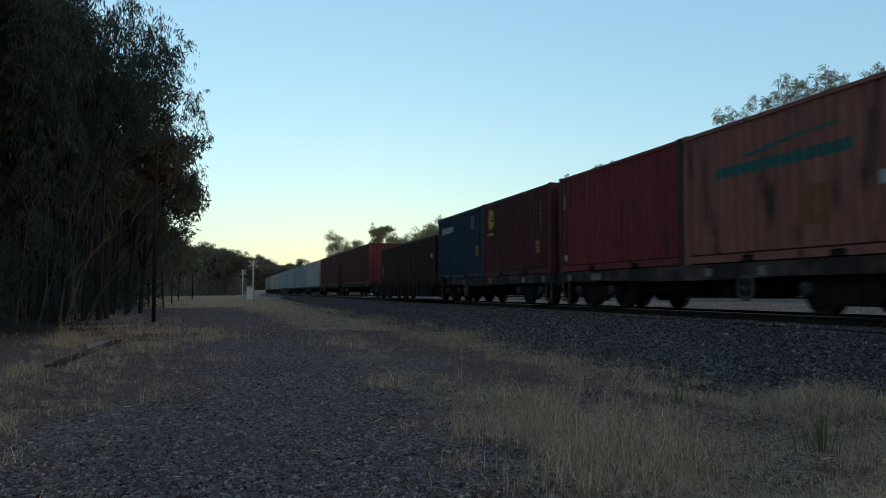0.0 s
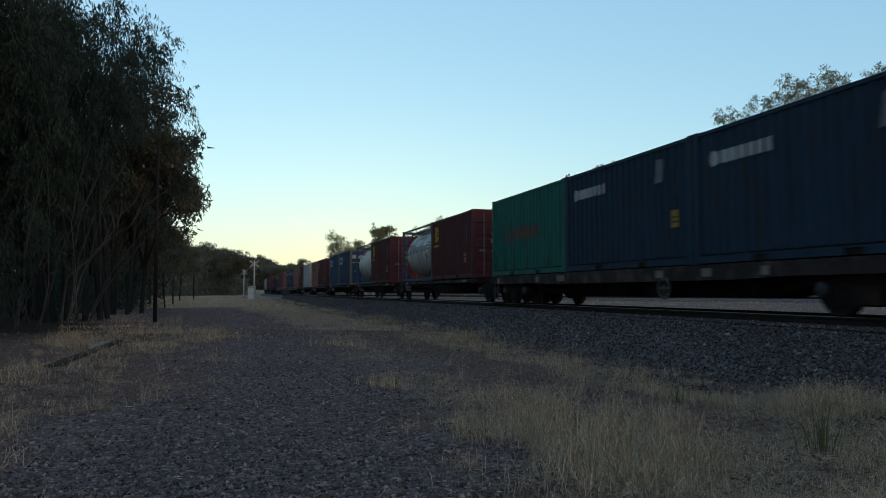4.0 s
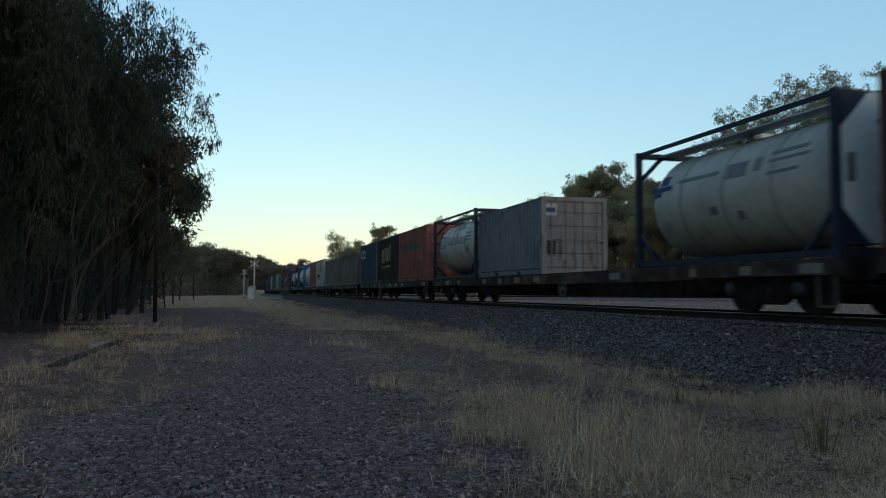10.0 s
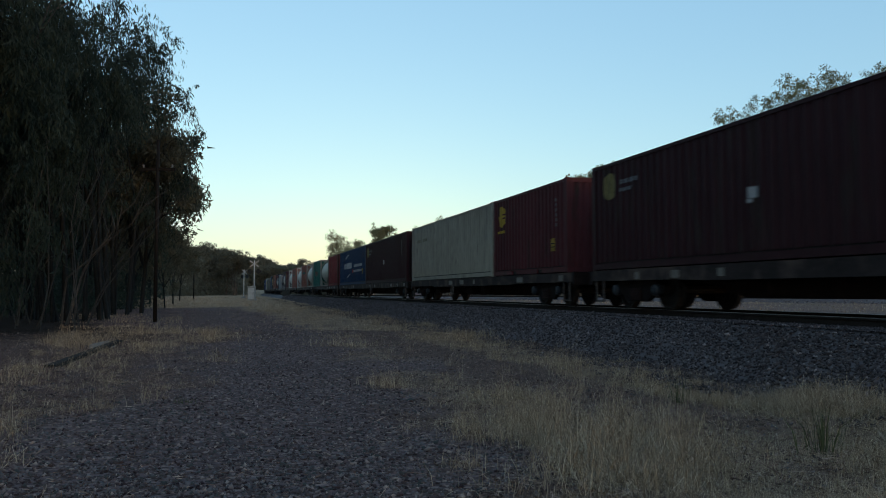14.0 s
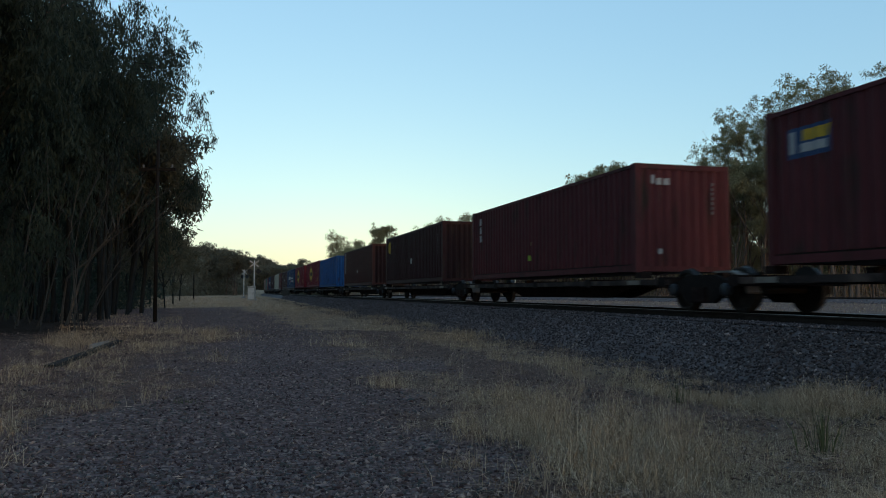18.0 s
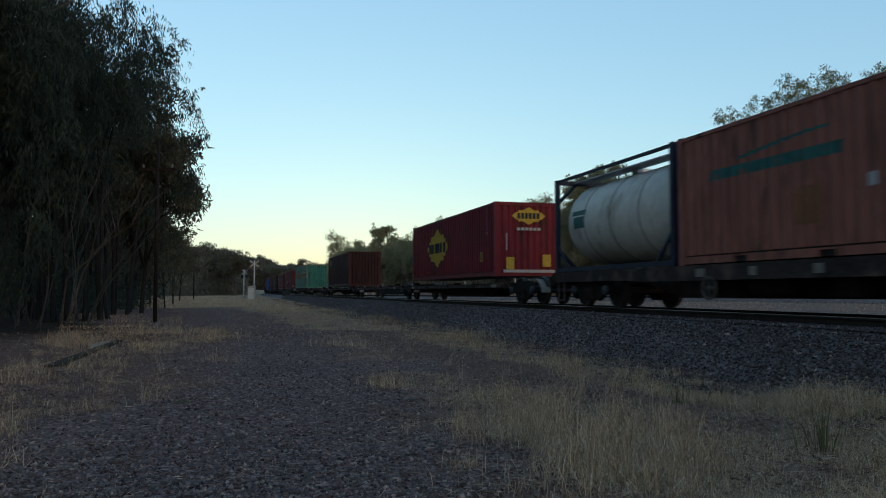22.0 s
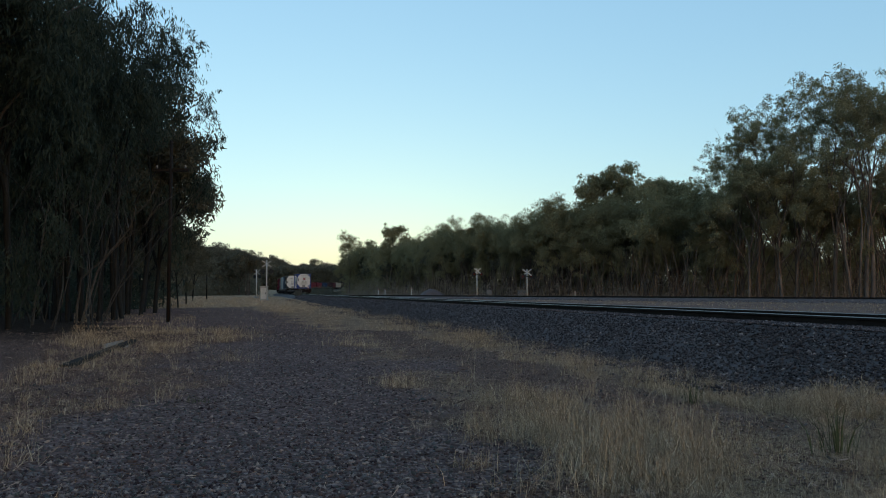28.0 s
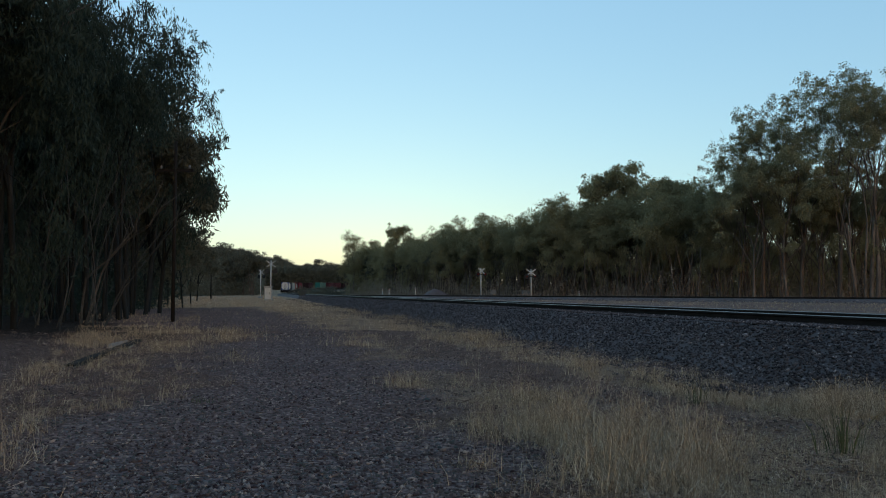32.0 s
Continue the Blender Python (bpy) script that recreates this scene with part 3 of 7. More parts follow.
# ---- trees ----
def leaf_material(name, dark, light, through_=0.35, patch=0.45):
    """Leaves that let some light through, with lighter and darker bunches and a small change from leaf to leaf."""
    m = bpy.data.materials.new(name)
    m.use_nodes = True
    n, l = m.node_tree.nodes, m.node_tree.links
    b = n["Principled BSDF"]
    g, co, no = n.new("ShaderNodeNewGeometry"), n.new("ShaderNodeTexCoord"), n.new("ShaderNodeTexNoise")
    no.inputs["Scale"].default_value, no.inputs["Detail"].default_value = patch, 3
    l.new(co.outputs["Object"], no.inputs["Vector"])
    mx = n.new("ShaderNodeMath")
    mx.operation, mx.inputs[1].default_value = "MULTIPLY_ADD", 0.32
    l.new(g.outputs["Random Per Island"], mx.inputs[0])
    sp = n.new("ShaderNodeMapRange")
    sp.inputs[1].default_value, sp.inputs[2].default_value, sp.inputs[3].default_value, sp.inputs[4].default_value = 0.32, 0.68, 0.05, 0.65
    l.new(no.outputs["Fac"], sp.inputs[0])
    l.new(sp.outputs[0], mx.inputs[2])
    rp = n.new("ShaderNodeValToRGB")
    rp.color_ramp.elements[0].color, rp.color_ramp.elements[1].color = (*dark, 1), (*light, 1)
    l.new(mx.outputs[0], rp.inputs[0])
    l.new(rp.outputs[0], b.inputs["Base Color"])
    b.inputs["Roughness"].default_value, b.inputs["Specular IOR Level"].default_value = 0.7, 0.15
    tr, mix = n.new("ShaderNodeBsdfTranslucent"), n.new("ShaderNodeMixShader")
    l.new(rp.outputs[0], tr.inputs[0])
    mix.inputs[0].default_value = through_
    l.new(b.outputs[0], mix.inputs[1])
    l.new(tr.outputs[0], mix.inputs[2])
    l.new(mix.outputs[0], n["Material Output"].inputs[0])
    return m


LEAF = leaf_material("olive gum leaves", (0.19, 0.162, 0.088), (0.30, 0.255, 0.138), 0.5)
LEAFL = leaf_material("grey-green gum leaves", (0.16, 0.143, 0.08), (0.265, 0.238, 0.132), 0.5)
# LEAFN and BARKD are near black: the stand's shade is put into them
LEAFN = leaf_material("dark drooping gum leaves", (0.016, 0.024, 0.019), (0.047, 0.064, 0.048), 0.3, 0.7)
LEAFD = leaf_material("dusky gum leaves", (0.05, 0.05, 0.036), (0.135, 0.128, 0.088), 0.35)
LEAFF = leaf_material("dark leaves of the far woods", (0.085, 0.078, 0.058), (0.15, 0.138, 0.098), 0.42)
TWIG = leaf_material("dry twiggy undergrowth", (0.18, 0.14, 0.112), (0.36, 0.28, 0.215), 0.3, 0.3)
BARK = material("gum bark", (0.088, 0.065, 0.053), 0.9, 0, 1.5, 0.4, 14, bump=0.02, bump_scale=10, stretch=(1, 1, 0.25), stain=(0.215, 0.163, 0.131), stain_at=0.54)
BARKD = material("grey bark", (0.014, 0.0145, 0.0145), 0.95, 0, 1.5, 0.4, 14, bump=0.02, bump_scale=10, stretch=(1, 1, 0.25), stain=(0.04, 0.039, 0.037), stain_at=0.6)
STEM = material("pale smooth stem bark", (0.042, 0.041, 0.039), 0.9, 0, 2, 0.5, 14)

# form of each kind of tree: clear stem, stems at the foot, leaders, their spread in degrees, forks, fork angles, shortening, rise
FORMS = dict(
    umbrella=dict(clear=0.30, stems=1, leaders=4, flare=(14, 42), forks=4, angle=(18, 42), shrink=0.74, rise=0.08, leafy=1),
    full=dict(clear=0.20, stems=1, leaders=6, flare=(20, 62), forks=3, angle=(22, 52), shrink=0.72, rise=0.06, leafy=2),
    clump=dict(clear=0.05, stems=4, leaders=4, flare=(10, 48), forks=3, angle=(20, 50), shrink=0.74, rise=0.05, leafy=2),
    open=dict(clear=0.40, stems=1, leaders=5, flare=(18, 62), forks=3, angle=(24, 50), shrink=0.72, rise=0.06, leafy=1),
    oval=dict(clear=0.42, stems=1, leaders=8, flare=(20, 98), forks=2, angle=(24, 52), shrink=0.74, rise=0.05, leafy=2),
    vase=dict(clear=0.30, stems=3, leaders=4, flare=(8, 34), forks=4, angle=(14, 36), shrink=0.74, rise=0.08, leafy=1),
    weeping=dict(clear=0.10, stems=5, leaders=4, flare=(16, 60), forks=3, angle=(20, 52), shrink=0.74, rise=0.0, leafy=2))


def fork(rnd, segs, tips, p, d, ln, r, depth, form):
    """A branch that wanders and divides until it ends in twigs."""
    for s in range(3):
        d = (d + Vector((rnd.uniform(-1, 1), rnd.uniform(-1, 1), rnd.uniform(-0.7, 0.7))) * 0.17 + Vector((0, 0, form["rise"]))).normalized()
        q = p + d * ln / 3
        segs.append((p, q, r, r * 0.9))
        p, r = q, r * 0.9
        if depth < form["leafy"] and s and rnd.random() < 0.75:
            w = p + (d + Vector((rnd.uniform(-1, 1), rnd.uniform(-1, 1), rnd.uniform(-0.6, 0.7)))).normalized() * ln * 0.55
            segs.append((p, w, r * 0.5, r * 0.2))
            tips.append(w)
    if depth == 0:
        tips.append(p)
        return
    a, k = rnd.uniform(0, 6.28), rnd.choice((2, 2, 3))
    side = d.orthogonal().normalized()
    other = d.cross(side)
    for i in range(k):
        b = radians(rnd.uniform(*form["angle"]))
        t = a + i * 6.28 / k + rnd.uniform(-0.4, 0.4)
        e = d * math.cos(b) + (side * math.cos(t) + other * math.sin(t)) * math.sin(b)
        fork(rnd, segs, tips, p, e.normalized(), ln * form["shrink"] * rnd.uniform(0.75, 1.15), r * 0.7, depth - 1, form)


def grow(rnd, height, spread, girth, form, lean):
    """Segments of the trunk and of each limb, and the tips that carry leaves, drawn out to a height and a spread."""
    trunk, limbs, tips = [], [], []
    for k in range(form["stems"]):
        p = Vector((rnd.gauss(0, 0.35), rnd.gauss(0, 0.35), -0.15)) if k else Vector((0, 0, -0.15))
        d = Vector((rnd.gauss(0, lean), rnd.gauss(0, lean), 1)).normalized()
        r, top = girth * (1.0 if not k else rnd.uniform(0.5, 0.9)), 1.0 + 3.0 * form["clear"] * rnd.uniform(0.8, 1.2)
        n = 5
        bole = [(p, p + d * 0.12, r * 1.5, r * 1.1)]
        p = p + d * 0.12
        for i in range(n):
            d = (d + Vector((rnd.uniform(-1, 1), rnd.uniform(-1, 1), 0)) * 0.09).normalized()
            q = p + d * top / n
            bole.append((p, q, r * 1.1 * 0.95 ** i, r * 1.1 * 0.95 ** (i + 1)))
            p = q
        trunk.append(bole)
        a = rnd.uniform(0, 6.28)
        lead = max(2, round(form["leaders"] / (1 if form["stems"] == 1 else 1.6)))
        for i in range(lead):
            b = radians(rnd.uniform(*form["flare"]))
            t = a + i * 6.28 / lead + rnd.uniform(-0.5, 0.5)
            e = (d * math.cos(b) + Vector((math.cos(t), math.sin(t), 0)) * math.sin(b)).normalized()
            start = p if form["stems"] == 1 and form["leafy"] == 0 else bole[rnd.randint(3, n)][1]
            segs = []
            fork(rnd, segs, tips, start, e, rnd.uniform(0.85, 1.2), r * 0.6, form["forks"], form)
            limbs.append(segs)
    wide = sorted(math.hypot(q.x, q.y) for q in tips)[int(len(tips) * 0.9)]
    high = max(q.z for q in tips)
    fx, fz = spread / wide, height / high

    def drawn(q):
        return Vector((q.x * fx, q.y * fx, q.z * fz if q.z > 0 else q.z))
    return [[(drawn(a), drawn(b), r, s) for a, b, r, s in g] for g in trunk], [[(drawn(a), drawn(b), r, s) for a, b, r, s in g] for g in limbs], [drawn(q) for q in tips]


def leaf_cloud(name, tips, total, size, ln, wd, mat, seed, weep=0.0):
    """Leaves in small domed bunches at the tips; weep: how far they hang down in strands."""
    r = np.random.RandomState(seed)
    c = np.array([t[:] for t in tips])
    if not weep:
        # twigs that stand alone outside the crown stay bare
        gap = np.linalg.norm(c[:, None] - c[None], axis=2)
        c = c[(gap < 2.2 * size + 0.25).sum(1) > 3]
    big = size * r.uniform(0.6, 1.35, len(c))
    share = big ** 2 / (big ** 2).sum()
    if weep:
        strands = max(1, total // 12)
        si = r.choice(len(c), strands, p=share)
        dirs = r.normal(0, 1, (strands, 3))
        dirs /= np.linalg.norm(dirs, axis=1)[:, None]
        s0 = c[si] + dirs * (big[si] * r.uniform(0.1, 1, strands) ** 0.6)[:, None] * np.array([1, 1, 0.6])
        k = r.randint(0, strands, total)
        w = r.uniform(0, 1, total)
        hang = weep * r.uniform(0.3, 1.2, strands)
        p = s0[k] + np.stack([r.normal(0, 0.06, total), r.normal(0, 0.06, total), -w * hang[k]], 1) + dirs[k] * (0.25 * w)[:, None] * np.array([1, 1, 0])
        d = r.normal(0, 0.42, (total, 3)) + np.array([0, 0, -1.0])
    else:
        i = r.choice(len(c), total, p=share)
        d0 = r.normal(0, 1, (total, 3))
        d0 /= np.linalg.norm(d0, axis=1)[:, None]
        d0[:, 2] = np.where(d0[:, 2] < -0.45, -d0[:, 2], d0[:, 2])
        p = c[i] + d0 * (big[i] * r.uniform(0, 1, total) ** 0.5)[:, None] * np.array([1, 1, 0.85])
        d = r.normal(0, 0.7, (total, 3)) + np.array([0, 0, -0.6])
    d /= np.linalg.norm(d, axis=1)[:, None]
    s = np.cross(d, r.normal(0, 1, (total, 3)))
    s /= np.linalg.norm(s, axis=1)[:, None] + 1e-6
    k = r.uniform(0.6, 1.4, total)[:, None]
    if not weep:
        v = np.stack([p + s * wd * k, p - s * wd * k, p + d * ln * k], 1)
        return raw_mesh(name, v.reshape(-1, 3), np.arange(total * 3).reshape(-1, 3), mat)
    v = np.stack([p, p + d * ln * 0.45 * k + s * wd * k, p + d * ln * k, p + d * ln * 0.45 * k - s * wd * k], 1)
    return raw_mesh(name, v.reshape(-1, 3), np.arange(total * 4).reshape(-1, 4), mat)


def gum_tree(form, height, spread, leaves, bunch, leaf, seed, label, group, girth=0.2, lean=0.06, mat=None, bark=None, weep=0.0, split=True):
    """A tree at the origin and its true height, to set copies by."""
    trunk, limb_lists, tips = grow(random.Random(seed), height, spread, girth, FORMS[form], lean)
    tree = tagged(new("gum_tree"), label, "tree", group)
    rest = Shape()
    for bole in trunk:
        sh = Shape().tube([q[0] for q in bole] + [bole[-1][1]], [q[2] for q in bole] + [bole[-1][3]], 8 if split else 5)
        part("trunk", sh, bark or BARK, tree, smooth=True)
    for segs in limb_lists:
        one = Shape() if split else rest
        for a, b, r0, r1 in segs:
            if not split and r0 < girth * 0.22:
                continue
            one.rod(a, b, r0, r1, 5 if r0 > 0.04 and split else 3, False)
        if split:
            part("limb", one, bark or BARK, tree, smooth=True)
    if not split:
        tagged(part("branchwork", rest, bark or BARK, tree, smooth=True), "fine branches that carry the crown", kind="stuff")
    me = leaf_cloud("crown", tips, leaves, bunch, leaf[0], leaf[1], mat or LEAF, seed + 1, weep)
    zs = np.empty(len(me.vertices) * 3, np.float32)
    me.vertices.foreach_get("co", zs)
    o = new("crown", me)
    o.parent = tree
    return tree, float(np.percentile(zs[2::3], 99.7))


def stand(kinds, spots, seed):
    """Sets a tree at each (bearing, depth, height): the first of a kind itself, then copies. Bearings are tangents from straight ahead."""
    rnd = random.Random(seed)
    used, out = set(), []
    for k, (b, d, h) in enumerate(spots):
        src, tall = kinds[k % len(kinds)]
        x = b * d
        s = h / tall
        m = pose(x, d, float(ground_z(np.array(x), np.array(d))), 0, 0, rnd.uniform(0, 360))
        if src.name in used:
            src = copy_thing(src, m)
        else:
            used.add(src.name)
            src.matrix_basis = m
        src.scale = (s * rnd.uniform(0.94, 1.06), s * rnd.uniform(0.94, 1.06), s)
        out.append((src, m))
    return out


def undergrowth(name, line, count, width, tall, leaf, mat, seed, label, gaps=0.45):
    """Low scrub and fallen twigs along a line of (bearing, depth) points, uneven and patchy."""
    r = np.random.RandomState(seed)
    pts = np.array([(b * d, d) for b, d in line])
    seg = np.hypot(*np.diff(pts, axis=0).T)
    along = r.uniform(0, seg.sum(), count)
    k = np.minimum(np.searchsorted(np.cumsum(seg), along), len(seg) - 1)
    w = (along - (np.cumsum(seg) - seg)[k]) / seg[k]
    x = pts[k, 0] + (pts[k + 1, 0] - pts[k, 0]) * w + r.uniform(-0.5, 0.5, count) * width
    y = pts[k, 1] + (pts[k + 1, 1] - pts[k, 1]) * w + r.uniform(-0.5, 0.5, count) * width
    lim = tall * np.clip((waves(x, y, 0.12, seed + 1) - gaps + 0.35) * 1.7, 0.12, 1.2)
    z = ground_z(x, y) + lim * r.uniform(0, 1, count) ** 1.2
    p = np.stack([x, y, z], 1)
    d = r.normal(0, 1, (count, 3))
    d /= np.linalg.norm(d, axis=1)[:, None]
    s = np.cross(d, r.normal(0, 1, (count, 3)))
    s /= np.linalg.norm(s, axis=1)[:, None]
    q = r.uniform(0.5, 1.5, count)[:, None]
    v = np.stack([p + s * leaf[1] * q, p - s * leaf[1] * q, p + d * leaf[0] * q], 1)
    tagged(new(name, raw_mesh(name, v.reshape(-1, 3), np.arange(count * 3).reshape(-1, 3), mat)), label, "undergrowth", kind="stuff")


# near stand beside the road: drooping foliage over thin leaning stems
LEFT = "gum trees beside the road"
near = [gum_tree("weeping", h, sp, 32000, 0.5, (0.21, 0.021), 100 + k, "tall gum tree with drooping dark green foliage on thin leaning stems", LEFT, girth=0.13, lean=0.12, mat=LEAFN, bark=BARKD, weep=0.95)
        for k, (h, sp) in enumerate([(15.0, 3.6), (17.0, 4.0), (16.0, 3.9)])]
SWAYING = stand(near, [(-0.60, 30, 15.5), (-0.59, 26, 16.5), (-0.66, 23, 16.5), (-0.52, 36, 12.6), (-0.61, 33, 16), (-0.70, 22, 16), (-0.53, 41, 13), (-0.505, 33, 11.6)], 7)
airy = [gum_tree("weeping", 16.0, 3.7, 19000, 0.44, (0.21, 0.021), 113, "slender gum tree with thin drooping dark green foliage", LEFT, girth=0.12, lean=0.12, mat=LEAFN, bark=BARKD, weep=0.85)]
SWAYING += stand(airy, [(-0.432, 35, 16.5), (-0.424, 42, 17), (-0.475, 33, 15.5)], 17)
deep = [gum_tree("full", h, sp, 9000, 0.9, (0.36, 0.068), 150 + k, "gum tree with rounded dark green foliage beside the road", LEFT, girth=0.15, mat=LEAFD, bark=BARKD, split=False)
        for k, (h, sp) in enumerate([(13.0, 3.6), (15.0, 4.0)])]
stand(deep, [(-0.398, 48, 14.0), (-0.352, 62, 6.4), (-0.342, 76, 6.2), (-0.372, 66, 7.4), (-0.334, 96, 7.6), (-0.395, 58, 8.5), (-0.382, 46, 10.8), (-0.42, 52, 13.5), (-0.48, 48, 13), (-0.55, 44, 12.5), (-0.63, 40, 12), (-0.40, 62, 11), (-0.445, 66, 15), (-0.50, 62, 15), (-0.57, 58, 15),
             (-0.66, 52, 15), (-0.39, 80, 11.5), (-0.42, 92, 13), (-0.47, 84, 14), (-0.53, 80, 14), (-0.60, 72, 14), (-0.375, 105, 12)], 8)
# unseen copies of the same stand, added beside and behind the camera for shade
unseen_trees = [(copy_thing(t, pose(0, 0, 0)), h) for t, h in deep]
for k, (x, y) in enumerate([(-19, 18), (-23, 14), (-22, 9), (-26, 5), (-23, 0), (-27, -4), (-24, -9), (-28, -14), (-25, -19), (-30, 9)]):
    tree, own = unseen_trees[k % 2]
    if k > 1:
        tree = copy_thing(tree, pose(0, 0, 0))
    f_ = (15.5 + 2.5 * ((k * 7) % 5) / 4) / own
    tree.matrix_basis = pose(x, y, float(ground_z(np.array(float(x)), np.array(float(y)))), 0, 0, 67 * k)
    tree.scale = (f_ * 1.15, f_ * 1.15, f_)
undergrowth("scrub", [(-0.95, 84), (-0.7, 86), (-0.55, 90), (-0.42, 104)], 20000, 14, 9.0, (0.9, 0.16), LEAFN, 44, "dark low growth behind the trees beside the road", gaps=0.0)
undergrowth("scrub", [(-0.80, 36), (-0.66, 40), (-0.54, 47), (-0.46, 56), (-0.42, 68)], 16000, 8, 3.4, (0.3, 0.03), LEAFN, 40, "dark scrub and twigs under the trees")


def thicket(count, seed):
    """Thin bare stems that lean among the trees beside the road."""
    r = random.Random(seed)
    sh = Shape()
    for _ in range(count):
        d = r.uniform(25, 42)
        x, y, z = r.uniform(-0.74, -0.445) * d, d, 0.0
        z = float(ground_z(np.array(x), np.array(y))) - 0.1
        p, v, g = Vector((x, y, z)), Vector((r.gauss(0.16, 0.28), r.gauss(0, 0.15), 1)), r.uniform(0.012, 0.036)
        for k in range(5):
            q = p + v.normalized() * r.uniform(0.8, 1.7)
            sh.rod(p, q, g, g * 0.85, 5, False)
            if k > 0 and r.random() < 0.6:
                sh.rod(q, q + Vector((r.gauss(0.1, 0.8), r.gauss(0, 0.4), r.uniform(0.2, 1.2))), g * 0.6, 0.006, 4, False)
            p, g = q, g * 0.85
            v += Vector((r.gauss(0.02, 0.18), r.gauss(0, 0.1), 0))
    tagged(new("thicket", sh.mesh("thicket", STEM, True)), "thin grey-brown leaning stems among the dark trees", "thicket", kind="stuff")


thicket(55, 77)


def leaning_stem(path, r, seed):
    """A slender pale stem through (x, y, height) points that leans out of the stand, with a few side branches."""
    rnd_ = random.Random(seed)
    x, y, _ = path[0]
    o = tagged(new("gum_sapling"), "slender pale gum stem leaning out of the dark stand", "sapling", "leaning gum saplings")
    o.location = (x, y, float(ground_z(np.array(float(x)), np.array(float(y)))))
    sh, pts = Shape(), []
    for (a, b, c), (d, e, f) in zip(path, path[1:]):
        pts += [Vector((a - x + (d - a) * k / 3, b - y + (e - b) * k / 3, c + (f - c) * k / 3)) + Vector((rnd_.gauss(0, 0.07), rnd_.gauss(0, 0.07), 0)) * (k > 0) for k in range(3)]
    pts.append(Vector((path[-1][0] - x, path[-1][1] - y, path[-1][2])))
    pts[0].z = -0.15
    n = len(pts) - 1
    sh.tube(pts, [r * (1 - 0.75 * k / n) for k in range(n + 1)], 7)
    part("stem", sh, SMOOTH, o, smooth=True)
    for k in range(n // 2, n):
        q = pts[k] + Vector((rnd_.gauss(0.5, 0.6), rnd_.gauss(0, 0.3), rnd_.uniform(0.5, 1.3)))
        part("branch", Shape().rod(pts[k], q, r * 0.4, 0.008, 5, False), SMOOTH, o, smooth=True)


SMOOTH = material("smooth pale gum bark", (0.062, 0.058, 0.054), 0.85, 0, 1.2, 0.45, 10, stain=(0.045, 0.04, 0.037), stain_at=0.5)
leaning_stem([(-14.6, 24.6, 0), (-14.9, 24.4, 3.2), (-14.5, 24.2, 6.2), (-13.0, 24.2, 8.6), (-12.2, 24.2, 10.6)], 0.075, 1)
leaning_stem([(-14.6, 30.6, 0), (-13.9, 30.4, 2.0), (-12.6, 30.2, 3.7), (-11.6, 30.1, 5.2)], 0.06, 2)
leaning_stem([(-14.9, 30.9, 0), (-14.6, 30.6, 1.8), (-13.2, 30.4, 3.0), (-12.0, 30.3, 3.9), (-11.3, 30.3, 4.9)], 0.05, 3)
leaning_stem([(-15.6, 29.0, 0), (-15.3, 28.8, 2.6), (-14.9, 28.7, 4.6), (-14.6, 28.6, 6.0)], 0.045, 4)

# tall stand beyond the branch line: open umbrella crowns over a fuller lower storey
RIGHT = "gum trees beyond the branch line"
tall = [gum_tree("umbrella", 20.0, sp, 9000, 0.44, (0.21, 0.036), 200 + k, "tall spreading gum tree with grey-green umbrella crown and pale limbs", RIGHT, girth=0.17, mat=LEAFL)
        for k, sp in enumerate((5.4, 5.0, 4.6))]
stand(tall, [(0.478, 78, 23.2), (0.43, 81, 22.9), (0.384, 82, 19.8), (0.525, 75, 23.4), (0.408, 88, 21.4), (0.352, 84, 16.4), (0.585, 74, 22), (0.505, 86, 22.4), (0.64, 78, 22), (0.405, 84, 21.0), (0.365, 88, 18.4), (0.55, 84, 23.2)], 9)
PALEB = material("pale gum bark", (0.125, 0.096, 0.078), 0.85, 0, 1.2, 0.4, 12, bump=0.015, bump_scale=10, stretch=(1, 1, 0.25), stain=(0.06, 0.046, 0.038), stain_at=0.5)
pale_gum = [gum_tree("vase", 21.0, 4.6, 11000, 0.5, (0.21, 0.036), 209, "tall gum tree with several pale smooth trunks", RIGHT, girth=0.17, lean=0.16, mat=LEAFL, bark=PALEB)]
stand(pale_gum, [(0.517, 75, 20.5)], 29)
mid = [gum_tree("full", 13.0, sp, 14000, 0.52, (0.22, 0.038), 220 + k, "full grey-green gum tree below the taller crowns", RIGHT, girth=0.11, mat=LEAFL)
       for k, sp in enumerate((3.8, 4.2))]
stand(mid, [(0.372, 80, 13.6), (0.412, 77, 14.6), (0.452, 80, 13.4), (0.498, 79, 14.2), (0.545, 77, 13.2), (0.345, 86, 12.4), (0.39, 86, 14.6), (0.43, 88, 14.5), (0.60, 78, 14), (0.325, 90, 12.2), (0.475, 92, 12.5), (0.53, 93, 12), (0.41, 94, 12.5), (0.57, 92, 13), (0.36, 95, 11.5), (0.46, 85, 11), (0.515, 85, 11.5), (0.43, 84, 10.5), (0.55, 86, 12), (0.49, 83, 10)], 19)

# belt of lower trees that runs on to the distance
BELT = "belt of trees along the line"
low = [gum_tree("clump", h, sp, 18000, 0.70, (0.23, 0.038), 300 + k, "bushy dark green gum tree in a belt beside the line", BELT, girth=0.11, mat=LEAF, split=False)
       for k, (h, sp) in enumerate([(11.0, 3.6), (10.0, 3.8), (12.5, 3.5), (14.0, 3.5)])]
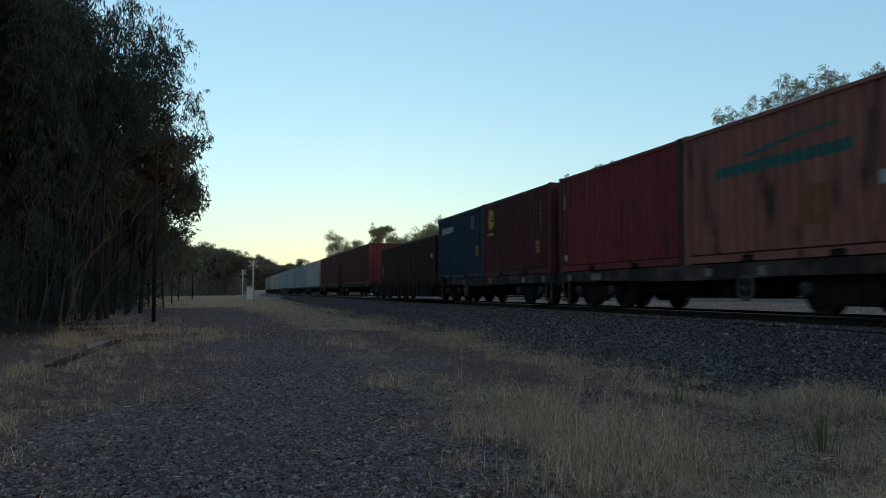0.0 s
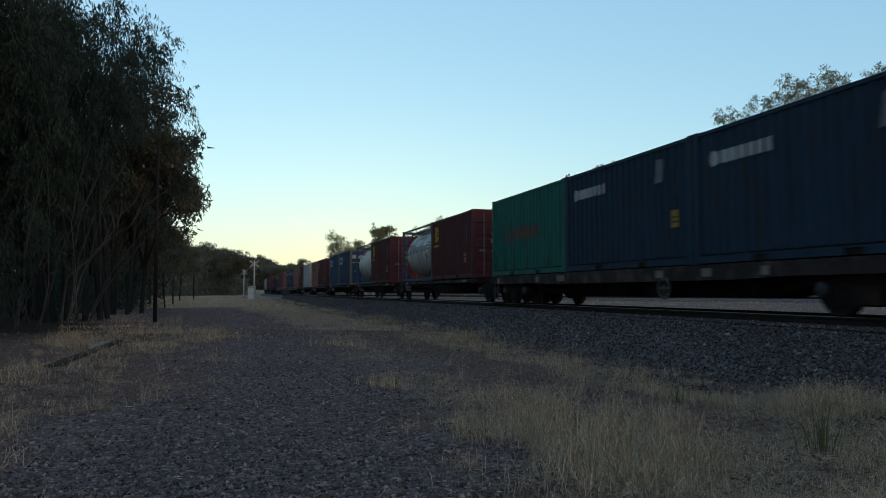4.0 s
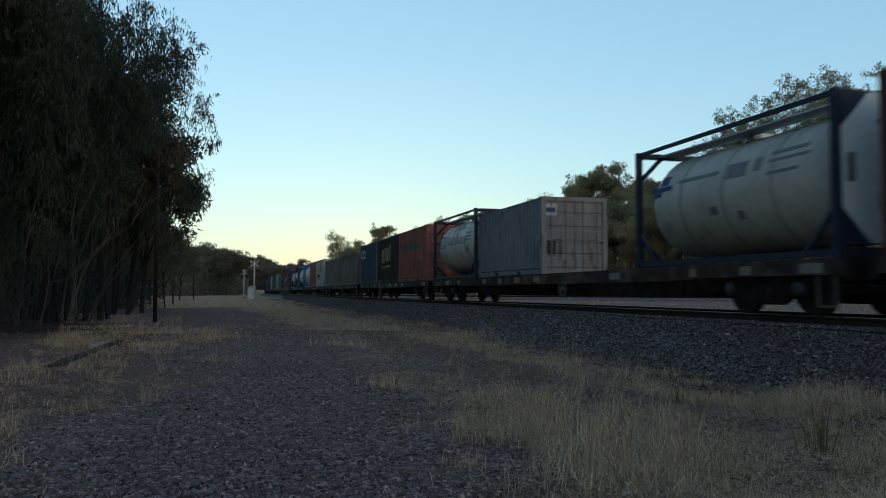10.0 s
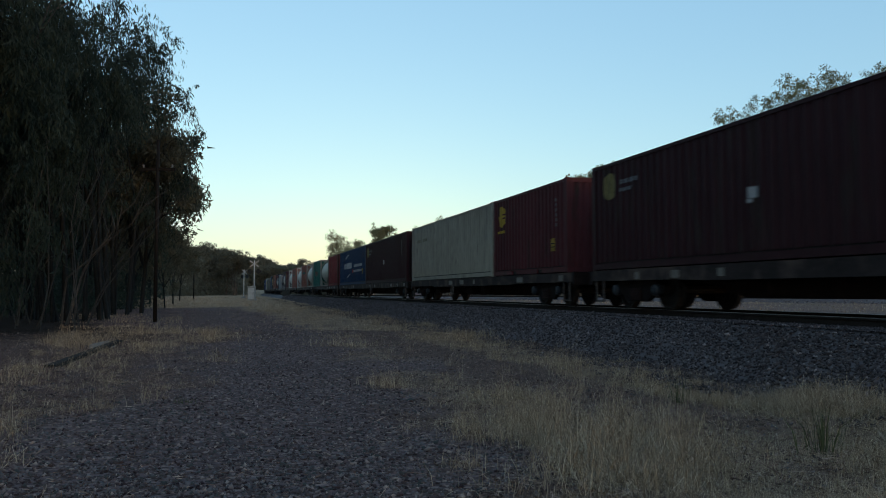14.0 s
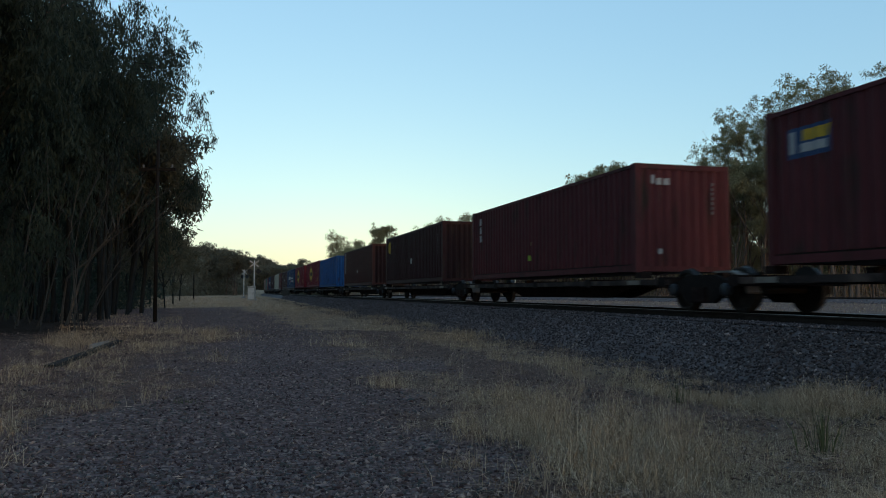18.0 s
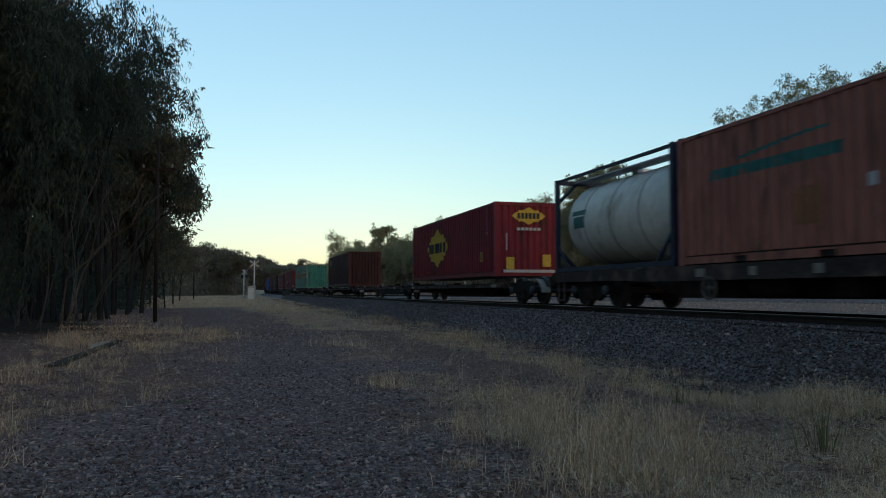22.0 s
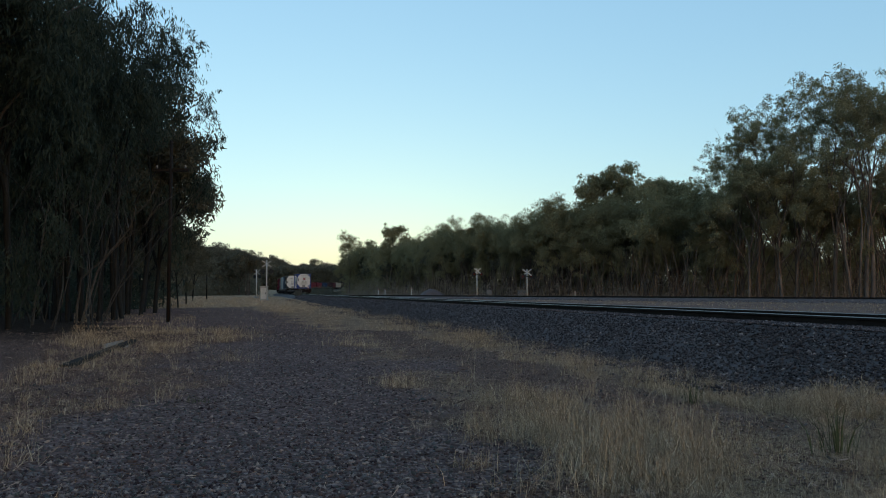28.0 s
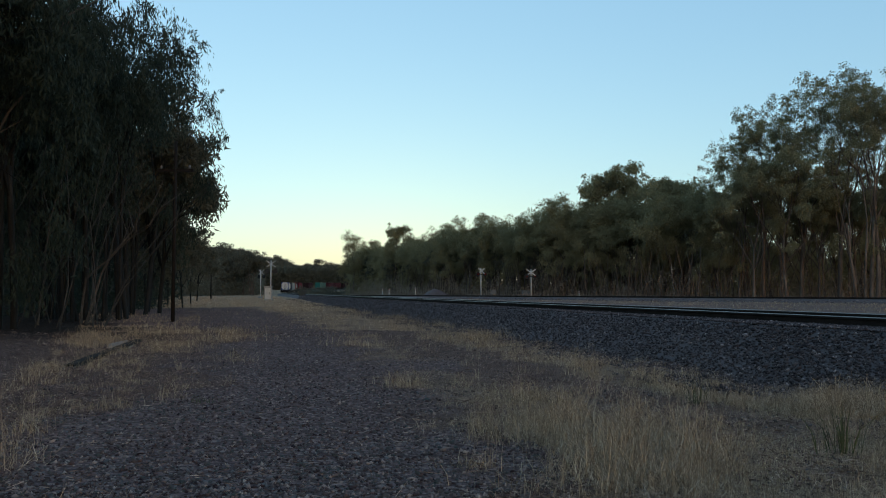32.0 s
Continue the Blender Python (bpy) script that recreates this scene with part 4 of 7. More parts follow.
# skyline: bearing, depth, height of the tree that makes it
belt = [(0.325, 88, 9), (0.29, 90, 13.5), (0.272, 96, 12.5), (0.255, 92, 9.5), (0.232, 96, 12.0), (0.205, 98, 12.4), (0.18, 100, 13.2), (0.16, 101, 13.4), (0.145, 103, 12.9), (0.125, 106, 12.5), (0.105, 108, 11.8),
        (0.085, 112, 11.6), (0.066, 116, 11.0), (0.045, 120, 12.4), (0.03, 122, 12.6), (0.012, 126, 12.6), (-0.005, 130, 12.2), (-0.02, 136, 11.5), (-0.036, 142, 11.6), (-0.05, 148, 11.0), (-0.062, 154, 10.8), (-0.076, 160, 11.2),
        (-0.088, 168, 11.5), (-0.10, 176, 12.2), (-0.112, 186, 12.6), (-0.135, 194, 9.0)]
rnd = random.Random(5)
stand(low, belt, 10)
stand([(copy_thing(t, pose(0, 0, 0)), h) for t, h in low], [(0.36 + 0.04 * k, 98 + rnd.uniform(-6, 8), rnd.uniform(5, 7.5)) for k in range(9)] +
      [(b + rnd.uniform(0.0, 0.015), d - rnd.uniform(1, 3), h * rnd.uniform(0.5, 0.7)) for b, d, h in belt[:24:2]], 11)
undergrowth("scrub", [(0.75, 84), (0.5, 84), (0.33, 88), (0.22, 95), (0.12, 106), (0.05, 118), (-0.04, 140), (-0.09, 166), (-0.125, 192)], 44000, 9, 3.0, (0.42, 0.028), TWIG, 41, "dark scrub under the belt of trees", gaps=0.5)
undergrowth("scrub", [(0.8, 108), (0.5, 110), (0.33, 112)], 46000, 8, 10.0, (0.6, 0.13), LEAF, 47, "dark low growth behind the tall trees", gaps=0.36)
undergrowth("scrub", [(0.33, 108), (0.22, 112), (0.12, 122), (0.05, 134), (-0.04, 156), (-0.09, 180), (-0.125, 205)], 60000, 8, 9.0, (0.6, 0.14), LEAF, 43, "dark low growth behind the belt of trees", gaps=0.0)


def bare_stems(line, count, width, seed, label):
    """Slender pale stems that rise into the belt, along a line of (bearing, depth) points."""
    r = random.Random(seed)
    sh = Shape()
    for _ in range(count):
        k = r.randrange(len(line) - 1)
        w = r.random()
        d = line[k][1] + (line[k + 1][1] - line[k][1]) * w + r.uniform(-0.5, 0.5) * width
        x = (line[k][0] + (line[k + 1][0] - line[k][0]) * w) * d
        p = Vector((x, d, float(ground_z(np.array(x), np.array(d))) - 0.1))
        v, g = Vector((r.gauss(0, 0.13), r.gauss(0, 0.1), 1)), r.uniform(0.03, 0.085)
        for _ in range(4):
            q = p + v.normalized() * r.uniform(1.0, 1.9)
            sh.rod(p, q, g, g * 0.85, 4, False)
            p, g = q, g * 0.85
            v += Vector((r.gauss(0, 0.12), r.gauss(0, 0.1), 0))
    tagged(new("thicket", sh.mesh("thicket", BARK, True)), label, "thicket", kind="stuff")


bare_stems([(0.66, 80), (0.5, 80), (0.33, 85), (0.22, 92), (0.12, 103), (0.05, 115), (-0.04, 136), (-0.09, 162)], 210, 6, 78, "slender pale stems along the foot of the belt of trees")
undergrowth("scrub", [(0.85, 122), (0.5, 122), (0.2, 126), (0.1, 134)], 26000, 8, 5.0, (0.7, 0.16), TWIG, 48, "dense brown growth far behind the trees", gaps=0.0)
# open-crowned trees that stand above the belt
crowned = [gum_tree(fm, h, sp, 8000, bu, (0.30, 0.07), 330 + k, "gum tree with an open rounded crown above the belt of trees", BELT, girth=0.2, mat=LEAF)
           for k, (fm, h, sp, bu) in enumerate([("open", 18.0, 4.8, 0.75), ("open", 15.0, 3.6, 0.7), ("oval", 16.0, 3.0, 1.2)])]
stand([crowned[0]], [(0.192, 104, 18.0), (0.212, 106, 17.4)], 31)
stand([crowned[1]], [(0.169, 104, 15.8), (0.243, 101, 15.2), (-0.082, 162, 14.6), (0.285, 98, 15.0)], 32)
stand([crowned[2]], [(-0.134, 190, 15.4)], 33)
# far woods round the curve and behind the crossing
WOODS = "far woods"
far = [gum_tree("clump", h, 4.4, 9000, 1.15, (0.40, 0.11), 350 + k, "far dark gum tree in the woods behind the crossing", WOODS, girth=0.16, mat=LEAFF, split=False) for k, h in enumerate((11.0, 12.0, 10.0))]
stand([(copy_thing(t, pose(0, 0, 0)), h) for t, h in far], [(b + rnd.uniform(-0.008, 0.008), d + rnd.uniform(5, 14), h * rnd.uniform(0.72, 0.95)) for b, d, h in belt if d < 185], 34)
spots = [(-0.345 + 0.0115 * i, 205 + rnd.uniform(-8, 20), 14.4 - 0.36 * i + rnd.uniform(-0.8, 0.9)) for i in range(8)]
spots += [(-0.252 + 0.0105 * i, 445 + rnd.uniform(0, 40), 1.16 * (16.5, 15.0, 17.5, 14.5, 13.5, 12.0, 13.0, 14.5, 13.0, 13, 13, 13)[i] + rnd.uniform(-0.6, 0.6)) for i in range(13) if i < 12]
spots += [(-0.34 + 0.009 * i, 240 + rnd.uniform(0, 60) + (240 if i > 9 else 0), rnd.uniform(10.5, 13) + (3.5 if i > 9 else 0)) for i in range(26)]
spots += [(-0.75 + 0.03 * i, 130 + rnd.uniform(0, 25), rnd.uniform(12, 15)) for i in range(13)]
# unseen trees added inside the bend, behind the belt, to shade the far containers
spots += [(-0.100 + 0.012 * (i % 9) + rnd.uniform(-0.004, 0.004), 232 + 52 * (i // 9) + rnd.uniform(-10, 10), rnd.uniform(12.5, 15.5)) for i in range(36)]
stand(far, spots, 12)
undergrowth("scrub", [(-0.75, 120), (-0.5, 125), (-0.34, 190), (-0.285, 225), (-0.275, 330), (-0.262, 440), (-0.10, 475)], 75000, 14, 8.0, (0.6, 0.17), LEAFF, 42, "dark scrub below the far woods", gaps=0.1)
undergrowth("scrub", [(-0.275, 436), (-0.19, 440), (-0.08, 450)], 52000, 16, 11.0, (0.85, 0.3), LEAFF, 45, "dense dark growth at the foot of the far woods", gaps=0.0)
undergrowth("scrub", [(-0.196, 196), (-0.165, 206), (-0.12, 210)], 5000, 8, 1.9, (0.5, 0.08), LEAFF, 46, "low scrub in dry grass inside the bend", gaps=0.4)

# ---- things beside the line ----
WOOD = material("grey weathered timber", (0.24, 0.205, 0.18), 0.9, 0, 3, 0.3, 30, stretch=(0.2, 1, 1))
LENS = material("unlit red lens", (0.07, 0.008, 0.008), 0.25, 0, 4, 0.1, 20)
PALEC = material("pale cabinet paint", (0.27, 0.26, 0.245), 0.6, 0, 3, 0.15, 20)
SIGNW = material("white post paint", (0.40, 0.39, 0.37), 0.5, 0, 3, 0.12, 20, stain=(0.3, 0.28, 0.25), stain_at=0.64)


def ground_at(b, d):
    x = b * d
    return x, d, float(ground_z(np.array(x), np.array(d)))


def utility_pole(b, d, tall, r, arm=True):
    x, y, z = ground_at(b, d)
    o = tagged(new("utility_pole"), "dark timber utility pole standing at the edge of the gravel", "pole")
    part("pole", Shape().rod((0, 0, -0.3), (0, 0, tall), r, r * 0.72, 12), CREOS, o, smooth=True)
    if arm:
        part("crossarm", Shape().box(-0.75, 0.75, -0.05, 0.05, tall - 1.3, tall - 1.18), CREOS, o)
        for k in (-0.6, 0.6):
            part("insulator", Shape().lathe([(0, 0.03), (0.05, 0.05), (0.12, 0.05), (0.15, 0.03)], "z", 8), MGREY, o, at=(k, 0, tall - 1.18))
    o.location = (x, y, z)


utility_pole(-0.3645, 32.7, 7.6, 0.085)
utility_pole(-0.316, 118, 5.2, 0.11, False)


def crossing_signal(b, d, tall, lamps, cross, zoff=0.0, turn=0.0, arm=0.07, mat=None, drop=1.35, label="white crossing signal post with crossed sign and dark lamps"):
    x, y, z = ground_at(b, d)
    o = tagged(new("crossing_signal"), label, "crossing signal", "level crossing signals")
    part("mast", Shape().rod((0, 0, -0.2), (0, 0, tall), 0.075, 0.065, 10), SIGNW, o, smooth=True)
    part("foot", Shape().box(-0.28, 0.28, -0.28, 0.28, -0.1, 0.22), SLEEP, o)
    for a in (35, -35):
        m = part("crossbuck_arm", Shape().box(-cross, cross, -0.012, 0.012, -arm, arm), mat or SIGNW, o)
        m.matrix_basis = pose(0, -0.12 - (0.03 if a > 0 else 0), tall - cross * 0.62, 0, a, 0)
    if lamps:
        zl = tall - cross * drop
        part("lamp_bracket", Shape().box(-0.55, 0.55, -0.03, 0.03, -0.04, 0.04), MBLACK, o, at=(0, -0.1, zl))
        for k in (-0.5, 0.5):
            t = part("target_board", Shape().lathe([(-0.02, 0.30), (0.02, 0.30)], "y", 16), MBLACK, o, at=(k, -0.14, zl))
            part("lamp", Shape().lathe([(-0.1, 0.11), (0.0, 0.12)], "y", 12), LENS, t, at=(0, -0.03, 0))
    o.matrix_basis = pose(x, y, z + zoff, 0, 0, turn)


BACK = material("dull grey back of a sign", (0.30, 0.29, 0.275), 0.7, 0, 3, 0.3, 12)
crossing_signal(-0.2395, 98, 5.0, True, 0.68, turn=192, mat=BACK, drop=2.0, label="pale crossing signal post with the back of a crossed sign")
crossing_signal(-0.2525, 124, 4.5, True, 0.66, turn=152, mat=BACK, drop=1.7, label="pale crossing signal post with the back of a crossed sign")
crossing_signal(0.028, 97, 3.75, True, 0.55, turn=28)
crossing_signal(0.0915, 97, 3.6, True, 0.68, turn=-8)


def cabinet(b, d, w, dp, h, label, legs=0.0, mat=GALV, door=None):
    x, y, z = ground_at(b, d)
    o = tagged(new("equipment_cabinet"), label, "cabinet")
    part("body", Shape().box(-w / 2, w / 2, -dp / 2, dp / 2, legs, legs + h), mat, o)
    part("door", Shape().box(-w * 0.42, w * 0.42, -dp / 2 - 0.02, -dp / 2, legs + h * 0.12, legs + h * 0.9), door or mat, o)
    part("roof_cap", Shape().prism([(-w / 2 - 0.05, legs + h), (w / 2 + 0.05, legs + h), (w / 2 + 0.05, legs + h + 0.05), (0, legs + h + 0.1), (-w / 2 - 0.05, legs + h + 0.05)], "y", -dp / 2 - 0.05, dp / 2 + 0.05), mat, o)
    part("handle", Shape().box(w * 0.28, w * 0.33, -dp / 2 - 0.05, -dp / 2 - 0.02, legs + h * 0.45, legs + h * 0.6), MBLACK, o)
    for k in ((-1, 1) if legs else ()):
        part("leg", Shape().box(k * w * 0.38 - 0.04, k * w * 0.38 + 0.04, -0.04, 0.04, -0.1, legs), mat, o)
    o.location = (x, y, z)


cabinet(-0.2425, 97.5, 0.85, 0.6, 1.7, "pale steel signal cabinet beside the crossing post", mat=PALEC, door=SIGNW)
cabinet(-0.199, 116, 1.0, 0.5, 0.7, "low grey trackside cabinet on two legs", legs=0.35, mat=FGREY)
cabinet(0.0437, 104, 0.75, 0.5, 0.55, "small grey equipment cabinet on legs beyond the line", legs=0.5, mat=MGREY)
cabinet(0.085, 106, 1.1, 0.6, 0.6, "grey equipment cabinet beyond the line", legs=0.35, mat=MGREY)


def guide_post(b, d, tall):
    x, y, z = ground_at(b, d)
    o = tagged(new("guide_post"), "short white guide post beyond the line", "post", "guide posts")
    part("post", Shape().box(-0.07, 0.07, -0.03, 0.03, -0.2, tall), SIGNW, o)
    part("reflector", Shape().box(-0.04, 0.04, -0.036, -0.03, tall - 0.2, tall - 0.08), MRED, o)
    o.location = (x, y, z)


for b, d, t_ in ((-0.0885, 118, 1.25), (-0.055, 112, 1.4), (-0.097, 128, 1.3), (0.152, 96, 0.9)):
    guide_post(b, d, t_)


def gravel_heap(b, d, w, h):
    """A low heap of dark gravel with an uneven outline."""
    x, y, z = ground_at(b, d)
    r, k, n = np.random.RandomState(9), 28, 7
    v, f = [(0, 0, h)], []
    for j in range(1, n + 1):
        q = j / n
        for i in range(k):
            a = i * 2 * math.pi / k
            e = 1 + 0.12 * math.sin(3 * a + 1) + 0.08 * math.sin(5 * a) + r.normal(0, 0.03)
            v.append((w / 2 * q * e * math.cos(a), w / 2 * q * e * math.sin(a), h * (0.5 + 0.5 * math.cos(math.pi * q)) * (1 + r.normal(0, 0.05)) - 0.06 * (j == n)))
    f = [(0, 1 + i, 1 + (i + 1) % k) for i in range(k)]
    for j in range(n - 1):
        f += [(1 + j * k + i, 1 + (j + 1) * k + i, 1 + (j + 1) * k + (i + 1) % k) for i in range(k)] + [(1 + j * k + i, 1 + (j + 1) * k + (i + 1) % k, 1 + j * k + (i + 1) % k) for i in range(k)]
    o = new("gravel_heap", raw_mesh("gravel_heap", v, f, MATS["ballast bed"]))
    o.location = (x, y, z)
    tagged(o, "low dark heap of gravel at the foot of the trees", "gravel heap")


gravel_heap(-0.03, 114, 5.4, 1.25)


def timber(name, a, b, w, h, mat, label):
    (x0, y0), (x1, y1) = a, b
    z = max(float(ground_z(np.array(x0), np.array(y0))), float(ground_z(np.array(x1), np.array(y1))))
    ln = math.hypot(x1 - x0, y1 - y0)
    o = new(name, Shape().prism([(-w / 2, 0), (w / 2, 0), (w / 2 * 0.9, h), (-w / 2 * 0.85, h * 0.95)], "x", -ln / 2, ln / 2).mesh(name, mat))
    o.matrix_basis = pose((x0 + x1) / 2, (y0 + y1) / 2, z - 0.02, 0, 0, math.degrees(math.atan2(y1 - y0, x1 - x0)))
    tagged(o, label, "timber")


timber("old_timber_beam", (-6.35, 12.8), (-8.0, 19.6), 0.17, 0.07, CREOS, "dark rotten timber beam lying in the dry grass")
timber("plank", (-7.74, 17.4), (-7.98, 18.9), 0.06, 0.105, WOOD, "pale weathered plank lying by a dark timber beam")
timber("plank", (-7.52, 17.9), (-7.62, 18.4), 0.045, 0.04, WOOD, "short pale weathered plank lying in the grass")


# ---- the train ----
SPEED = 28.557
SLIP = [(0, 0.34), (1, 0.37), (2, 0.27), (3, 0.10), (4, 0.1), (5, 0.1), (6, 0.11), (7, 0.15), (8, 0.2), (9, 0.27), (10, 0.38), (11, 0.15), (12, 0.0), (13, 0.27),
        (14, 0.38), (15, 0.4), (16, 0.42), (17, 0.45), (18, 0.27), (19, 0.28), (20, 0.34), (21, 0.05), (22, -0.03), (23, -0.2), (24, 0.0), (25, 0.1), (26, 0.1), (27, 0.1),
        (28, 0.12), (29, 0.1), (30, 0.0), (31, 0.0), (32, 0.0)]
DECK = 0.916                        # wagon deck above the rail
ROLLING = []                        # (thing, place along the train, height above the rail)
HALF = 1.219


def roll(thing, u, z):
    ROLLING.append((thing, u, z))
    p, a = on_line(u + SLIP[0][1], 0, RAIL + z)
    thing.matrix_basis = Matrix.Translation(p) @ Matrix.Rotation(a, 4, "Z")
    return thing


def corrugated(L, h, y, depth, pitch, x0=0.0):
    """Outline in plan of a ribbed sheet of length L whose outer face is at y."""
    pts, x, n = [], -L / 2, max(2, round(L / pitch))
    p = L / n
    for i in range(n):
        b = -L / 2 + i * p
        pts += [(b, y), (b + p * 0.30, y), (b + p * 0.5, y - depth), (b + p * 0.8, y - depth)]
    pts.append((L / 2, y))
    return pts


def side_shape(L, z0, z1, depth=0.036, pitch=0.28):
    pts = corrugated(L, z1 - z0, 0.0, depth, pitch)
    sh = Shape()
    k = len(pts)
    v = [(x, y, z) for z in (z0, z1) for x, y in pts] + [(-L / 2, -0.06, z0), (L / 2, -0.06, z0), (-L / 2, -0.06, z1), (L / 2, -0.06, z1)]
    f = [(i + 1, i, k + i, k + i + 1) for i in range(k - 1)]
    b = 2 * k
    f += [(b, b + 1, b + 3, b + 2), (0, b, b + 2, k), (b + 1, k - 1, 2 * k - 1, b + 3)]
    return sh.add(v, f)


def pressed(z0, z1, n, out, back, edge=0.12):
    """Outline, seen from the side, of a sheet with n pressed bands that stand out towards -x."""
    pts = [(back, z0), (0.0, z0)]
    for i in range(n):
        a, b = z0 + (z1 - z0) * (i + edge) / n, z0 + (z1 - z0) * (i + 1 - edge) / n
        pts += [(0.0, a), (-out, a + 0.04), (-out, b - 0.04), (0.0, b)]
    return pts + [(0.0, z1), (back, z1)]


def ribs_shape(w, z0, z1):
    """An end wall with a few deep level ribs; it faces -x."""
    return Shape().prism(pressed(z0, z1, 5, 0.045, 0.05, 0.28), "y", -w, w)


def door_leaf(w, z0, z1):
    """One door leaf, facing -x, with pressed bands, between y 0 and w."""
    return Shape().prism(pressed(z0, z1, 5, 0.022, 0.05), "y", 0.01, w - 0.01)


def container(u, L, colour, label, rear="corr", marks=(), h=2.591, z=DECK, group="containers on the train", post=None, ribs=0.28, depth=0.036, w=HALF, end=None):
    """A freight container whose leading end is at u along the train."""
    m = MATS[colour + " paint"]
    pm = MATS[post + " paint"] if post else m
    # dark containers' ends get a darker paint, with shade put into its colour
    em = MATS[end + " paint"] if end else MATS["dirty_maroon paint"] if colour in ("dark_maroon", "rust_brown") and rear == "corr" else m
    box = tagged(new("shipping_container"), label, "container", group)
    half = L / 2
    for sgn in (1, -1):
        o = part("side_wall", lambda: side_shape(L - 0.28, 0.19, h - 0.09, depth, ribs), m, box, key=("side", L, h, depth, ribs))
        o.location = (0, sgn * (w - 0.012), 0)
        o.rotation_euler = (0, 0, 0 if sgn > 0 else math.pi)
        o = part("bottom_rail", lambda: Shape().box(-half + 0.17, half - 0.17, -0.06, 0.0, 0.02, 0.16) if L > 7 else
                 Shape().box(-half + 0.17, -1.25, -0.06, 0, 0.02, 0.16).box(-0.87, 0.87, -0.06, 0, 0.02, 0.16).box(1.25, half - 0.17, -0.06, 0, 0.02, 0.16).box(-1.25, 1.25, -0.05, -0.02, 0.13, 0.16), m, box, key=("brail", L))
        o.location, o.rotation_euler = (0, sgn * (w - 0.004), 0), (0, 0, 0 if sgn > 0 else math.pi)
        o = part("top_rail", lambda: Shape().box(-half + 0.17, half - 0.17, -0.06, 0.0, h - 0.09, h - 0.02), m, box, key=("trail", L, h))
        o.location, o.rotation_euler = (0, sgn * (w - 0.004), 0), (0, 0, 0 if sgn > 0 else math.pi)
        for e in (1, -1):
            part("corner_post", lambda: Shape().box(-0.085, 0.085, -0.075, 0.075, 0.118, h - 0.118), pm, box, at=(e * (half - 0.085), sgn * (w - 0.075), 0), key=("post", h))
            for zz in (0, h - 0.118):
                part("corner_casting", lambda: Shape().box(-0.089, 0.089, -0.081, 0.081, 0, 0.118), pm, box, at=(e * (half - 0.089), sgn * (w - 0.081), zz), key="casting")
    part("roof", lambda: side_shape(L - 0.3, -w + 0.05, w - 0.05, 0.02, 0.28), m, box, key=("roof", L, h)).matrix_basis = pose(0, 0, h - 0.02, 90, 0, 0) @ Matrix.Identity(4)
    # floor pan, its black also painting the shadow line above the bottom rail
    part("floor_pan", lambda: Shape().box(-half + 0.17, half - 0.17, -w + 0.05, w - 0.05, 0.03, 0.22), MATS["black paint"], box, key=("pan", L, w))
    for e in (1, -1):
        kind = rear if e < 0 else "corr"
        if kind == "door":
            for sgn in (1, -1):
                d = part("door", lambda: door_leaf(w - 0.15, 0.14, h - 0.12), m, box, key=("leaf", h))
                d.matrix_basis = Matrix.Translation((-half + 0.05, 0, 0)) @ Matrix.Diagonal((1, sgn, 1, 1))
                for y in (0.28, 0.75):
                    part("lock_rod", lambda: Shape().rod((-0.045, 0, 0.1), (-0.045, 0, h - 0.1), 0.017).box(-0.07, -0.02, -0.05, 0.18, 1.0, 1.06), MGREY, d, at=(0, y, 0), key=("rod", h))
        elif kind == "ribs":
            o = part("end_wall", lambda: ribs_shape(w - 0.15, 0.14, h - 0.12), m, box, key=("ribs", h))
            o.location = (-half + 0.03, 0, 0)
        else:
            o = part("end_wall", lambda: side_shape(2 * w - 0.3, 0.14, h - 0.12, 0.04, 0.25), em, box, key=("end", h))
            o.location, o.rotation_euler = (e * (half - 0.02), 0, 0), (0, 0, -e * math.pi / 2)
        for zz, nm in ((0.0, "sill"), (h - 0.12, "header")):
            part(nm, lambda: Shape().box(-0.06, 0.06, -w + 0.16, w - 0.16, 0, 0.12), pm, box, at=(e * (half - 0.07), 0, zz + (0.02 if nm == "sill" else -0.002)), key=("header", w))
    box["ribs"] = [L - 0.28, max(2, round((L - 0.28) / ribs)), depth, 1.0 if rear == "ribs" else 0.0]
    for mk in marks:
        marking(box, half, *mk)
    del box["ribs"]
    roll(box, u - half, z)
    return box


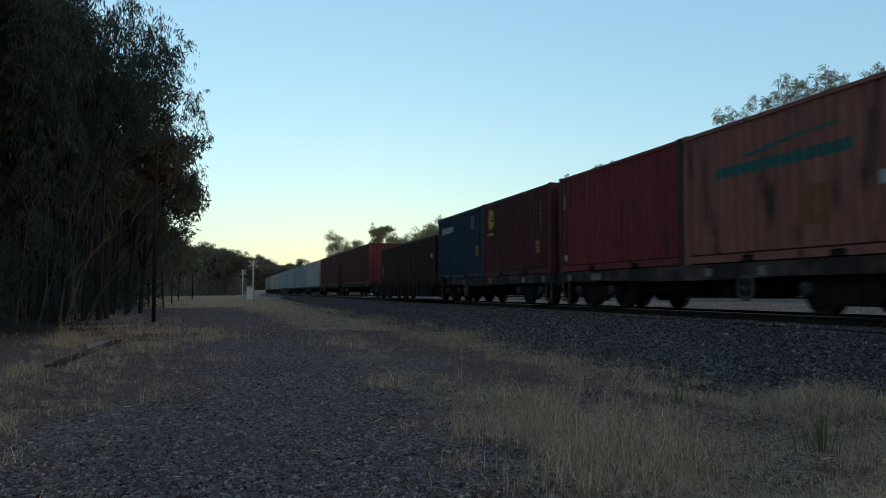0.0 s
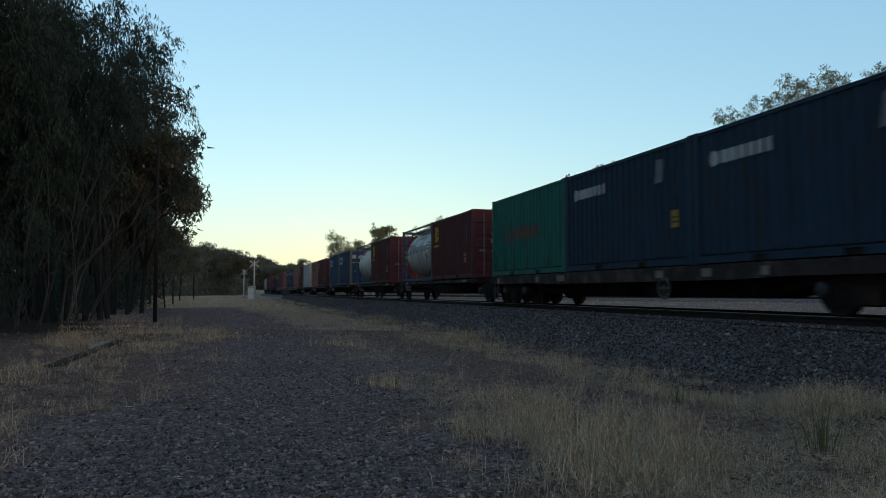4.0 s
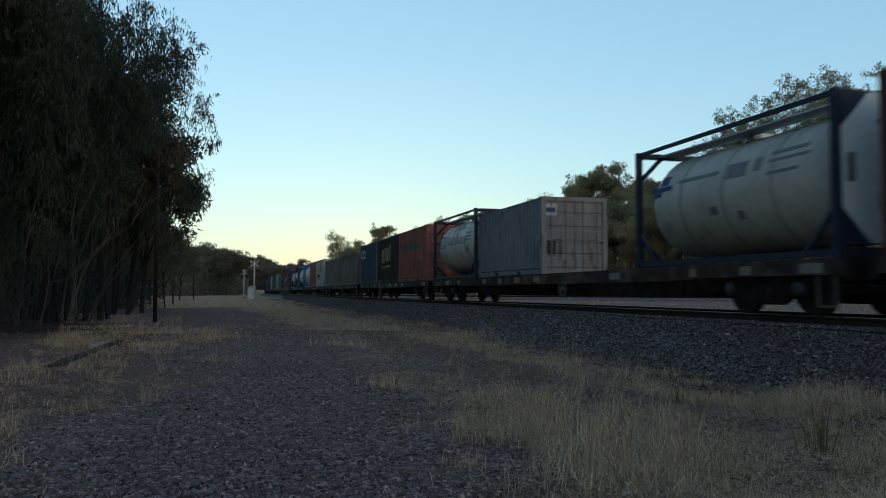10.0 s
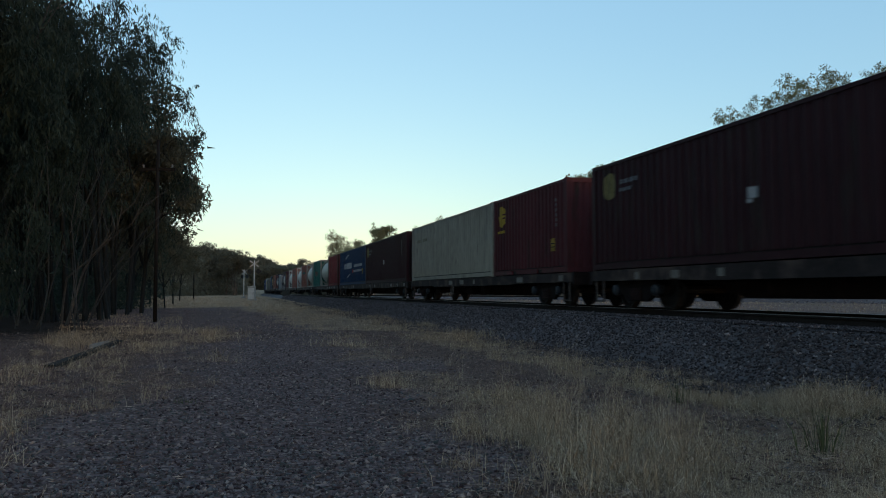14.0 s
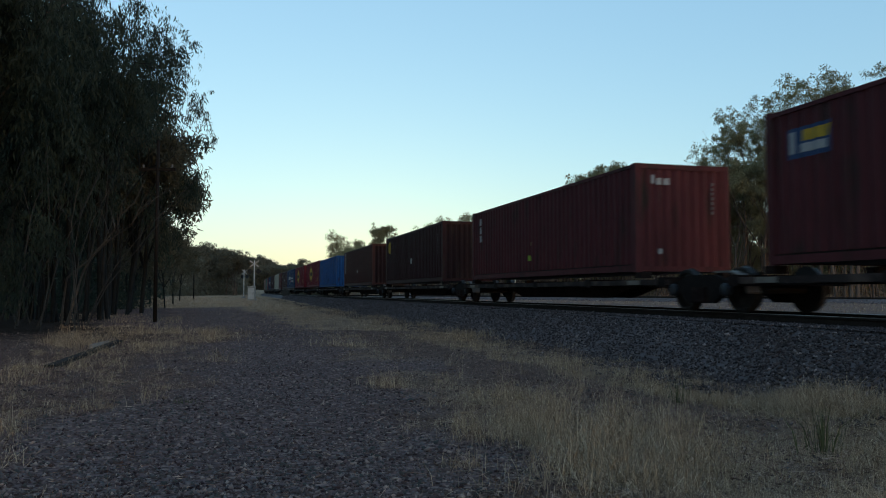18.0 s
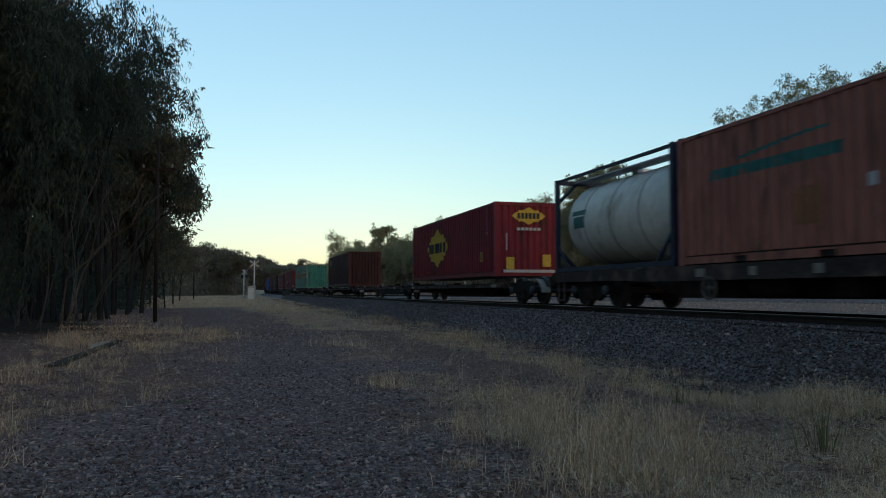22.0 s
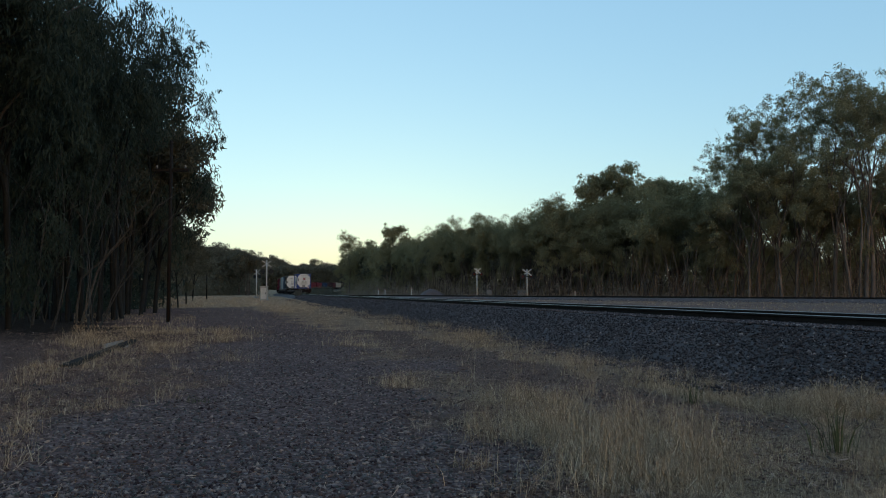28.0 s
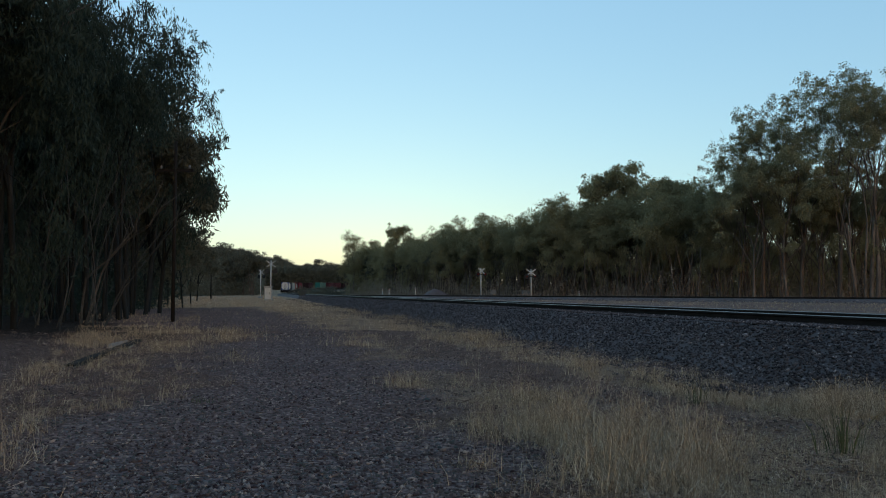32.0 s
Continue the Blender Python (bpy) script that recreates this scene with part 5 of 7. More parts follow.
def marking(box, half, kind, a, z, w, h, mat, side="near", slant=0.0):
    """A painted mark: a metres from the leading end of the near side (or, on the rear end, from its near corner), z its lower edge."""
    t = 0.006
    if kind == "bar":
        pts = [(0, 0), (w, 0), (w + slant, h), (slant, h)]
    elif kind == "disc":
        pts = [(w / 2 + w / 2 * math.cos(i * math.pi / 8), h / 2 + h / 2 * math.sin(i * math.pi / 8)) for i in range(16)]
    elif kind == "hexagon":
        pts = [(w / 2 + w / 2 * math.cos(math.pi / 6 + i * math.pi / 3) / 0.866, h / 2 + h / 2 * math.sin(math.pi / 6 + i * math.pi / 3)) for i in range(6)]
    elif kind == "burst":
        pts = [(0, h * 0.5), (w * 0.14, h * 0.72), (w * 0.18, h * 0.68), (w * 0.2, h * 0.82), (w * 0.34, h * 0.82), (w * 0.5, h), (w * 0.66, h * 0.82), (w * 0.8, h * 0.82), (w * 0.82, h * 0.68), (w * 0.86, h * 0.72),
               (w, h * 0.5), (w * 0.86, h * 0.28), (w * 0.82, h * 0.32), (w * 0.8, h * 0.18), (w * 0.66, h * 0.18), (w * 0.5, 0), (w * 0.34, h * 0.18), (w * 0.2, h * 0.18), (w * 0.18, h * 0.32), (w * 0.14, h * 0.28)]
    elif kind == "swoosh":
        n = 10
        up = [(w * i / n, h * (0.25 + 0.75 * math.sin(math.pi * 0.5 * i / n))) for i in range(n + 1)]
        dn = [(w * i / n, h * (0.0 + 0.78 * math.sin(math.pi * 0.5 * i / n) ** 1.3)) for i in range(n, -1, -1)]
        pts = dn[::-1] + up[::-1]
    elif kind == "bird":
        pts = [(w * a_, h * b_) for a_, b_ in ((0.12, 0.0), (0.3, 0.0), (0.42, 0.22), (0.58, 0.22), (0.66, 0.0), (0.84, 0.0), (0.8, 0.4), (0.95, 0.62), (1.0, 1.0), (0.7, 0.8), (0.5, 0.72), (0.32, 0.84), (0.0, 1.0), (0.06, 0.66), (0.2, 0.45))]
    elif kind == "triangle":
        pts = [(0, 0), (w, 0), (w / 2, h)]
    lift = 0.003 + 0.0025 * sum(1 for c in box.children if c.name.startswith("marking"))
    if side == "near":
        prof, face = list(box["ribs"]), HALF - 0.012
        L, n, depth = prof[0], int(prof[1]), prof[2]
        poly = [(half - a - x, z + y) for x, y in pts]
    else:
        face = half + (0.03 if box["ribs"][3] else -0.01)
        L, n, depth = 2 * HALF - 0.3, 1, 0.0
        poly = [(HALF - a - x, z + y) for x, y in pts]
    sh = Shape()
    lo, hi = min(q[0] for q in poly), max(q[0] for q in poly)
    p = L / n
    for i in range(n):
        b0 = -L / 2 + i * p
        for f0, f1, d0, d1 in (((0, 0.30, 0, 0), (0.30, 0.5, 0, depth), (0.5, 0.8, depth, depth), (0.8, 1.0, depth, 0)) if depth else ((0, 1, 0, 0),)):
            x0, x1 = b0 + p * f0, b0 + p * f1
            if x1 <= lo or x0 >= hi:
                continue
            cut = clip_strip(poly, x0, x1)
            if len(cut) < 3:
                continue
            v = []
            for x, zz in cut:
                y = face + lift - (d0 + (d1 - d0) * (x - x0) / (x1 - x0))
                v.append((x, y, zz) if side == "near" else (-y, x, zz))
            sh.add(v, [tuple(range(len(v)))])
    if sh.v:
        part("marking", sh, mat, box)


def clip_strip(poly, x0, x1):
    """The part of an outline between two upright lines."""
    for x, keep in ((x0, lambda q: q[0] >= x0 - 1e-9), (x1, lambda q: q[0] <= x1 + 1e-9)):
        out = []
        for i, q in enumerate(poly):
            r = poly[i - 1]
            if keep(q) != keep(r) and abs(q[0] - r[0]) > 1e-9:
                w = (x - r[0]) / (q[0] - r[0])
                out.append((x, r[1] + (q[1] - r[1]) * w))
            if keep(q):
                out.append(q)
        poly = out
        if len(poly) < 3:
            return []
    return poly


def word(a, z, w, h, n, mat, gap=0.22, slant=0.0, side="near"):
    """n upright bars in a row, where lettering stands."""
    p = w / n
    return [("bar", a + i * p, z, p * (1 - gap), h, mat, side, slant) for i in range(n)]


FAINT = material("faded grey marking", (0.26, 0.26, 0.23), 0.6, 0, 4, 0.2, 20)
STAINED = material("stained white paint", (0.40, 0.385, 0.35), 0.55, 0, 3, 0.15, 14)
ENDW = material("white end panel paint", (0.50, 0.485, 0.46), 0.5, 0, 1.5, 0.1, 12, stain=(0.3, 0.27, 0.23), stain_at=0.62)
TANKB = material("tank band grey", (0.17, 0.16, 0.145), 0.5, 0, 2, 0.2, 20)


def tank(u, frame_mat, tank_mat, label, style="full", marks=(), L=6.058, h=2.591, octagon=False, group="tank containers on the train", w=HALF):
    """A tank in a container-sized frame."""
    box = tagged(new("tank_container"), label, "tank container", group)
    half = L / 2
    r, tl, cz = w - (0.109 if style == "full" else 0.06), L / 2 - (0.22 if style == "full" else 0.13), 1.33 * h / 2.591
    g = r / 1.11
    prof = [(-tl, 0.05), (-tl + 0.03, 0.45 * g), (-tl + 0.12, 0.82 * g), (-tl + 0.28, 1.03 * g), (-tl + 0.5, r), (tl - 0.5, r), (tl - 0.28, 1.03 * g), (tl - 0.12, 0.82 * g), (tl - 0.03, 0.45 * g), (tl, 0.05)]
    part("tank", lambda: Shape().lathe(prof, "x", 32), tank_mat, box, at=(0, 0, cz), key=("tank", L, r), smooth=True)
    for x in (-tl * 0.5, 0.0, tl * 0.5):
        part("band", lambda: Shape().lathe([(-0.025, r - 0.01), (-0.025, r + 0.008), (0.025, r + 0.008), (0.025, r - 0.01)], "x", 32), tank_mat if frame_mat in (FWHITE, FCREAM) else TANKB, box, at=(x, 0, cz), key=("band", r), smooth=False)
    part("manhole", lambda: Shape().lathe([(0, 0.28), (0.1, 0.28), (0.12, 0.24)], "z", 12), GALV, box, at=(0.3, 0, cz + r - 0.02), key="manhole")
    part("walkway", lambda: Shape().box(-half + 0.15, half - 0.15, -0.25, 0.2, 0, 0.03), GALV, box, at=(0, 0.5 if style == "full" else 0.0, cz + r + 0.06), key=("walk", L))
    for e in (1, -1):
        for sgn in (1, -1):
            part("corner_post", lambda: Shape().box(-0.06, 0.06, -0.06, 0.06, 0, h), frame_mat, box, at=(e * (half - 0.06), sgn * (w - 0.06), 0), key=("tpost", h))
            if style == "beam":
                part("brace", Shape().beam((e * (half - 0.1), sgn * (w - 0.06), 1.1), (e * (half - 1.15), sgn * (w - 0.06), 0.12), 0.09), frame_mat, box)
                part("brace", Shape().beam((e * (half - 0.1), sgn * (w - 0.1), h - 0.08), (e * (half - 1.3), sgn * 0.55, h - 0.35), 0.08), frame_mat, box)
            else:
                part("brace", Shape().beam((e * (half - 0.1), sgn * (w - 0.06), 0.75), (e * (half - 0.75), sgn * (w - 0.06), 0.1), 0.07), frame_mat, box)
        part("end_beam", lambda: Shape().box(-0.06, 0.06, -w + 0.15, w - 0.15, h - 0.13, h - 0.01), frame_mat, box, at=(e * (half - 0.07), 0, 0), key=("ebeam", h, w))
        part("end_beam", lambda: Shape().box(-0.06, 0.06, -w + 0.15, w - 0.15, 0.01, 0.15), frame_mat, box, at=(e * (half - 0.07), 0, 0), key=("ebeam0", w))
        for sgn in (1, -1):
            for zz, zs in ((0.62, 0.1), (h - 0.62, h - 0.1)):
                part("gusset", Shape().beam((e * (half - 0.07), sgn * (w - 0.1), zz), (e * (half - 0.07), sgn * (w - 0.62), zs), 0.075), frame_mat, box)
    for sgn in (1, -1):
        part("bottom_rail", lambda: Shape().box(-half + 0.15, half - 0.15, -0.05, 0.05, 0.02, 0.13), STEEL if style == "beam" and frame_mat is FTEAL else frame_mat, box, at=(0, sgn * (w - 0.07), 0), key=("tb", L))
        if style == "full":
            part("top_rail", lambda: Shape().box(-half + 0.15, half - 0.15, -0.035, 0.035, h - 0.09, h - 0.02), frame_mat, box, at=(0, sgn * (w - 0.06), 0), key=("tt", L, h))
        else:
            part("steam_pipe", lambda: Shape().rod((-half + 0.8, 0, 0.42), (half - 0.8, 0, 0.42), 0.04).rod((-half + 1.0, 0, 0.3), (half - 1.0, 0, 0.27), 0.03), frame_mat if frame_mat in (FWHITE, FCREAM) else FDARK, box, at=(0, sgn * (w - 0.3), 0), key=("pipe", L))
    if octagon:
        c = 0.5
        oc = [(-w + 0.1, 0.24 + c), (-w + 0.1 + c, 0.22), (w - 0.1 - c, 0.22), (w - 0.1, 0.24 + c), (w - 0.1, h - 0.1 - c), (w - 0.1 - c, h - 0.05), (-w + 0.1 + c, h - 0.05), (-w + 0.1, h - 0.1 - c)]
        part("end_panel", Shape().prism(oc, "x", -half - 0.03, -half - 0.008), ENDW, box, "white octagonal end panel")
        for k, y in enumerate((-0.62, -0.92)):
            part("ladder_rail", Shape().rod((-half - 0.06, y, 0.3), (-half - 0.06, y, h - 0.1), 0.02), GALV, box)
        for k in range(7):
            part("rung", Shape().rod((-half - 0.06, -0.62, 0.45 + k * 0.3), (-half - 0.06, -0.92, 0.45 + k * 0.3), 0.014), GALV, box)
        lines = [(0.0, 2.02, 0.6, 0.06), (0.1, 1.9, 0.4, 0.05), (-0.5, 0.88, 0.8, 0.06), (-0.4, 0.74, 0.6, 0.05)]
        if octagon == "framed":
            lines += [(-0.2, 1.45, 0.46, 0.04), (-0.2, 1.02, 0.46, 0.04), (-0.2, 1.06, 0.04, 0.39), (0.22, 1.06, 0.04, 0.39), (-0.06, 1.14, 0.05, 0.24), (0.08, 1.14, 0.05, 0.24)]
        else:
            for y0, r0 in ((-0.33, 0.12), (0.18, 0.15)):
                part("marking", Shape().lathe([(-0.004, r0), (0.0, r0)], "x", 18), FAINT, box, "faded grey round patch", at=(-half - 0.0325, y0, 1.09))
            part("marking", Shape().prism([(0.53 * math.cos(a_ * 0.2618), 0.3 * math.sin(a_ * 0.2618)) for a_ in range(24)], "x", -0.003, 0.0), STAINED, box, "faint stained patch", at=(-half - 0.0302, 0.0, 0.83))
            for y0, z0, ww, hh in [(0.12 - 0.1 * i, 2.06, 0.07, 0.08) for i in range(-3, 6)] + [(-0.08, 1.93, 0.2, 0.05), (0.22, 1.77, 0.16, 0.1), (-0.06, 1.77, 0.14, 0.1), (-0.38, 1.77, 0.16, 0.1), (-0.36, 1.70, 0.62, 0.02)]:
                part("marking", Shape().box(-half - 0.034, -half - 0.03, y0, y0 + ww, z0, z0 + hh), FAINT, box)
            part("warning_mark", Shape().prism([(-0.92, 1.56), (-0.73, 1.56), (-0.825, 1.74)], "x", -half - 0.034, -half - 0.03), YELL, box, "small yellow warning triangle")
            for sy in (1, -1):
                for z0, z1 in ((0.2, 0.24 + c), (h - 0.06, h - 0.1 - c)):
                    part("gusset", Shape().prism([(sy * (w - 0.08), z0), (sy * (w - 0.08), z1), (sy * (w - 0.1 - c), z0)], "x", -half - 0.028, -half - 0.012), frame_mat, box)
            lines = []
        for y0, z0, ww, hh in lines:
            part("marking", Shape().box(-half - 0.034, -half - 0.03, y0, y0 + ww, z0, z0 + hh), MGREY, box)
        part("label_patch", Shape().box(-half - 0.034, -half - 0.03, w - 0.34, w - 0.16, 1.15, 1.6), MGREY, box)
        part("valve_box", Shape().box(-half - 0.05, -half - 0.03, -0.25, 0.25, 0.28, 0.52), MGREY, box)
    for kind, a, z, ww, hh, mat in marks:
        # marks wrap round the tank
        n = max(2, int(ww / 0.3))
        a0 = math.asin(max(-1, min(1, (z - cz) / (r + 0.004))))
        a1 = math.asin(max(-1, min(1, (z + hh - cz) / (r + 0.004))))
        v = []
        steps = 5
        for i in range(steps + 1):
            ga_ = a0 + (a1 - a0) * i / steps
            for rr in (r - 0.002, r + 0.006):
                y, zz = rr * math.cos(ga_), cz + rr * math.sin(ga_)
                v += [(half - a, y, zz), (half - a - ww, y, zz)]
        f = []
        for i in range(steps):
            b = i * 4
            f += [(b + 2, b + 3, b + 7, b + 6), (b, b + 4, b + 5, b + 1), (b, b + 2, b + 6, b + 4), (b + 1, b + 5, b + 7, b + 3)]
        f += [(0, 1, 3, 2), (4 * steps, 4 * steps + 2, 4 * steps + 3, 4 * steps + 1)]
        part("marking", Shape().add(v, f), mat, box)
    roll(box, u - half, DECK)
    return box


# ---- wagons ----
WR = 0.43


def wheelset_shape():
    sh = Shape().rod((0, -0.9, 0), (0, 0.9, 0), 0.08, k=8)
    for s in (1, -1):
        sh.lathe([(s * 0.79, 0.10), (s * 0.77, 0.16), (s * 0.745, 0.34), (s * 0.80, 0.37), (s * 0.80, WR), (s * 0.69, WR + 0.01), (s * 0.66, WR + 0.03), (s * 0.655, 0.2)], "y", 16)
    return sh


def frame_shape():
    """Cast side frame of a bogie, seen from the side."""
    pts = [(-1.12, 0.34), (-1.12, 0.52), (-0.85, 0.60), (-0.45, 0.72), (0.45, 0.72), (0.85, 0.60), (1.12, 0.52), (1.12, 0.34), (0.7, 0.34), (0.42, 0.17), (-0.42, 0.17), (-0.7, 0.34)]
    return Shape().prism(pts, "y", -0.06, 0.06)


def bogie(wagon, x):
    b = part("bogie", lambda: Shape().box(-0.2, 0.2, -0.95, 0.95, 0.42, 0.66).box(-0.12, 0.12, -0.3, 0.3, 0.6, 0.78), BOGIE, wagon, at=(x, 0, 0), key="bolster")
    for s in (1, -1):
        part("side_frame", frame_shape, BOGIE, b, at=(0, s * 1.0, 0), key="sframe")
        part("spring_nest", lambda: Shape().rod((-0.16, 0, 0.2), (-0.16, 0, 0.48), 0.075).rod((0, 0, 0.2), (0, 0, 0.48), 0.075).rod((0.16, 0, 0.2), (0.16, 0, 0.48), 0.075), STEEL, b, at=(0, s * 1.08, 0), key="spring")
        for e in (1, -1):
            part("axle_box", lambda: Shape().lathe([(0, 0.135), (0.08, 0.125), (0.1, 0.08)], "y", 10) if s > 0 else Shape().lathe([(0, 0.135), (-0.08, 0.125), (-0.1, 0.08)], "y", 10), HUB, b, at=(e * 0.9, s * 1.06, WR), key=("abox", s), smooth=True)
    for e in (1, -1):
        part("wheelset", wheelset_shape, WHEEL, b, at=(e * 0.9, 0, WR), key="wheelset", smooth=False)
    return b


def coupler(wagon, x, e):
    part("coupler", lambda: Shape().box(0, 0.55, -0.07, 0.07, 0.62, 0.78).box(0.45, 0.72, -0.13, 0.13, 0.56, 0.84), BOGIE, wagon, key="coupler").matrix_basis = Matrix.Translation((x, 0, 0)) @ Matrix.Rotation(0 if e > 0 else math.pi, 4, "Z")


def sill_shape(L, top, d0, d1):
    """A fish-bellied side sill: shallow over the bogies and deep between them."""
    a, b = L / 2, L / 2 - 4.2
    return Shape().prism([(-a, top), (-a, top - d0), (-b - 0.6, top - d0), (-b + 0.8, top - d1), (b - 0.8, top - d1), (b + 0.6, top - d0), (a, top - d0), (a, top)], "y", -0.04, 0.04)


def flat_wagon(u0, u1, label, group="container flat wagons", brake=True, seed=0, drop=0.0, pads=()):
    """A skeletal flat with its own two bogies, whose deck runs from u0 back to u1."""
    L = u0 - u1
    rnd = random.Random(seed)
    wg = tagged(new("flat_wagon"), label, "rail wagon", group)
    top = DECK - 0.004
    for s in (1, -1):
        part("side_sill", lambda: sill_shape(L, top - drop, 0.26 - drop * 0.5, 0.30), SILL, wg, at=(0, s * 1.16, 0), key=("sill", round(L, 2), drop))
    for s in (1, -1):
        part("centre_sill", lambda: sill_shape(L, top - 0.02 - drop, 0.3 - drop * 0.5, 0.62 - drop), STEEL, wg, at=(0, s * 0.32, 0), key=("csill", round(L, 2), drop))
    n = int(L / 3.05)
    for i in range(n + 1):
        x = -L / 2 + 0.15 + (L - 0.3) * i / n
        part("cross_bearer", lambda: Shape().box(-0.12, 0.12, -1.12, 1.12, top - 0.24, top - 0.005), STEEL, wg, at=(x, 0, -drop * 0.9), key="xbear")
    for x in pads:
        for s in (1, -1):
            part("pad", lambda: Shape().box(-0.16, 0.16, -0.14, 0.14, top - drop - 0.02, top), STEEL, wg, at=(x, s * 1.0, 0), key=("fpad", drop))
    for e in (1, -1):
        part("headstock", lambda: Shape().box(-0.08, 0.08, -1.2, 1.2, top - 0.34, top - 0.01), STEEL, wg, at=(e * (L / 2 + 0.06), 0, -drop), key="headst")
        coupler(wg, e * (L / 2 + 0.1), e)
        bogie(wg, e * (L / 2 - 2.0))
        for s in (1, -1):
            part("step", lambda: Shape().box(-0.2, -0.17, -0.02, 0.02, top - 0.75, top - 0.26).box(0.17, 0.2, -0.02, 0.02, top - 0.75, top - 0.26).box(-0.2, 0.2, -0.03, 0.03, top - 0.77, top - 0.73), WORN, wg, at=(e * (L / 2 - 0.4), s * 1.17, 0), key="step")
    k = int(L / 1.55)
    for i in range(k):
        if rnd.random() < 0.62:
            wd = rnd.choice((0.2, 0.3, 0.5))
            x = -L / 2 + 0.7 + (L - 1.4) * i / (k - 1)
            part("reflector", lambda: Shape().box(-wd / 2, wd / 2, 0, 0.008, top - 0.23, top - 0.07), REFL, wg, at=(x, 1.203, -drop * 0.9), key=("refl", wd))
    if brake:
        part("brake_wheel", lambda: Shape().lathe([(-0.015, 0.19), (-0.015, 0.235), (0.015, 0.235), (0.015, 0.19), (-0.015, 0.19)], "y", 20, False).box(-0.2, 0.2, -0.01, 0.01, -0.018, 0.018).box(-0.018, 0.018, -0.01, 0.01, -0.2, 0.2).lathe([(-0.03, 0.06), (0.04, 0.05)], "y", 10), WORN, wg, "pale worn hand brake wheel", at=(2.1 if seed % 2 else -1.9, 1.21, top - 0.45), key="bwheel")
    part("air_reservoir", lambda: Shape().lathe([(-0.5, 0.1), (-0.45, 0.19), (0.45, 0.19), (0.5, 0.1)], "x", 10), BOGIE, wg, at=(0.8, 0.75, top - 0.42), key="res")
    part("brake_valve", lambda: Shape().box(-0.2, 0.2, -0.15, 0.15, -0.2, 0.15), BOGIE, wg, at=(-1.1, 0.8, top - 0.4), key="valve")
    roll(wg, (u0 + u1) / 2, 0)
    return wg


# spine wagons that carry an equipment box, and its place on their first platform
EQUIP = {"third spine wagon": (2.95, 0.56, REFL, "dull white equipment box"), "fifth spine wagon": (5.5, 0.34, WORN, "worn grey equipment box")}


def pack_wagon(centres, pitch, span, label, group, well=None, z=DECK):
    """Platforms that share a bogie at each joint. One thing for each platform; the joint's bogie goes with the platform ahead of it."""
    for i, c in enumerate(centres):
        wg = tagged(new("articulated_platform"), label, "rail wagon", group)
        top = z - 0.004
        L = pitch - 0.5
        low = 0.13 if z < 0.9 else 0.0      # the beams of the long platforms lie below the pads that carry the load
        for s in (1, -1):
            part("spine_sill", lambda: sill_shape(L, top - 0.05 - low, 0.26 - low, 0.55 - low), STEEL, wg, at=(0, s * 0.36, 0), key=("spine", round(L, 2), z))
            part("edge_beam", lambda: Shape().box(-span / 2, span / 2, -0.05, 0.05, top - 0.16 - low, top - 0.04 - low), SILL, wg, at=(0, s * 1.14, 0), key=("edge", span, z))
        for k in range(5):
            x = -span / 2 + 0.2 + (span - 0.4) * k / 4
            part("cross_bearer", lambda: Shape().box(-0.16, 0.16, -1.2, 1.2, top - 0.2 - low, top - low), STEEL, wg, at=(x, 0, 0), key=("pbear", z))
            if low and k in (0, 4):
                for s in (1, -1):
                    part("pad", lambda: Shape().box(-0.14, 0.14, -0.14, 0.14, top - low, top), STEEL, wg, at=(x * 0.86, s * 1.05, 0), key=("pad", z))
        part("reflector", lambda: Shape().box(-0.28, 0.28, 0, 0.006, top - 0.15 - low, top - 0.05 - low), REFL, wg, at=(span / 2 - 1.1, 1.192, 0), key=("prefl", z))
        part("reflector", lambda: Shape().box(-0.28, 0.28, 0, 0.006, top - 0.15 - low, top - 0.05 - low), REFL, wg, at=(-span / 2 + 1.4, 1.192, 0), key=("prefl", z))
        for e in ((1, -1) if i == 0 else (-1,)):
            bogie(wg, e * pitch / 2)
            part("end_platform", lambda: Shape().box(-1.0, 1.0, -0.75, 0.75, top - 0.16 - low, top - 0.08 - low), STEEL, wg, at=(e * pitch / 2, 0, 0), key=("plat", z))
            part("guard", lambda: Shape().box(-0.2, 0.2, -0.02, 0.02, top - 0.2 - low, top - 0.1 - low), REFL, wg, at=(e * pitch / 2 - 0.85, 0.9, 0), key=("guard", z))
            if len(centres) == 5 and e < 0:
                bent = [(-0.35, 0.97), (-0.85, 0.965), (-1.12, 0.88), (-1.32, 0.70), (-1.38, 0.56)]
                part("mudguard", lambda: Shape().prism(bent + [(x_ + 0.03, z_ - 0.035) for x_, z_ in reversed(bent)], "y", 0.7, 0.98), REFL, wg, "pale bent mudguard over the wheel", at=(e * pitch / 2, 0, top - 1.0), key=("mudguard", z))
        if i == 0 and group in EQUIP:
            ex, ew, em, el = EQUIP[group]
            chest = part("equipment_box", Shape().box(-ew, ew, -0.3, 0.0, -0.18, 0.18), em, wg, el, at=(ex, 1.12, top - 0.44))
            part("lid", Shape().box(-ew - 0.02, ew + 0.02, -0.31, 0.012, 0.18, 0.205), SILL, chest)
            part("latch", Shape().box(-0.05, 0.05, 0, 0.015, -0.06, 0.04), MBLACK, chest)
        if i == 0:
            coupler(wg, pitch / 2 + 1.3, 1)
        if i == len(centres) - 1:
            coupler(wg, -pitch / 2 - 1.3, -1)
        roll(wg, c, 0)

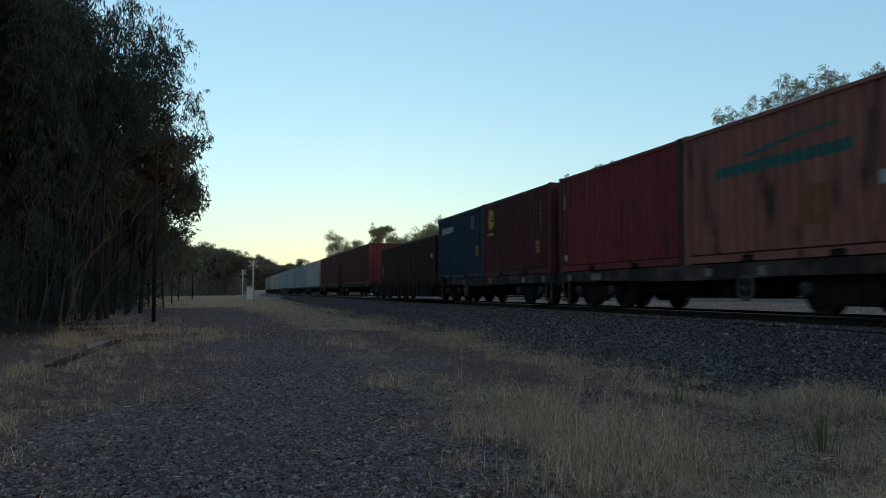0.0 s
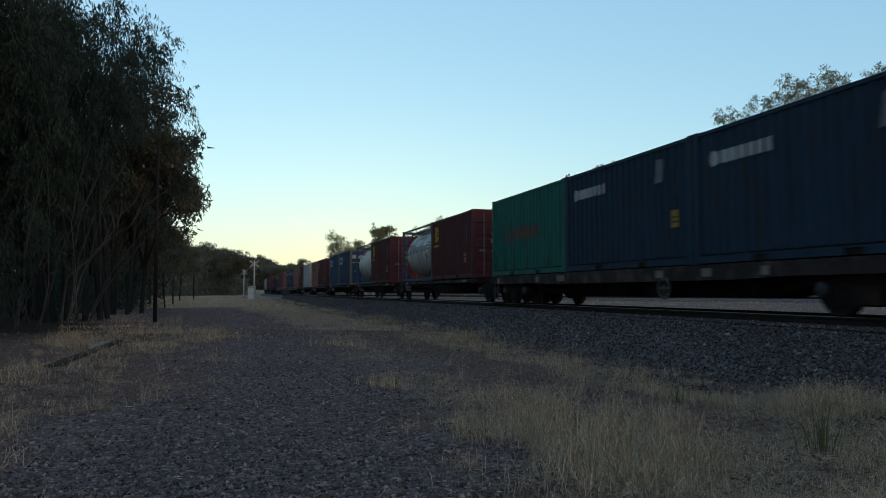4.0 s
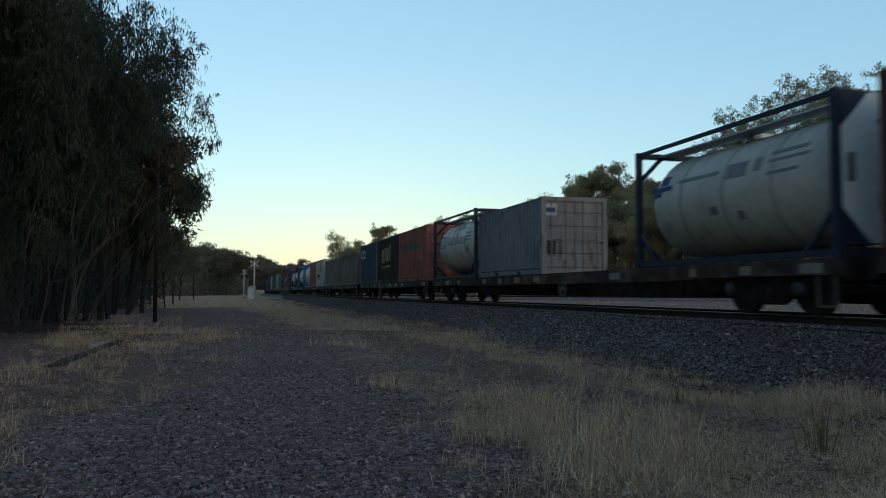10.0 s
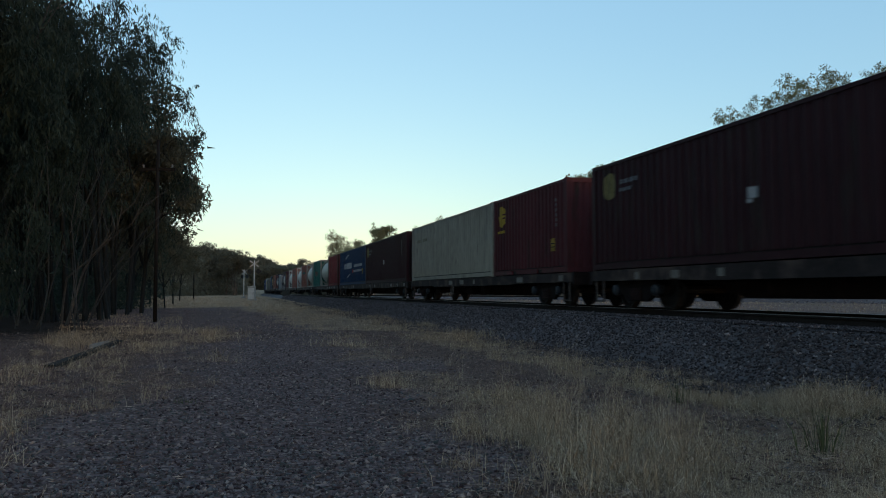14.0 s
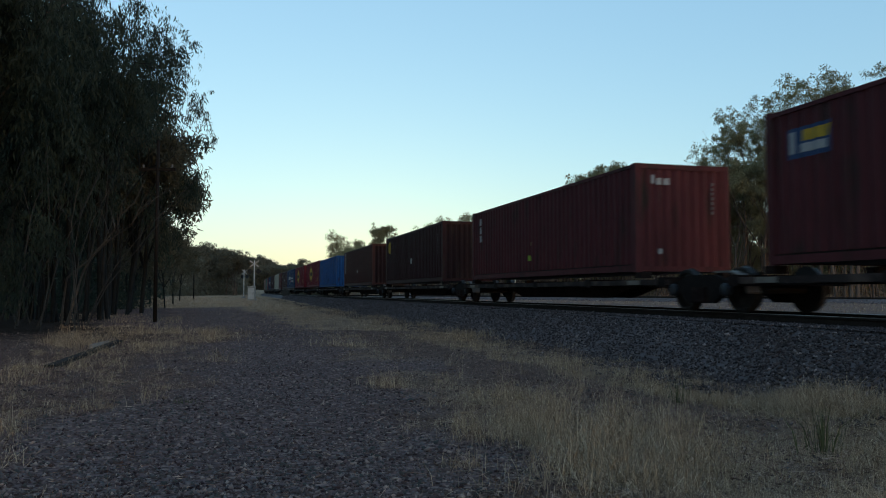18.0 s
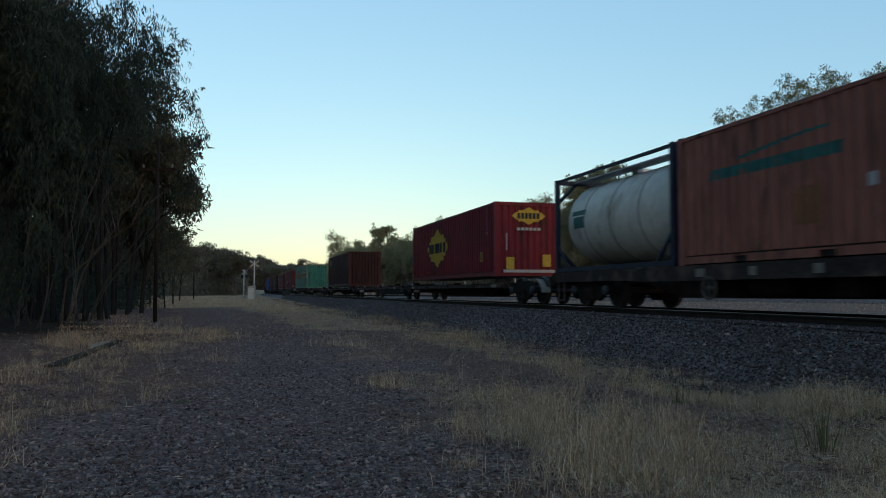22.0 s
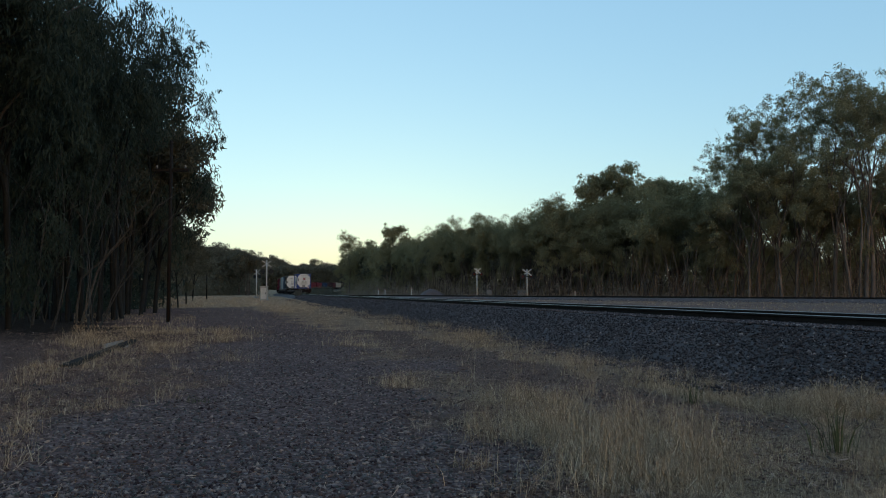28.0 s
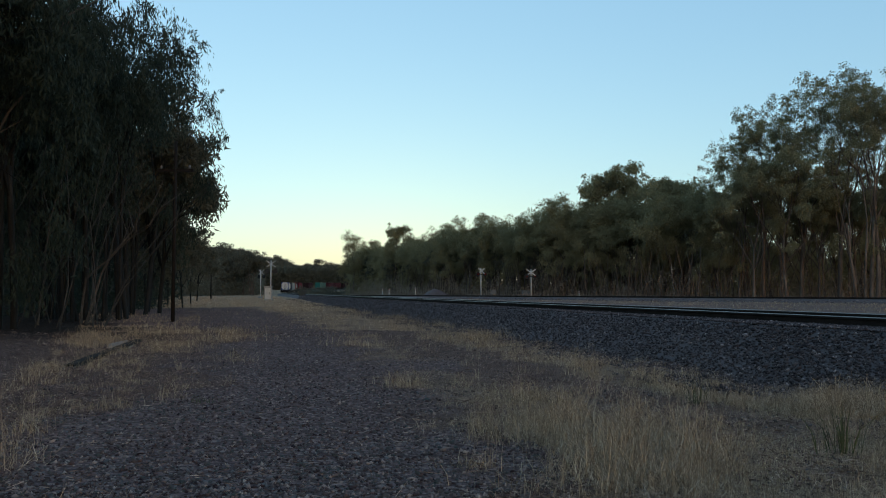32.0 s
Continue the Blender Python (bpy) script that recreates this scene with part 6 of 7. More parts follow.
# ---- what the train carries, from its head to its tail ----
T20, T40 = 6.058, 12.192
FLATL = "dark rusty steel container flat wagon with white reflectors"
PACKL = "dark rusty articulated spine wagon platform with a shared bogie"


GOLD = material("dull gold lettering", (0.27, 0.205, 0.095), 0.6, 0, 4, 0.25, 14)
PALEY = material("faded yellow marking", (0.17, 0.135, 0.055), 0.6, 0, 4, 0.25, 14)
OCHRE = material("dull ochre marking", (0.25, 0.165, 0.035), 0.6, 0, 4, 0.25, 14)


def disc_mark(a=0.45, z=1.62):
    return [("disc", a, z, 0.66, 0.72, YELL), ("bar", a + 0.36, z + 0.40, 0.26, 0.05, MATS["maroon paint"]), ("bar", a + 0.36, z + 0.28, 0.24, 0.05, MATS["maroon paint"]), ("bar", a + 0.12, z + 0.36, 0.08, 0.2, MATS["maroon paint"])] + word(a - 0.02, z - 0.2, 0.66, 0.09, 5, YELL)


def plate(a, z=0.62):
    return [("bar", a, z, 0.28, 0.36, OCHRE), ("bar", a + 0.03, z + 0.2, 0.22, 0.03, MBLACK), ("bar", a + 0.03, z + 0.1, 0.22, 0.03, MBLACK)]


def codes(a, z0=0.9, n=5, mat=MWHITE):
    """A column of code lines near the trailing end."""
    return [("bar", a, z0 + 0.14 * i, 0.05, 0.09, mat) for i in range(n + 2)]


def sea_mark():
    return [("bar", 0.28, 1.66, 1.6, 0.54, MWHITE)] + word(0.44, 1.8, 1.25, 0.26, 6, MBLUE, 0.3, 0.03)


def wolf_marks():
    return [("bar", 1.0, 1.58, 3.4, 0.20, MTEAL, "near", 0.1), ("swoosh", 1.9, 1.86, 2.3, 0.22, MTEAL), ("bar", 3.4, 0.55, 0.6, 0.62, MORANGE), ("bar", 4.9, 1.0, 0.2, 0.2, MWHITE)]


def maroon20(u, rear="door", gap="maroon"):
    return container(u, T20, gap, "weathered maroon shipping container with a yellow round emblem", rear,
                     disc_mark() + plate(4.9) + codes(5.35, 1.3, 4, MGREY) + ([("bar", 1.35, 2.1, 0.62, 0.09, MGREY, "end"), ("bar", 1.35, 1.92, 0.5, 0.07, MGREY, "end"), ("bar", 0.75, 1.62, 0.2, 0.12, OCHRE, "end"), ("bar", 0.72, 1.3, 0.24, 0.16, OCHRE, "end"), ("bar", 1.45, 1.5, 0.24, 0.16, MGREY, "end"), ("bar", 1.45, 1.22, 0.24, 0.14, MGREY, "end"), ("bar", 1.85, 1.3, 0.22, 0.2, MGREY, "end")] if rear == "door" else []))


def orange20(u, rear="ribs"):
    return container(u, T20, "orange", "faded orange shipping container with a teal stripe mark", rear, wolf_marks() + ([("bar", 5.74, 1.15, 0.1, 0.75, OCHRE)] if rear == "corr" else []))


def sea20(u, rear="door"):
    return container(u, T20, "blue", "scuffed blue shipping container with a white name panel", rear,
                     sea_mark() + ([("bar", 0.15, 1.95, 0.85, 0.26, MWHITE, "end"), ("bar", 0.05, 1.62, 2.25, 0.07, YELL, "end"), ("bar", 1.35, 1.0, 0.75, 0.5, MWHITE, "end")] if rear == "door" else []), post="khaki")


def maroon40(u, marks=None, rear="corr", colour="dark_maroon", label="long dark maroon shipping container with a small yellow emblem"):
    mk = [("disc", 0.55, 1.68, 0.66, 0.66, PALEY), ("bar", 0.82, 1.84, 0.1, 0.3, MATS["dark_maroon paint"])] + word(1.45, 2.0, 0.8, 0.1, 6, MGREY) + word(1.45, 1.82, 0.6, 0.08, 5, MGREY) + \
         [("bar", 6.15, 1.12, 0.26, 0.2, MWHITE), ("bar", 6.1, 1.04, 0.16, 0.07, MWHITE)] + codes(11.2, 1.4, 4, MGREY) if marks is None else marks
    return container(u, T40, colour, label, rear, mk)


def cma40(u):
    mk = [("swoosh", 3.1, 1.95, 1.5, 0.32, MWHITE), ("swoosh", 4.0, 0.5, 1.5, 0.30, MWHITE)] + word(2.6, 1.2, 3.7, 0.42, 6, MWHITE, 0.16) + word(7.3, 1.25, 3.6, 0.18, 13, MWHITE) + word(7.3, 0.88, 3.6, 0.16, 12, MWHITE) + \
         [("disc", 7.0, 0.85, 0.24, 0.24, MRED)] + plate(11.2, 0.7)
    return container(u, T40, "navy", "long navy blue shipping container with white lettering bars and swooshes", "corr", mk)


def lin40(u):
    mk = [("burst", 2.7, 0.42, 3.6, 1.9, MBLACK), ("burst", 2.8, 0.50, 3.4, 1.74, YELL)] + word(3.15, 1.16, 2.75, 0.42, 6, MBLACK) + plate(10.6, 0.55) + codes(11.4, 1.5, 5) + \
         [("burst", 0.62, 1.8, 1.25, 0.62, YELL, "end")] + word(0.82, 2.01, 0.85, 0.2, 6, MBLACK, side="end") + [("bar", 0.4, 0.9, 0.04, 0.6, MWHITE, "end"), ("bar", 0.4, 0.25, 0.3, 0.42, YELL, "end"), ("bar", 1.75, 0.35, 0.3, 0.42, YELL, "end"), ("bar", 0.3, 0.14, 1.9, 0.1, MWHITE, "end")] + \
         word(0.8, 1.6, 0.9, 0.1, 6, MWHITE, side="end")
    return container(u, T40, "bright_red", "long bright red container with a yellow starburst emblem", "corr", mk)


def kent20(u, old):
    if old:
        mk = [("bar", 1.4 + 0.7 * i, 1.22 if i else 1.16, 0.42, 0.78 if i < 3 else 0.9, GOLD, "near", 0.06) for i in range(4)] + [("bar", 1.3, 1.1, 3.0, 0.025, MATS["rust_brown paint"])] + word(1.4, 0.86, 2.7, 0.11, 11, GOLD, 0.4)
        label = "black shipping container with yellow lettering bars"
    else:
        mk = [("bird", 0.42, 0.86, 0.98, 1.15, YELL)] + word(1.5, 1.26, 2.8, 0.66, 4, LWHITE, 0.14) + word(1.5, 1.02, 2.8, 0.09, 14, OCHRE, 0.3) + word(0.5, 0.42, 1.9, 0.14, 9, MWHITE)
        label = "black shipping container with a yellow bird emblem and white lettering bars"
    return container(u, T20, "black", label, "corr", mk + codes(5.5, 0.6, 6, MGREY) + ([] if old else plate(4.85, 0.35)))


def toll20(u):
    return container(u, T20, "green", "green shipping container with faded orange lettering bars", "corr", word(1.2, 1.1, 2.5, 0.42, 4, FADED, 0.25, 0.1) + [("bar", 3.75, 1.12, 0.4, 0.36, FADED)], depth=0.03)


def pale40(u, colour, L=T40):
    return container(u, L, colour, "long pale shipping container", "corr", codes(11.0, 1.4, 4, MGREY))


for u, c in ((190.3, "cream"), (175.9, "tan"), (161.5, "cream"), (147.1, "cream"), (133.2, "light_grey"), (118.8, "light_grey"), (104.4, "light_grey"), (90.0, "white")):
    pale40(u, c)
pack_wagon([u - T40 / 2 for u in (190.3, 175.9, 161.5, 147.1, 132.7)], 14.4, 12.6, PACKL, "leading spine wagon")
pack_wagon([u - T40 / 2 for u in (118.3, 104.2, 90.0, 75.9, 61.5)], 14.2, 12.6, PACKL, "second spine wagon")
maroon40(75.9, codes(9.6, 1.2, 6), label="long maroon shipping container with a column of white codes", colour="maroon")
maroon40(61.6, [("bar", 0.5, 1.5, 0.1, 0.6, MWHITE)] + codes(11.0, 0.6, 3, YELL), "corr", "maroon", "long plain maroon shipping container")


def well_wagon(u0, label):
    L = 16.0
    wg = tagged(new("well_wagon"), label, "rail wagon", "well wagons")
    for s in (1, -1):
        part("side_sill", Shape().prism([(-8.0, 1.0), (-8.0, 0.72), (-6.6, 0.7), (-5.9, 0.2), (5.9, 0.2), (6.6, 0.7), (8.0, 0.72), (8.0, 1.0), (6.9, 1.0), (6.3, 0.85), (-6.3, 0.85), (-6.9, 1.0)], "y", -0.05, 0.05), STEEL, wg, at=(0, s * 1.33, 0))
        for k in range(14):
            part("rib", lambda: Shape().box(-0.05, 0.05, 0.05, 0.1, 0.22, 0.83), STEEL, wg, at=(-5.6 + k * 0.86, s * 1.33 if s > 0 else -1.48, 0), key="wrib")
    part("well_floor", Shape().box(-6.1, 6.1, -1.28, 1.28, 0.2, 0.3), STEEL, wg)
    for e in (1, -1):
        part("end_deck", Shape().box(e * 6.4 - 0.0 if e > 0 else -8.0, 8.0 if e > 0 else -6.4, -1.2, 1.2, 0.82, 0.92), STEEL, wg)
        bogie(wg, e * 7.0)
        coupler(wg, e * 8.0, e)
    roll(wg, u0 - T40 / 2, 0)


well_wagon(45.3, "dark maroon well wagon with ribbed sides")
container(45.3, T40, "dark_maroon", "long dark maroon container sunk in a well wagon", "corr", codes(0.4, 0.9, 4) + [("bar", 11.5, 1.6, 0.3, 0.2, MWHITE)], z=0.304)


def cronos20(u):
    return container(u, T20, "dark_blue", "dark blue shipping container with small white lettering bars", "corr", [("disc", 0.5, 1.85, 0.3, 0.3, MWHITE)] + word(0.9, 1.88, 1.5, 0.24, 6, MWHITE) + [("bar", 4.6, 1.8, 0.3, 0.5, MGREY, "near", 0.1)] + plate(5.3, 0.8) + codes(5.5, 1.5, 4))


cronos20(32.49)
maroon20(26.38)
flat_wagon(32.6, 20.2, FLATL, seed=1)
container(19.72, T20, "red", "weathered red shipping container with a tan end post", "ribs", [("bar", 0.3, 1.7, 0.1, 0.4, MWHITE), ("bar", 0.3, 0.3, 0.16, 0.16, MWHITE)], post="rust_brown")
orange20(13.6, "ribs")
flat_wagon(19.8, 7.4, FLATL, seed=2)
cronos20(6.33)
cronos20(0.24)
orange20(-5.85, "corr")
flat_wagon(6.5, -12.0, FLATL, seed=3)
maroon20(-13.8, "corr")
container(-19.8, T20, "white", "white insulated shipping container with steel doors", "door", [("triangle", 2.2, 1.25, 0.36, 0.5, MBLACK), ("triangle", 2.3, 1.25, 0.2, 0.3, YELL)], depth=0.012)
orange20(-28.95, "corr")
maroon20(-34.95, "door")
sea20(-44.05, "corr")
sea20(-50.1, "door")
tank(-58.9, FDULL, TANKW, "white tank container in a blue frame with a red name mark", marks=[("bar", 0.7, 1.95, 1.3, 0.2, MRED), ("bar", 0.8, 1.78, 0.9, 0.06, MRED)])
maroon20(-64.95, "door")


def newport_marks(mat):
    return [("bar", 0.75, 1.32, 0.85, 0.5, mat), ("bar", 0.83, 1.38, 0.69, 0.38, TANKW), ("bar", 1.0, 1.45, 0.1, 0.24, mat), ("bar", 1.25, 1.45, 0.1, 0.24, mat)] + \
        [("bar", 1.85 + 0.38 * i + 0.17 * j, 1.38, 0.075, (0.40 if i in (0, 3) else 0.29), mat) for i in range(7) for j in (0, 1)] + \
        [("bar", 2.3 + 0.3 * i, 1.98 + 0.05 * (i % 2), 0.16, 0.14, mat) for i in range(5)] + [("bar", 4.4, 1.75 - 0.14 * i, 0.7, 0.06, mat) for i in range(3)] + [("bar", 4.6, 1.05, 0.26, 0.22, mat)]


tank(-74.1, FDULL, TANKW, "white tank container in a blue frame with grey lettering bars", marks=newport_marks(MGREY))
maroon20(-80.15, "door")
pack_wagon([-19.9, -35.0, -50.1, -65.05, -80.2], 15.05, 12.5, PACKL, "third spine wagon")
toll20(-88.5)
cronos20(-94.6)
cronos20(-100.7)
flat_wagon(-88.4, -106.9, FLATL, seed=4)
container(-107.9, T20, "red", "bright red shipping container with a yellow end post", "corr", [], post="red")
maroon20(-114.0)
container(-120.1, T20, "light_grey", "pale grey shipping container with small dark marks", "corr", [("bar", 0.6, 1.3, 0.14, 0.4, MBLACK), ("bar", 4.4, 1.5, 0.16, 0.4, MBLACK)], depth=0.012)
maroon20(-126.2, "door")
flat_wagon(-107.8, -132.2, FLATL, seed=5)
toll20(-133.4)
container(-139.6, T20, "grey", "grey shipping container with a small yellow and black emblem", "corr", [("disc", 2.3, 1.45, 0.66, 0.6, MWHITE), ("triangle", 2.4, 1.5, 0.46, 0.4, MBLACK), ("triangle", 2.5, 1.7, 0.26, 0.26, YELL)], depth=0.012)
toll20(-145.8)
flat_wagon(-133.3, -151.9, FLATL, seed=6)
maroon20(-153.05, "corr", "dark_maroon")
container(-159.35, T20, "brown", "brown shipping container with a white round emblem and white lettering bars", "corr",
          [("disc", 0.95, 0.92, 1.2, 0.95, MWHITE), ("disc", 1.08, 1.02, 0.94, 0.75, MATS["brown paint"]), ("bar", 1.0, 1.44, 0.6, 0.12, MWHITE), ("bar", 1.25, 1.12, 0.2, 0.34, MWHITE), ("bar", 1.6, 1.1, 0.4, 0.14, MWHITE), ("bar", 1.65, 1.32, 0.3, 0.16, MWHITE)] + word(2.25, 1.1, 3.0, 0.42, 7, MWHITE, 0.35))
maroon20(-165.45, "corr")
flat_wagon(-152.9, -171.6, FLATL, seed=7)
tank(-172.95, FTEAL, TANKW, "white tank container in a bright blue frame")
kent20(-179.1, False)
tank(-185.2, FTEAL, TANKW, "white tank container in a bright blue frame with small dark labels", "beam", marks=[("bar", 4.2, 1.7, 0.3, 0.25, MGREY), ("bar", 3.4, 1.0, 0.3, 0.25, MGREY)])
flat_wagon(-172.8, -191.4, FLATL, seed=8)
tank(-192.65, FTEAL, TANKW, "white tank container in a blue frame with dark hazard labels", marks=[("bar", 2.2, 1.45, 0.3, 0.32, MBLACK), ("bar", 2.9, 1.6, 0.32, 0.34, MBLACK), ("bar", 2.9, 1.15, 0.32, 0.32, MBLACK), ("bar", 3.5, 1.45, 0.3, 0.3, MBLACK), ("bar", 2.1, 1.1, 0.3, 0.2, MBLACK)])
orange20(-198.85, "corr")
container(-204.95, T20, "white", "white shipping container with yellow and dark lettering bars", "corr", word(0.8, 1.35, 3.1, 0.46, 6, YELL, 0.18, 0.06) + [("bar", 3.7, 1.5, 0.7, 0.6, MTEAL, "near", 0.1)] + word(1.0, 0.95, 2.8, 0.2, 9, MBLACK) + word(1.1, 0.75, 2.5, 0.06, 14, MBLACK) + plate(4.9, 0.6), depth=0.02)
flat_wagon(-192.5, -211.1, FLATL, seed=9)
container(-212.45, 9.12, "khaki", "grey-brown deep-ribbed bulk container", "ribs", [], h=2.27, ribs=0.36, depth=0.07)
container(-221.7, 9.12, "khaki", "grey-brown deep-ribbed bulk container", "ribs", [], h=2.27, ribs=0.36, depth=0.07)
flat_wagon(-212.3, -231.0, FLATL, seed=10)
sea20(-232.4, "corr")
kent20(-238.6, True)
orange20(-244.8, "ribs")
flat_wagon(-232.3, -251.0, FLATL, seed=11)
tank(-252.1, FDARK, TANKW, "white tank container in a dark frame with grey lettering bars", marks=newport_marks(MGREY))
container(-258.15, T20, "grey", "grey insulated shipping container with pale doors", "door", [("bar", 0.25, 1.75, 0.4, 0.36, MWHITE, "end"), ("bar", 0.3, 1.85, 0.3, 0.14, MBLUE, "end"), ("bar", 0.3, 0.6, 0.3, 0.4, MBLACK, "end")], h=2.32, w=1.07, depth=0.008)
tank(-270.05, FDARK, TANKG, "pale grey tank container in a dark blue frame", marks=[("bar", 0.5, 1.62, 0.75, 0.1, MBLUE), ("bar", 0.75, 1.74, 0.3, 0.2, MBLUE), ("bar", 0.6, 1.5, 0.3, 0.1, MBLUE), ("bar", 1.45, 1.72, 1.4, 0.07, MGREY), ("bar", 3.1, 1.58, 0.6, 0.28, MGREY), ("bar", 3.9, 1.62, 0.2, 0.24, MGREY), ("bar", 4.3, 1.86, 0.9, 0.06, MGREY), ("bar", 4.3, 1.72, 1.0, 0.05, MGREY), ("bar", 4.3, 1.5, 0.8, 0.05, MGREY), ("bar", 2.6, 0.95, 0.24, 0.16, MGREY), ("bar", 3.4, 0.8, 0.2, 0.16, MGREY)], octagon=True)
flat_wagon(-252.0, -276.2, FLATL, seed=12)
maroon20(-276.95, "ribs", "maroon")
tank(-283.1, FWHITE, TANKW, "white tank container in an open white frame", "beam", marks=[("bar", 4.2, 2.0, 0.3, 0.1, MBLACK)])
orange20(-289.25, "corr")
flat_wagon(-276.8, -295.4, FLATL, seed=13)
tank(-296.9, FWHITE, TANKW, "white tank container in an open white frame", "beam")
orange20(-303.15, "corr")
tank(-309.45, FCREAM, TANKG, "pale grey tank container in an open cream frame", "beam")
flat_wagon(-296.8, -315.6, FLATL, seed=14)
toll20(-316.65)
tank(-322.9, FCREAM, TANKG, "pale grey tank container in an open cream frame", "beam", marks=[("bar", 4.3, 1.7, 0.35, 0.25, MWHITE)])
container(-329.15, T20, "red", "red shipping container with yellow fork pockets", "ribs", [("bar", 0.25, 1.75, 0.09, 0.45, MWHITE), ("bar", 1.5, 0.04, 0.16, 0.1, YELL), ("bar", 2.2, 0.04, 0.16, 0.1, YELL)], post="rust_brown")
flat_wagon(-316.5, -335.3, FLATL, seed=15)
cma40(-336.5)
maroon40(-348.65)
flat_wagon(-336.3, -361.0, FLATL, seed=16)
container(-362.15, T40, "cream", "long cream shipping container with faint rust stains", "corr", word(1.0, 1.8, 2.0, 0.14, 9, MATS["tan paint"]))
maroon20(-374.5, "corr")
flat_wagon(-362.0, -380.8, FLATL, seed=17)
maroon40(-382.1)
cma40(-394.4)
flat_wagon(-382.0, -406.8, FLATL, seed=18)
lin40(-408.3)
lin40(-423.6)
pack_wagon([-414.4, -429.7], 15.3, 12.6, PACKL, "short spine wagon", z=0.83)
LOW = 0.83


def plain40(u, colour, label, marks, h=2.591):
    return container(u, T40, colour, label, "corr", marks, h=h, z=LOW)


plain40(-436.4, "bright_blue", "long bright blue shipping container", codes(11.3, 1.0, 6) + codes(11.6, 1.0, 6))
plain40(-453.1, "rust_brown", "long rust-brown shipping container with a column of white letter bars", [("bar", 0.62, 0.95 + 0.26 * i, 0.2, 0.2, MWHITE) for i in range(6)] + [("bar", 6.0, 0.9, 0.3, 0.2, MWHITE)])
container(-469.75, T40, "dark_maroon", "long dark maroon shipping container with a small yellow emblem", "corr", [("disc", 0.55, 1.68, 0.68, 0.68, YELL), ("bar", 0.84, 1.84, 0.1, 0.26, OCHRE), ("bar", 6.1, 1.02, 0.26, 0.2, MWHITE), ("bar", 6.17, 0.95, 0.14, 0.1, MWHITE)] + codes(11.3, 1.2, 5, MGREY), z=LOW)
plain40(-486.2, "maroon", "long maroon container with white letter bars and small stickers", [("bar", 0.75, 1.35 + 0.3 * i, 0.26, 0.24, MWHITE) for i in range(3)] + [("bar", 5.6, 0.5, 0.16, 0.16, MGREEN), ("bar", 5.75, 0.95, 0.14, 0.12, PALEY), ("bar", 0.4, 2.02, 0.08, 0.2, MWHITE, "end"), ("bar", 0.53, 2.0, 0.13, 0.15, MWHITE, "end"), ("bar", 0.71, 2.0, 0.15, 0.15, MWHITE, "end"), ("bar", 0.55, 0.42, 0.1, 0.12, MWHITE, "end")] + [("bar", 1.95, 1.35 + 0.11 * i, 0.05, 0.07, MGREY, "end") for i in range(7)], h=2.48)
plain40(-502.85, "maroon", "long maroon container with a blue and yellow name panel", [("bar", 0.5, 1.72, 1.0, 0.5, MBLUE), ("bar", 0.85, 1.98, 0.6, 0.18, YELL, "near", 0.05), ("bar", 0.55, 1.8, 0.16, 0.36, MWHITE), ("bar", 0.8, 1.8, 0.6, 0.14, MWHITE), ("bar", 4.9, 0.82, 0.44, 0.2, MWHITE), ("bar", 5.7, 0.8, 0.3, 0.28, MGREEN), ("bar", 5.7, 0.5, 0.2, 0.1, MWHITE),
        ("bar", 0.25, 0.3, 0.16, 0.14, MGREEN, "end"), ("bar", 1.1, 2.0, 0.14, 0.1, YELL, "end")] + codes(11.3, 1.2, 5, MGREY))
pack_wagon([-442.5, -459.15, -475.8, -492.3, -508.95], 16.62, 14.6, PACKL, "fourth spine wagon", z=LOW)
container(-522.6, 14.63, "sea_green", "long sea-green container with an orange and white stripe", "corr",
          [("bar", 7.5, 1.36, 6.8, 0.4, MORANGE, "near", 0.15), ("bar", 7.5, 1.77, 6.8, 0.035, MWHITE), ("bar", 7.5, 1.31, 6.8, 0.035, MWHITE), ("bar", 1.2, 1.76, 2.3, 0.12, MORANGE), ("bar", 1.1, 1.6, 2.0, 0.1, MORANGE), ("bar", 1.1, 1.46, 1.2, 0.08, MORANGE), ("bar", 2.2, 1.08, 0.5, 0.46, MORANGE, "near", 0.2), ("bar", 3.0, 1.08, 1.05, 0.8, MORANGE, "near", 0.3), ("bar", 4.4, 1.1, 0.85, 0.95, MORANGE, "near", 0.35), ("bar", 5.6, 1.12, 0.85, 1.0, MORANGE, "near", 0.35), ("bar", 6.3, 1.12, 0.9, 0.22, MORANGE), ("bar", 5.0, 0.3, 0.5, 0.5, MTEAL)], h=2.70, z=LOW, end="teal")
plain40(-557.25, "dark_maroon", "long dark maroon shipping container with a pale yellow emblem", [("disc", 0.7, 1.72, 0.74, 0.68, PALEY), ("bar", 1.0, 1.88, 0.12, 0.34, MATS["tan paint"])] + word(1.6, 2.05, 0.7, 0.1, 6, MGREY) + word(1.6, 1.85, 0.7, 0.1, 6, MGREY) + codes(11.3, 1.2, 5, MGREY))
lin40(-590.45)
pack_wagon([-529.95, -546.65, -563.35, -579.95, -596.55], 16.65, 14.6, PACKL, "fifth spine wagon", z=LOW)
tank(-607.8, FDARK, TANKW, "white tank container in a dark frame with a teal emblem", marks=[("bar", 0.9, 1.5, 0.8, 0.12, MTEAL), ("bar", 1.0, 1.15, 0.6, 0.3, MTEAL)])
orange20(-614.05, "corr")
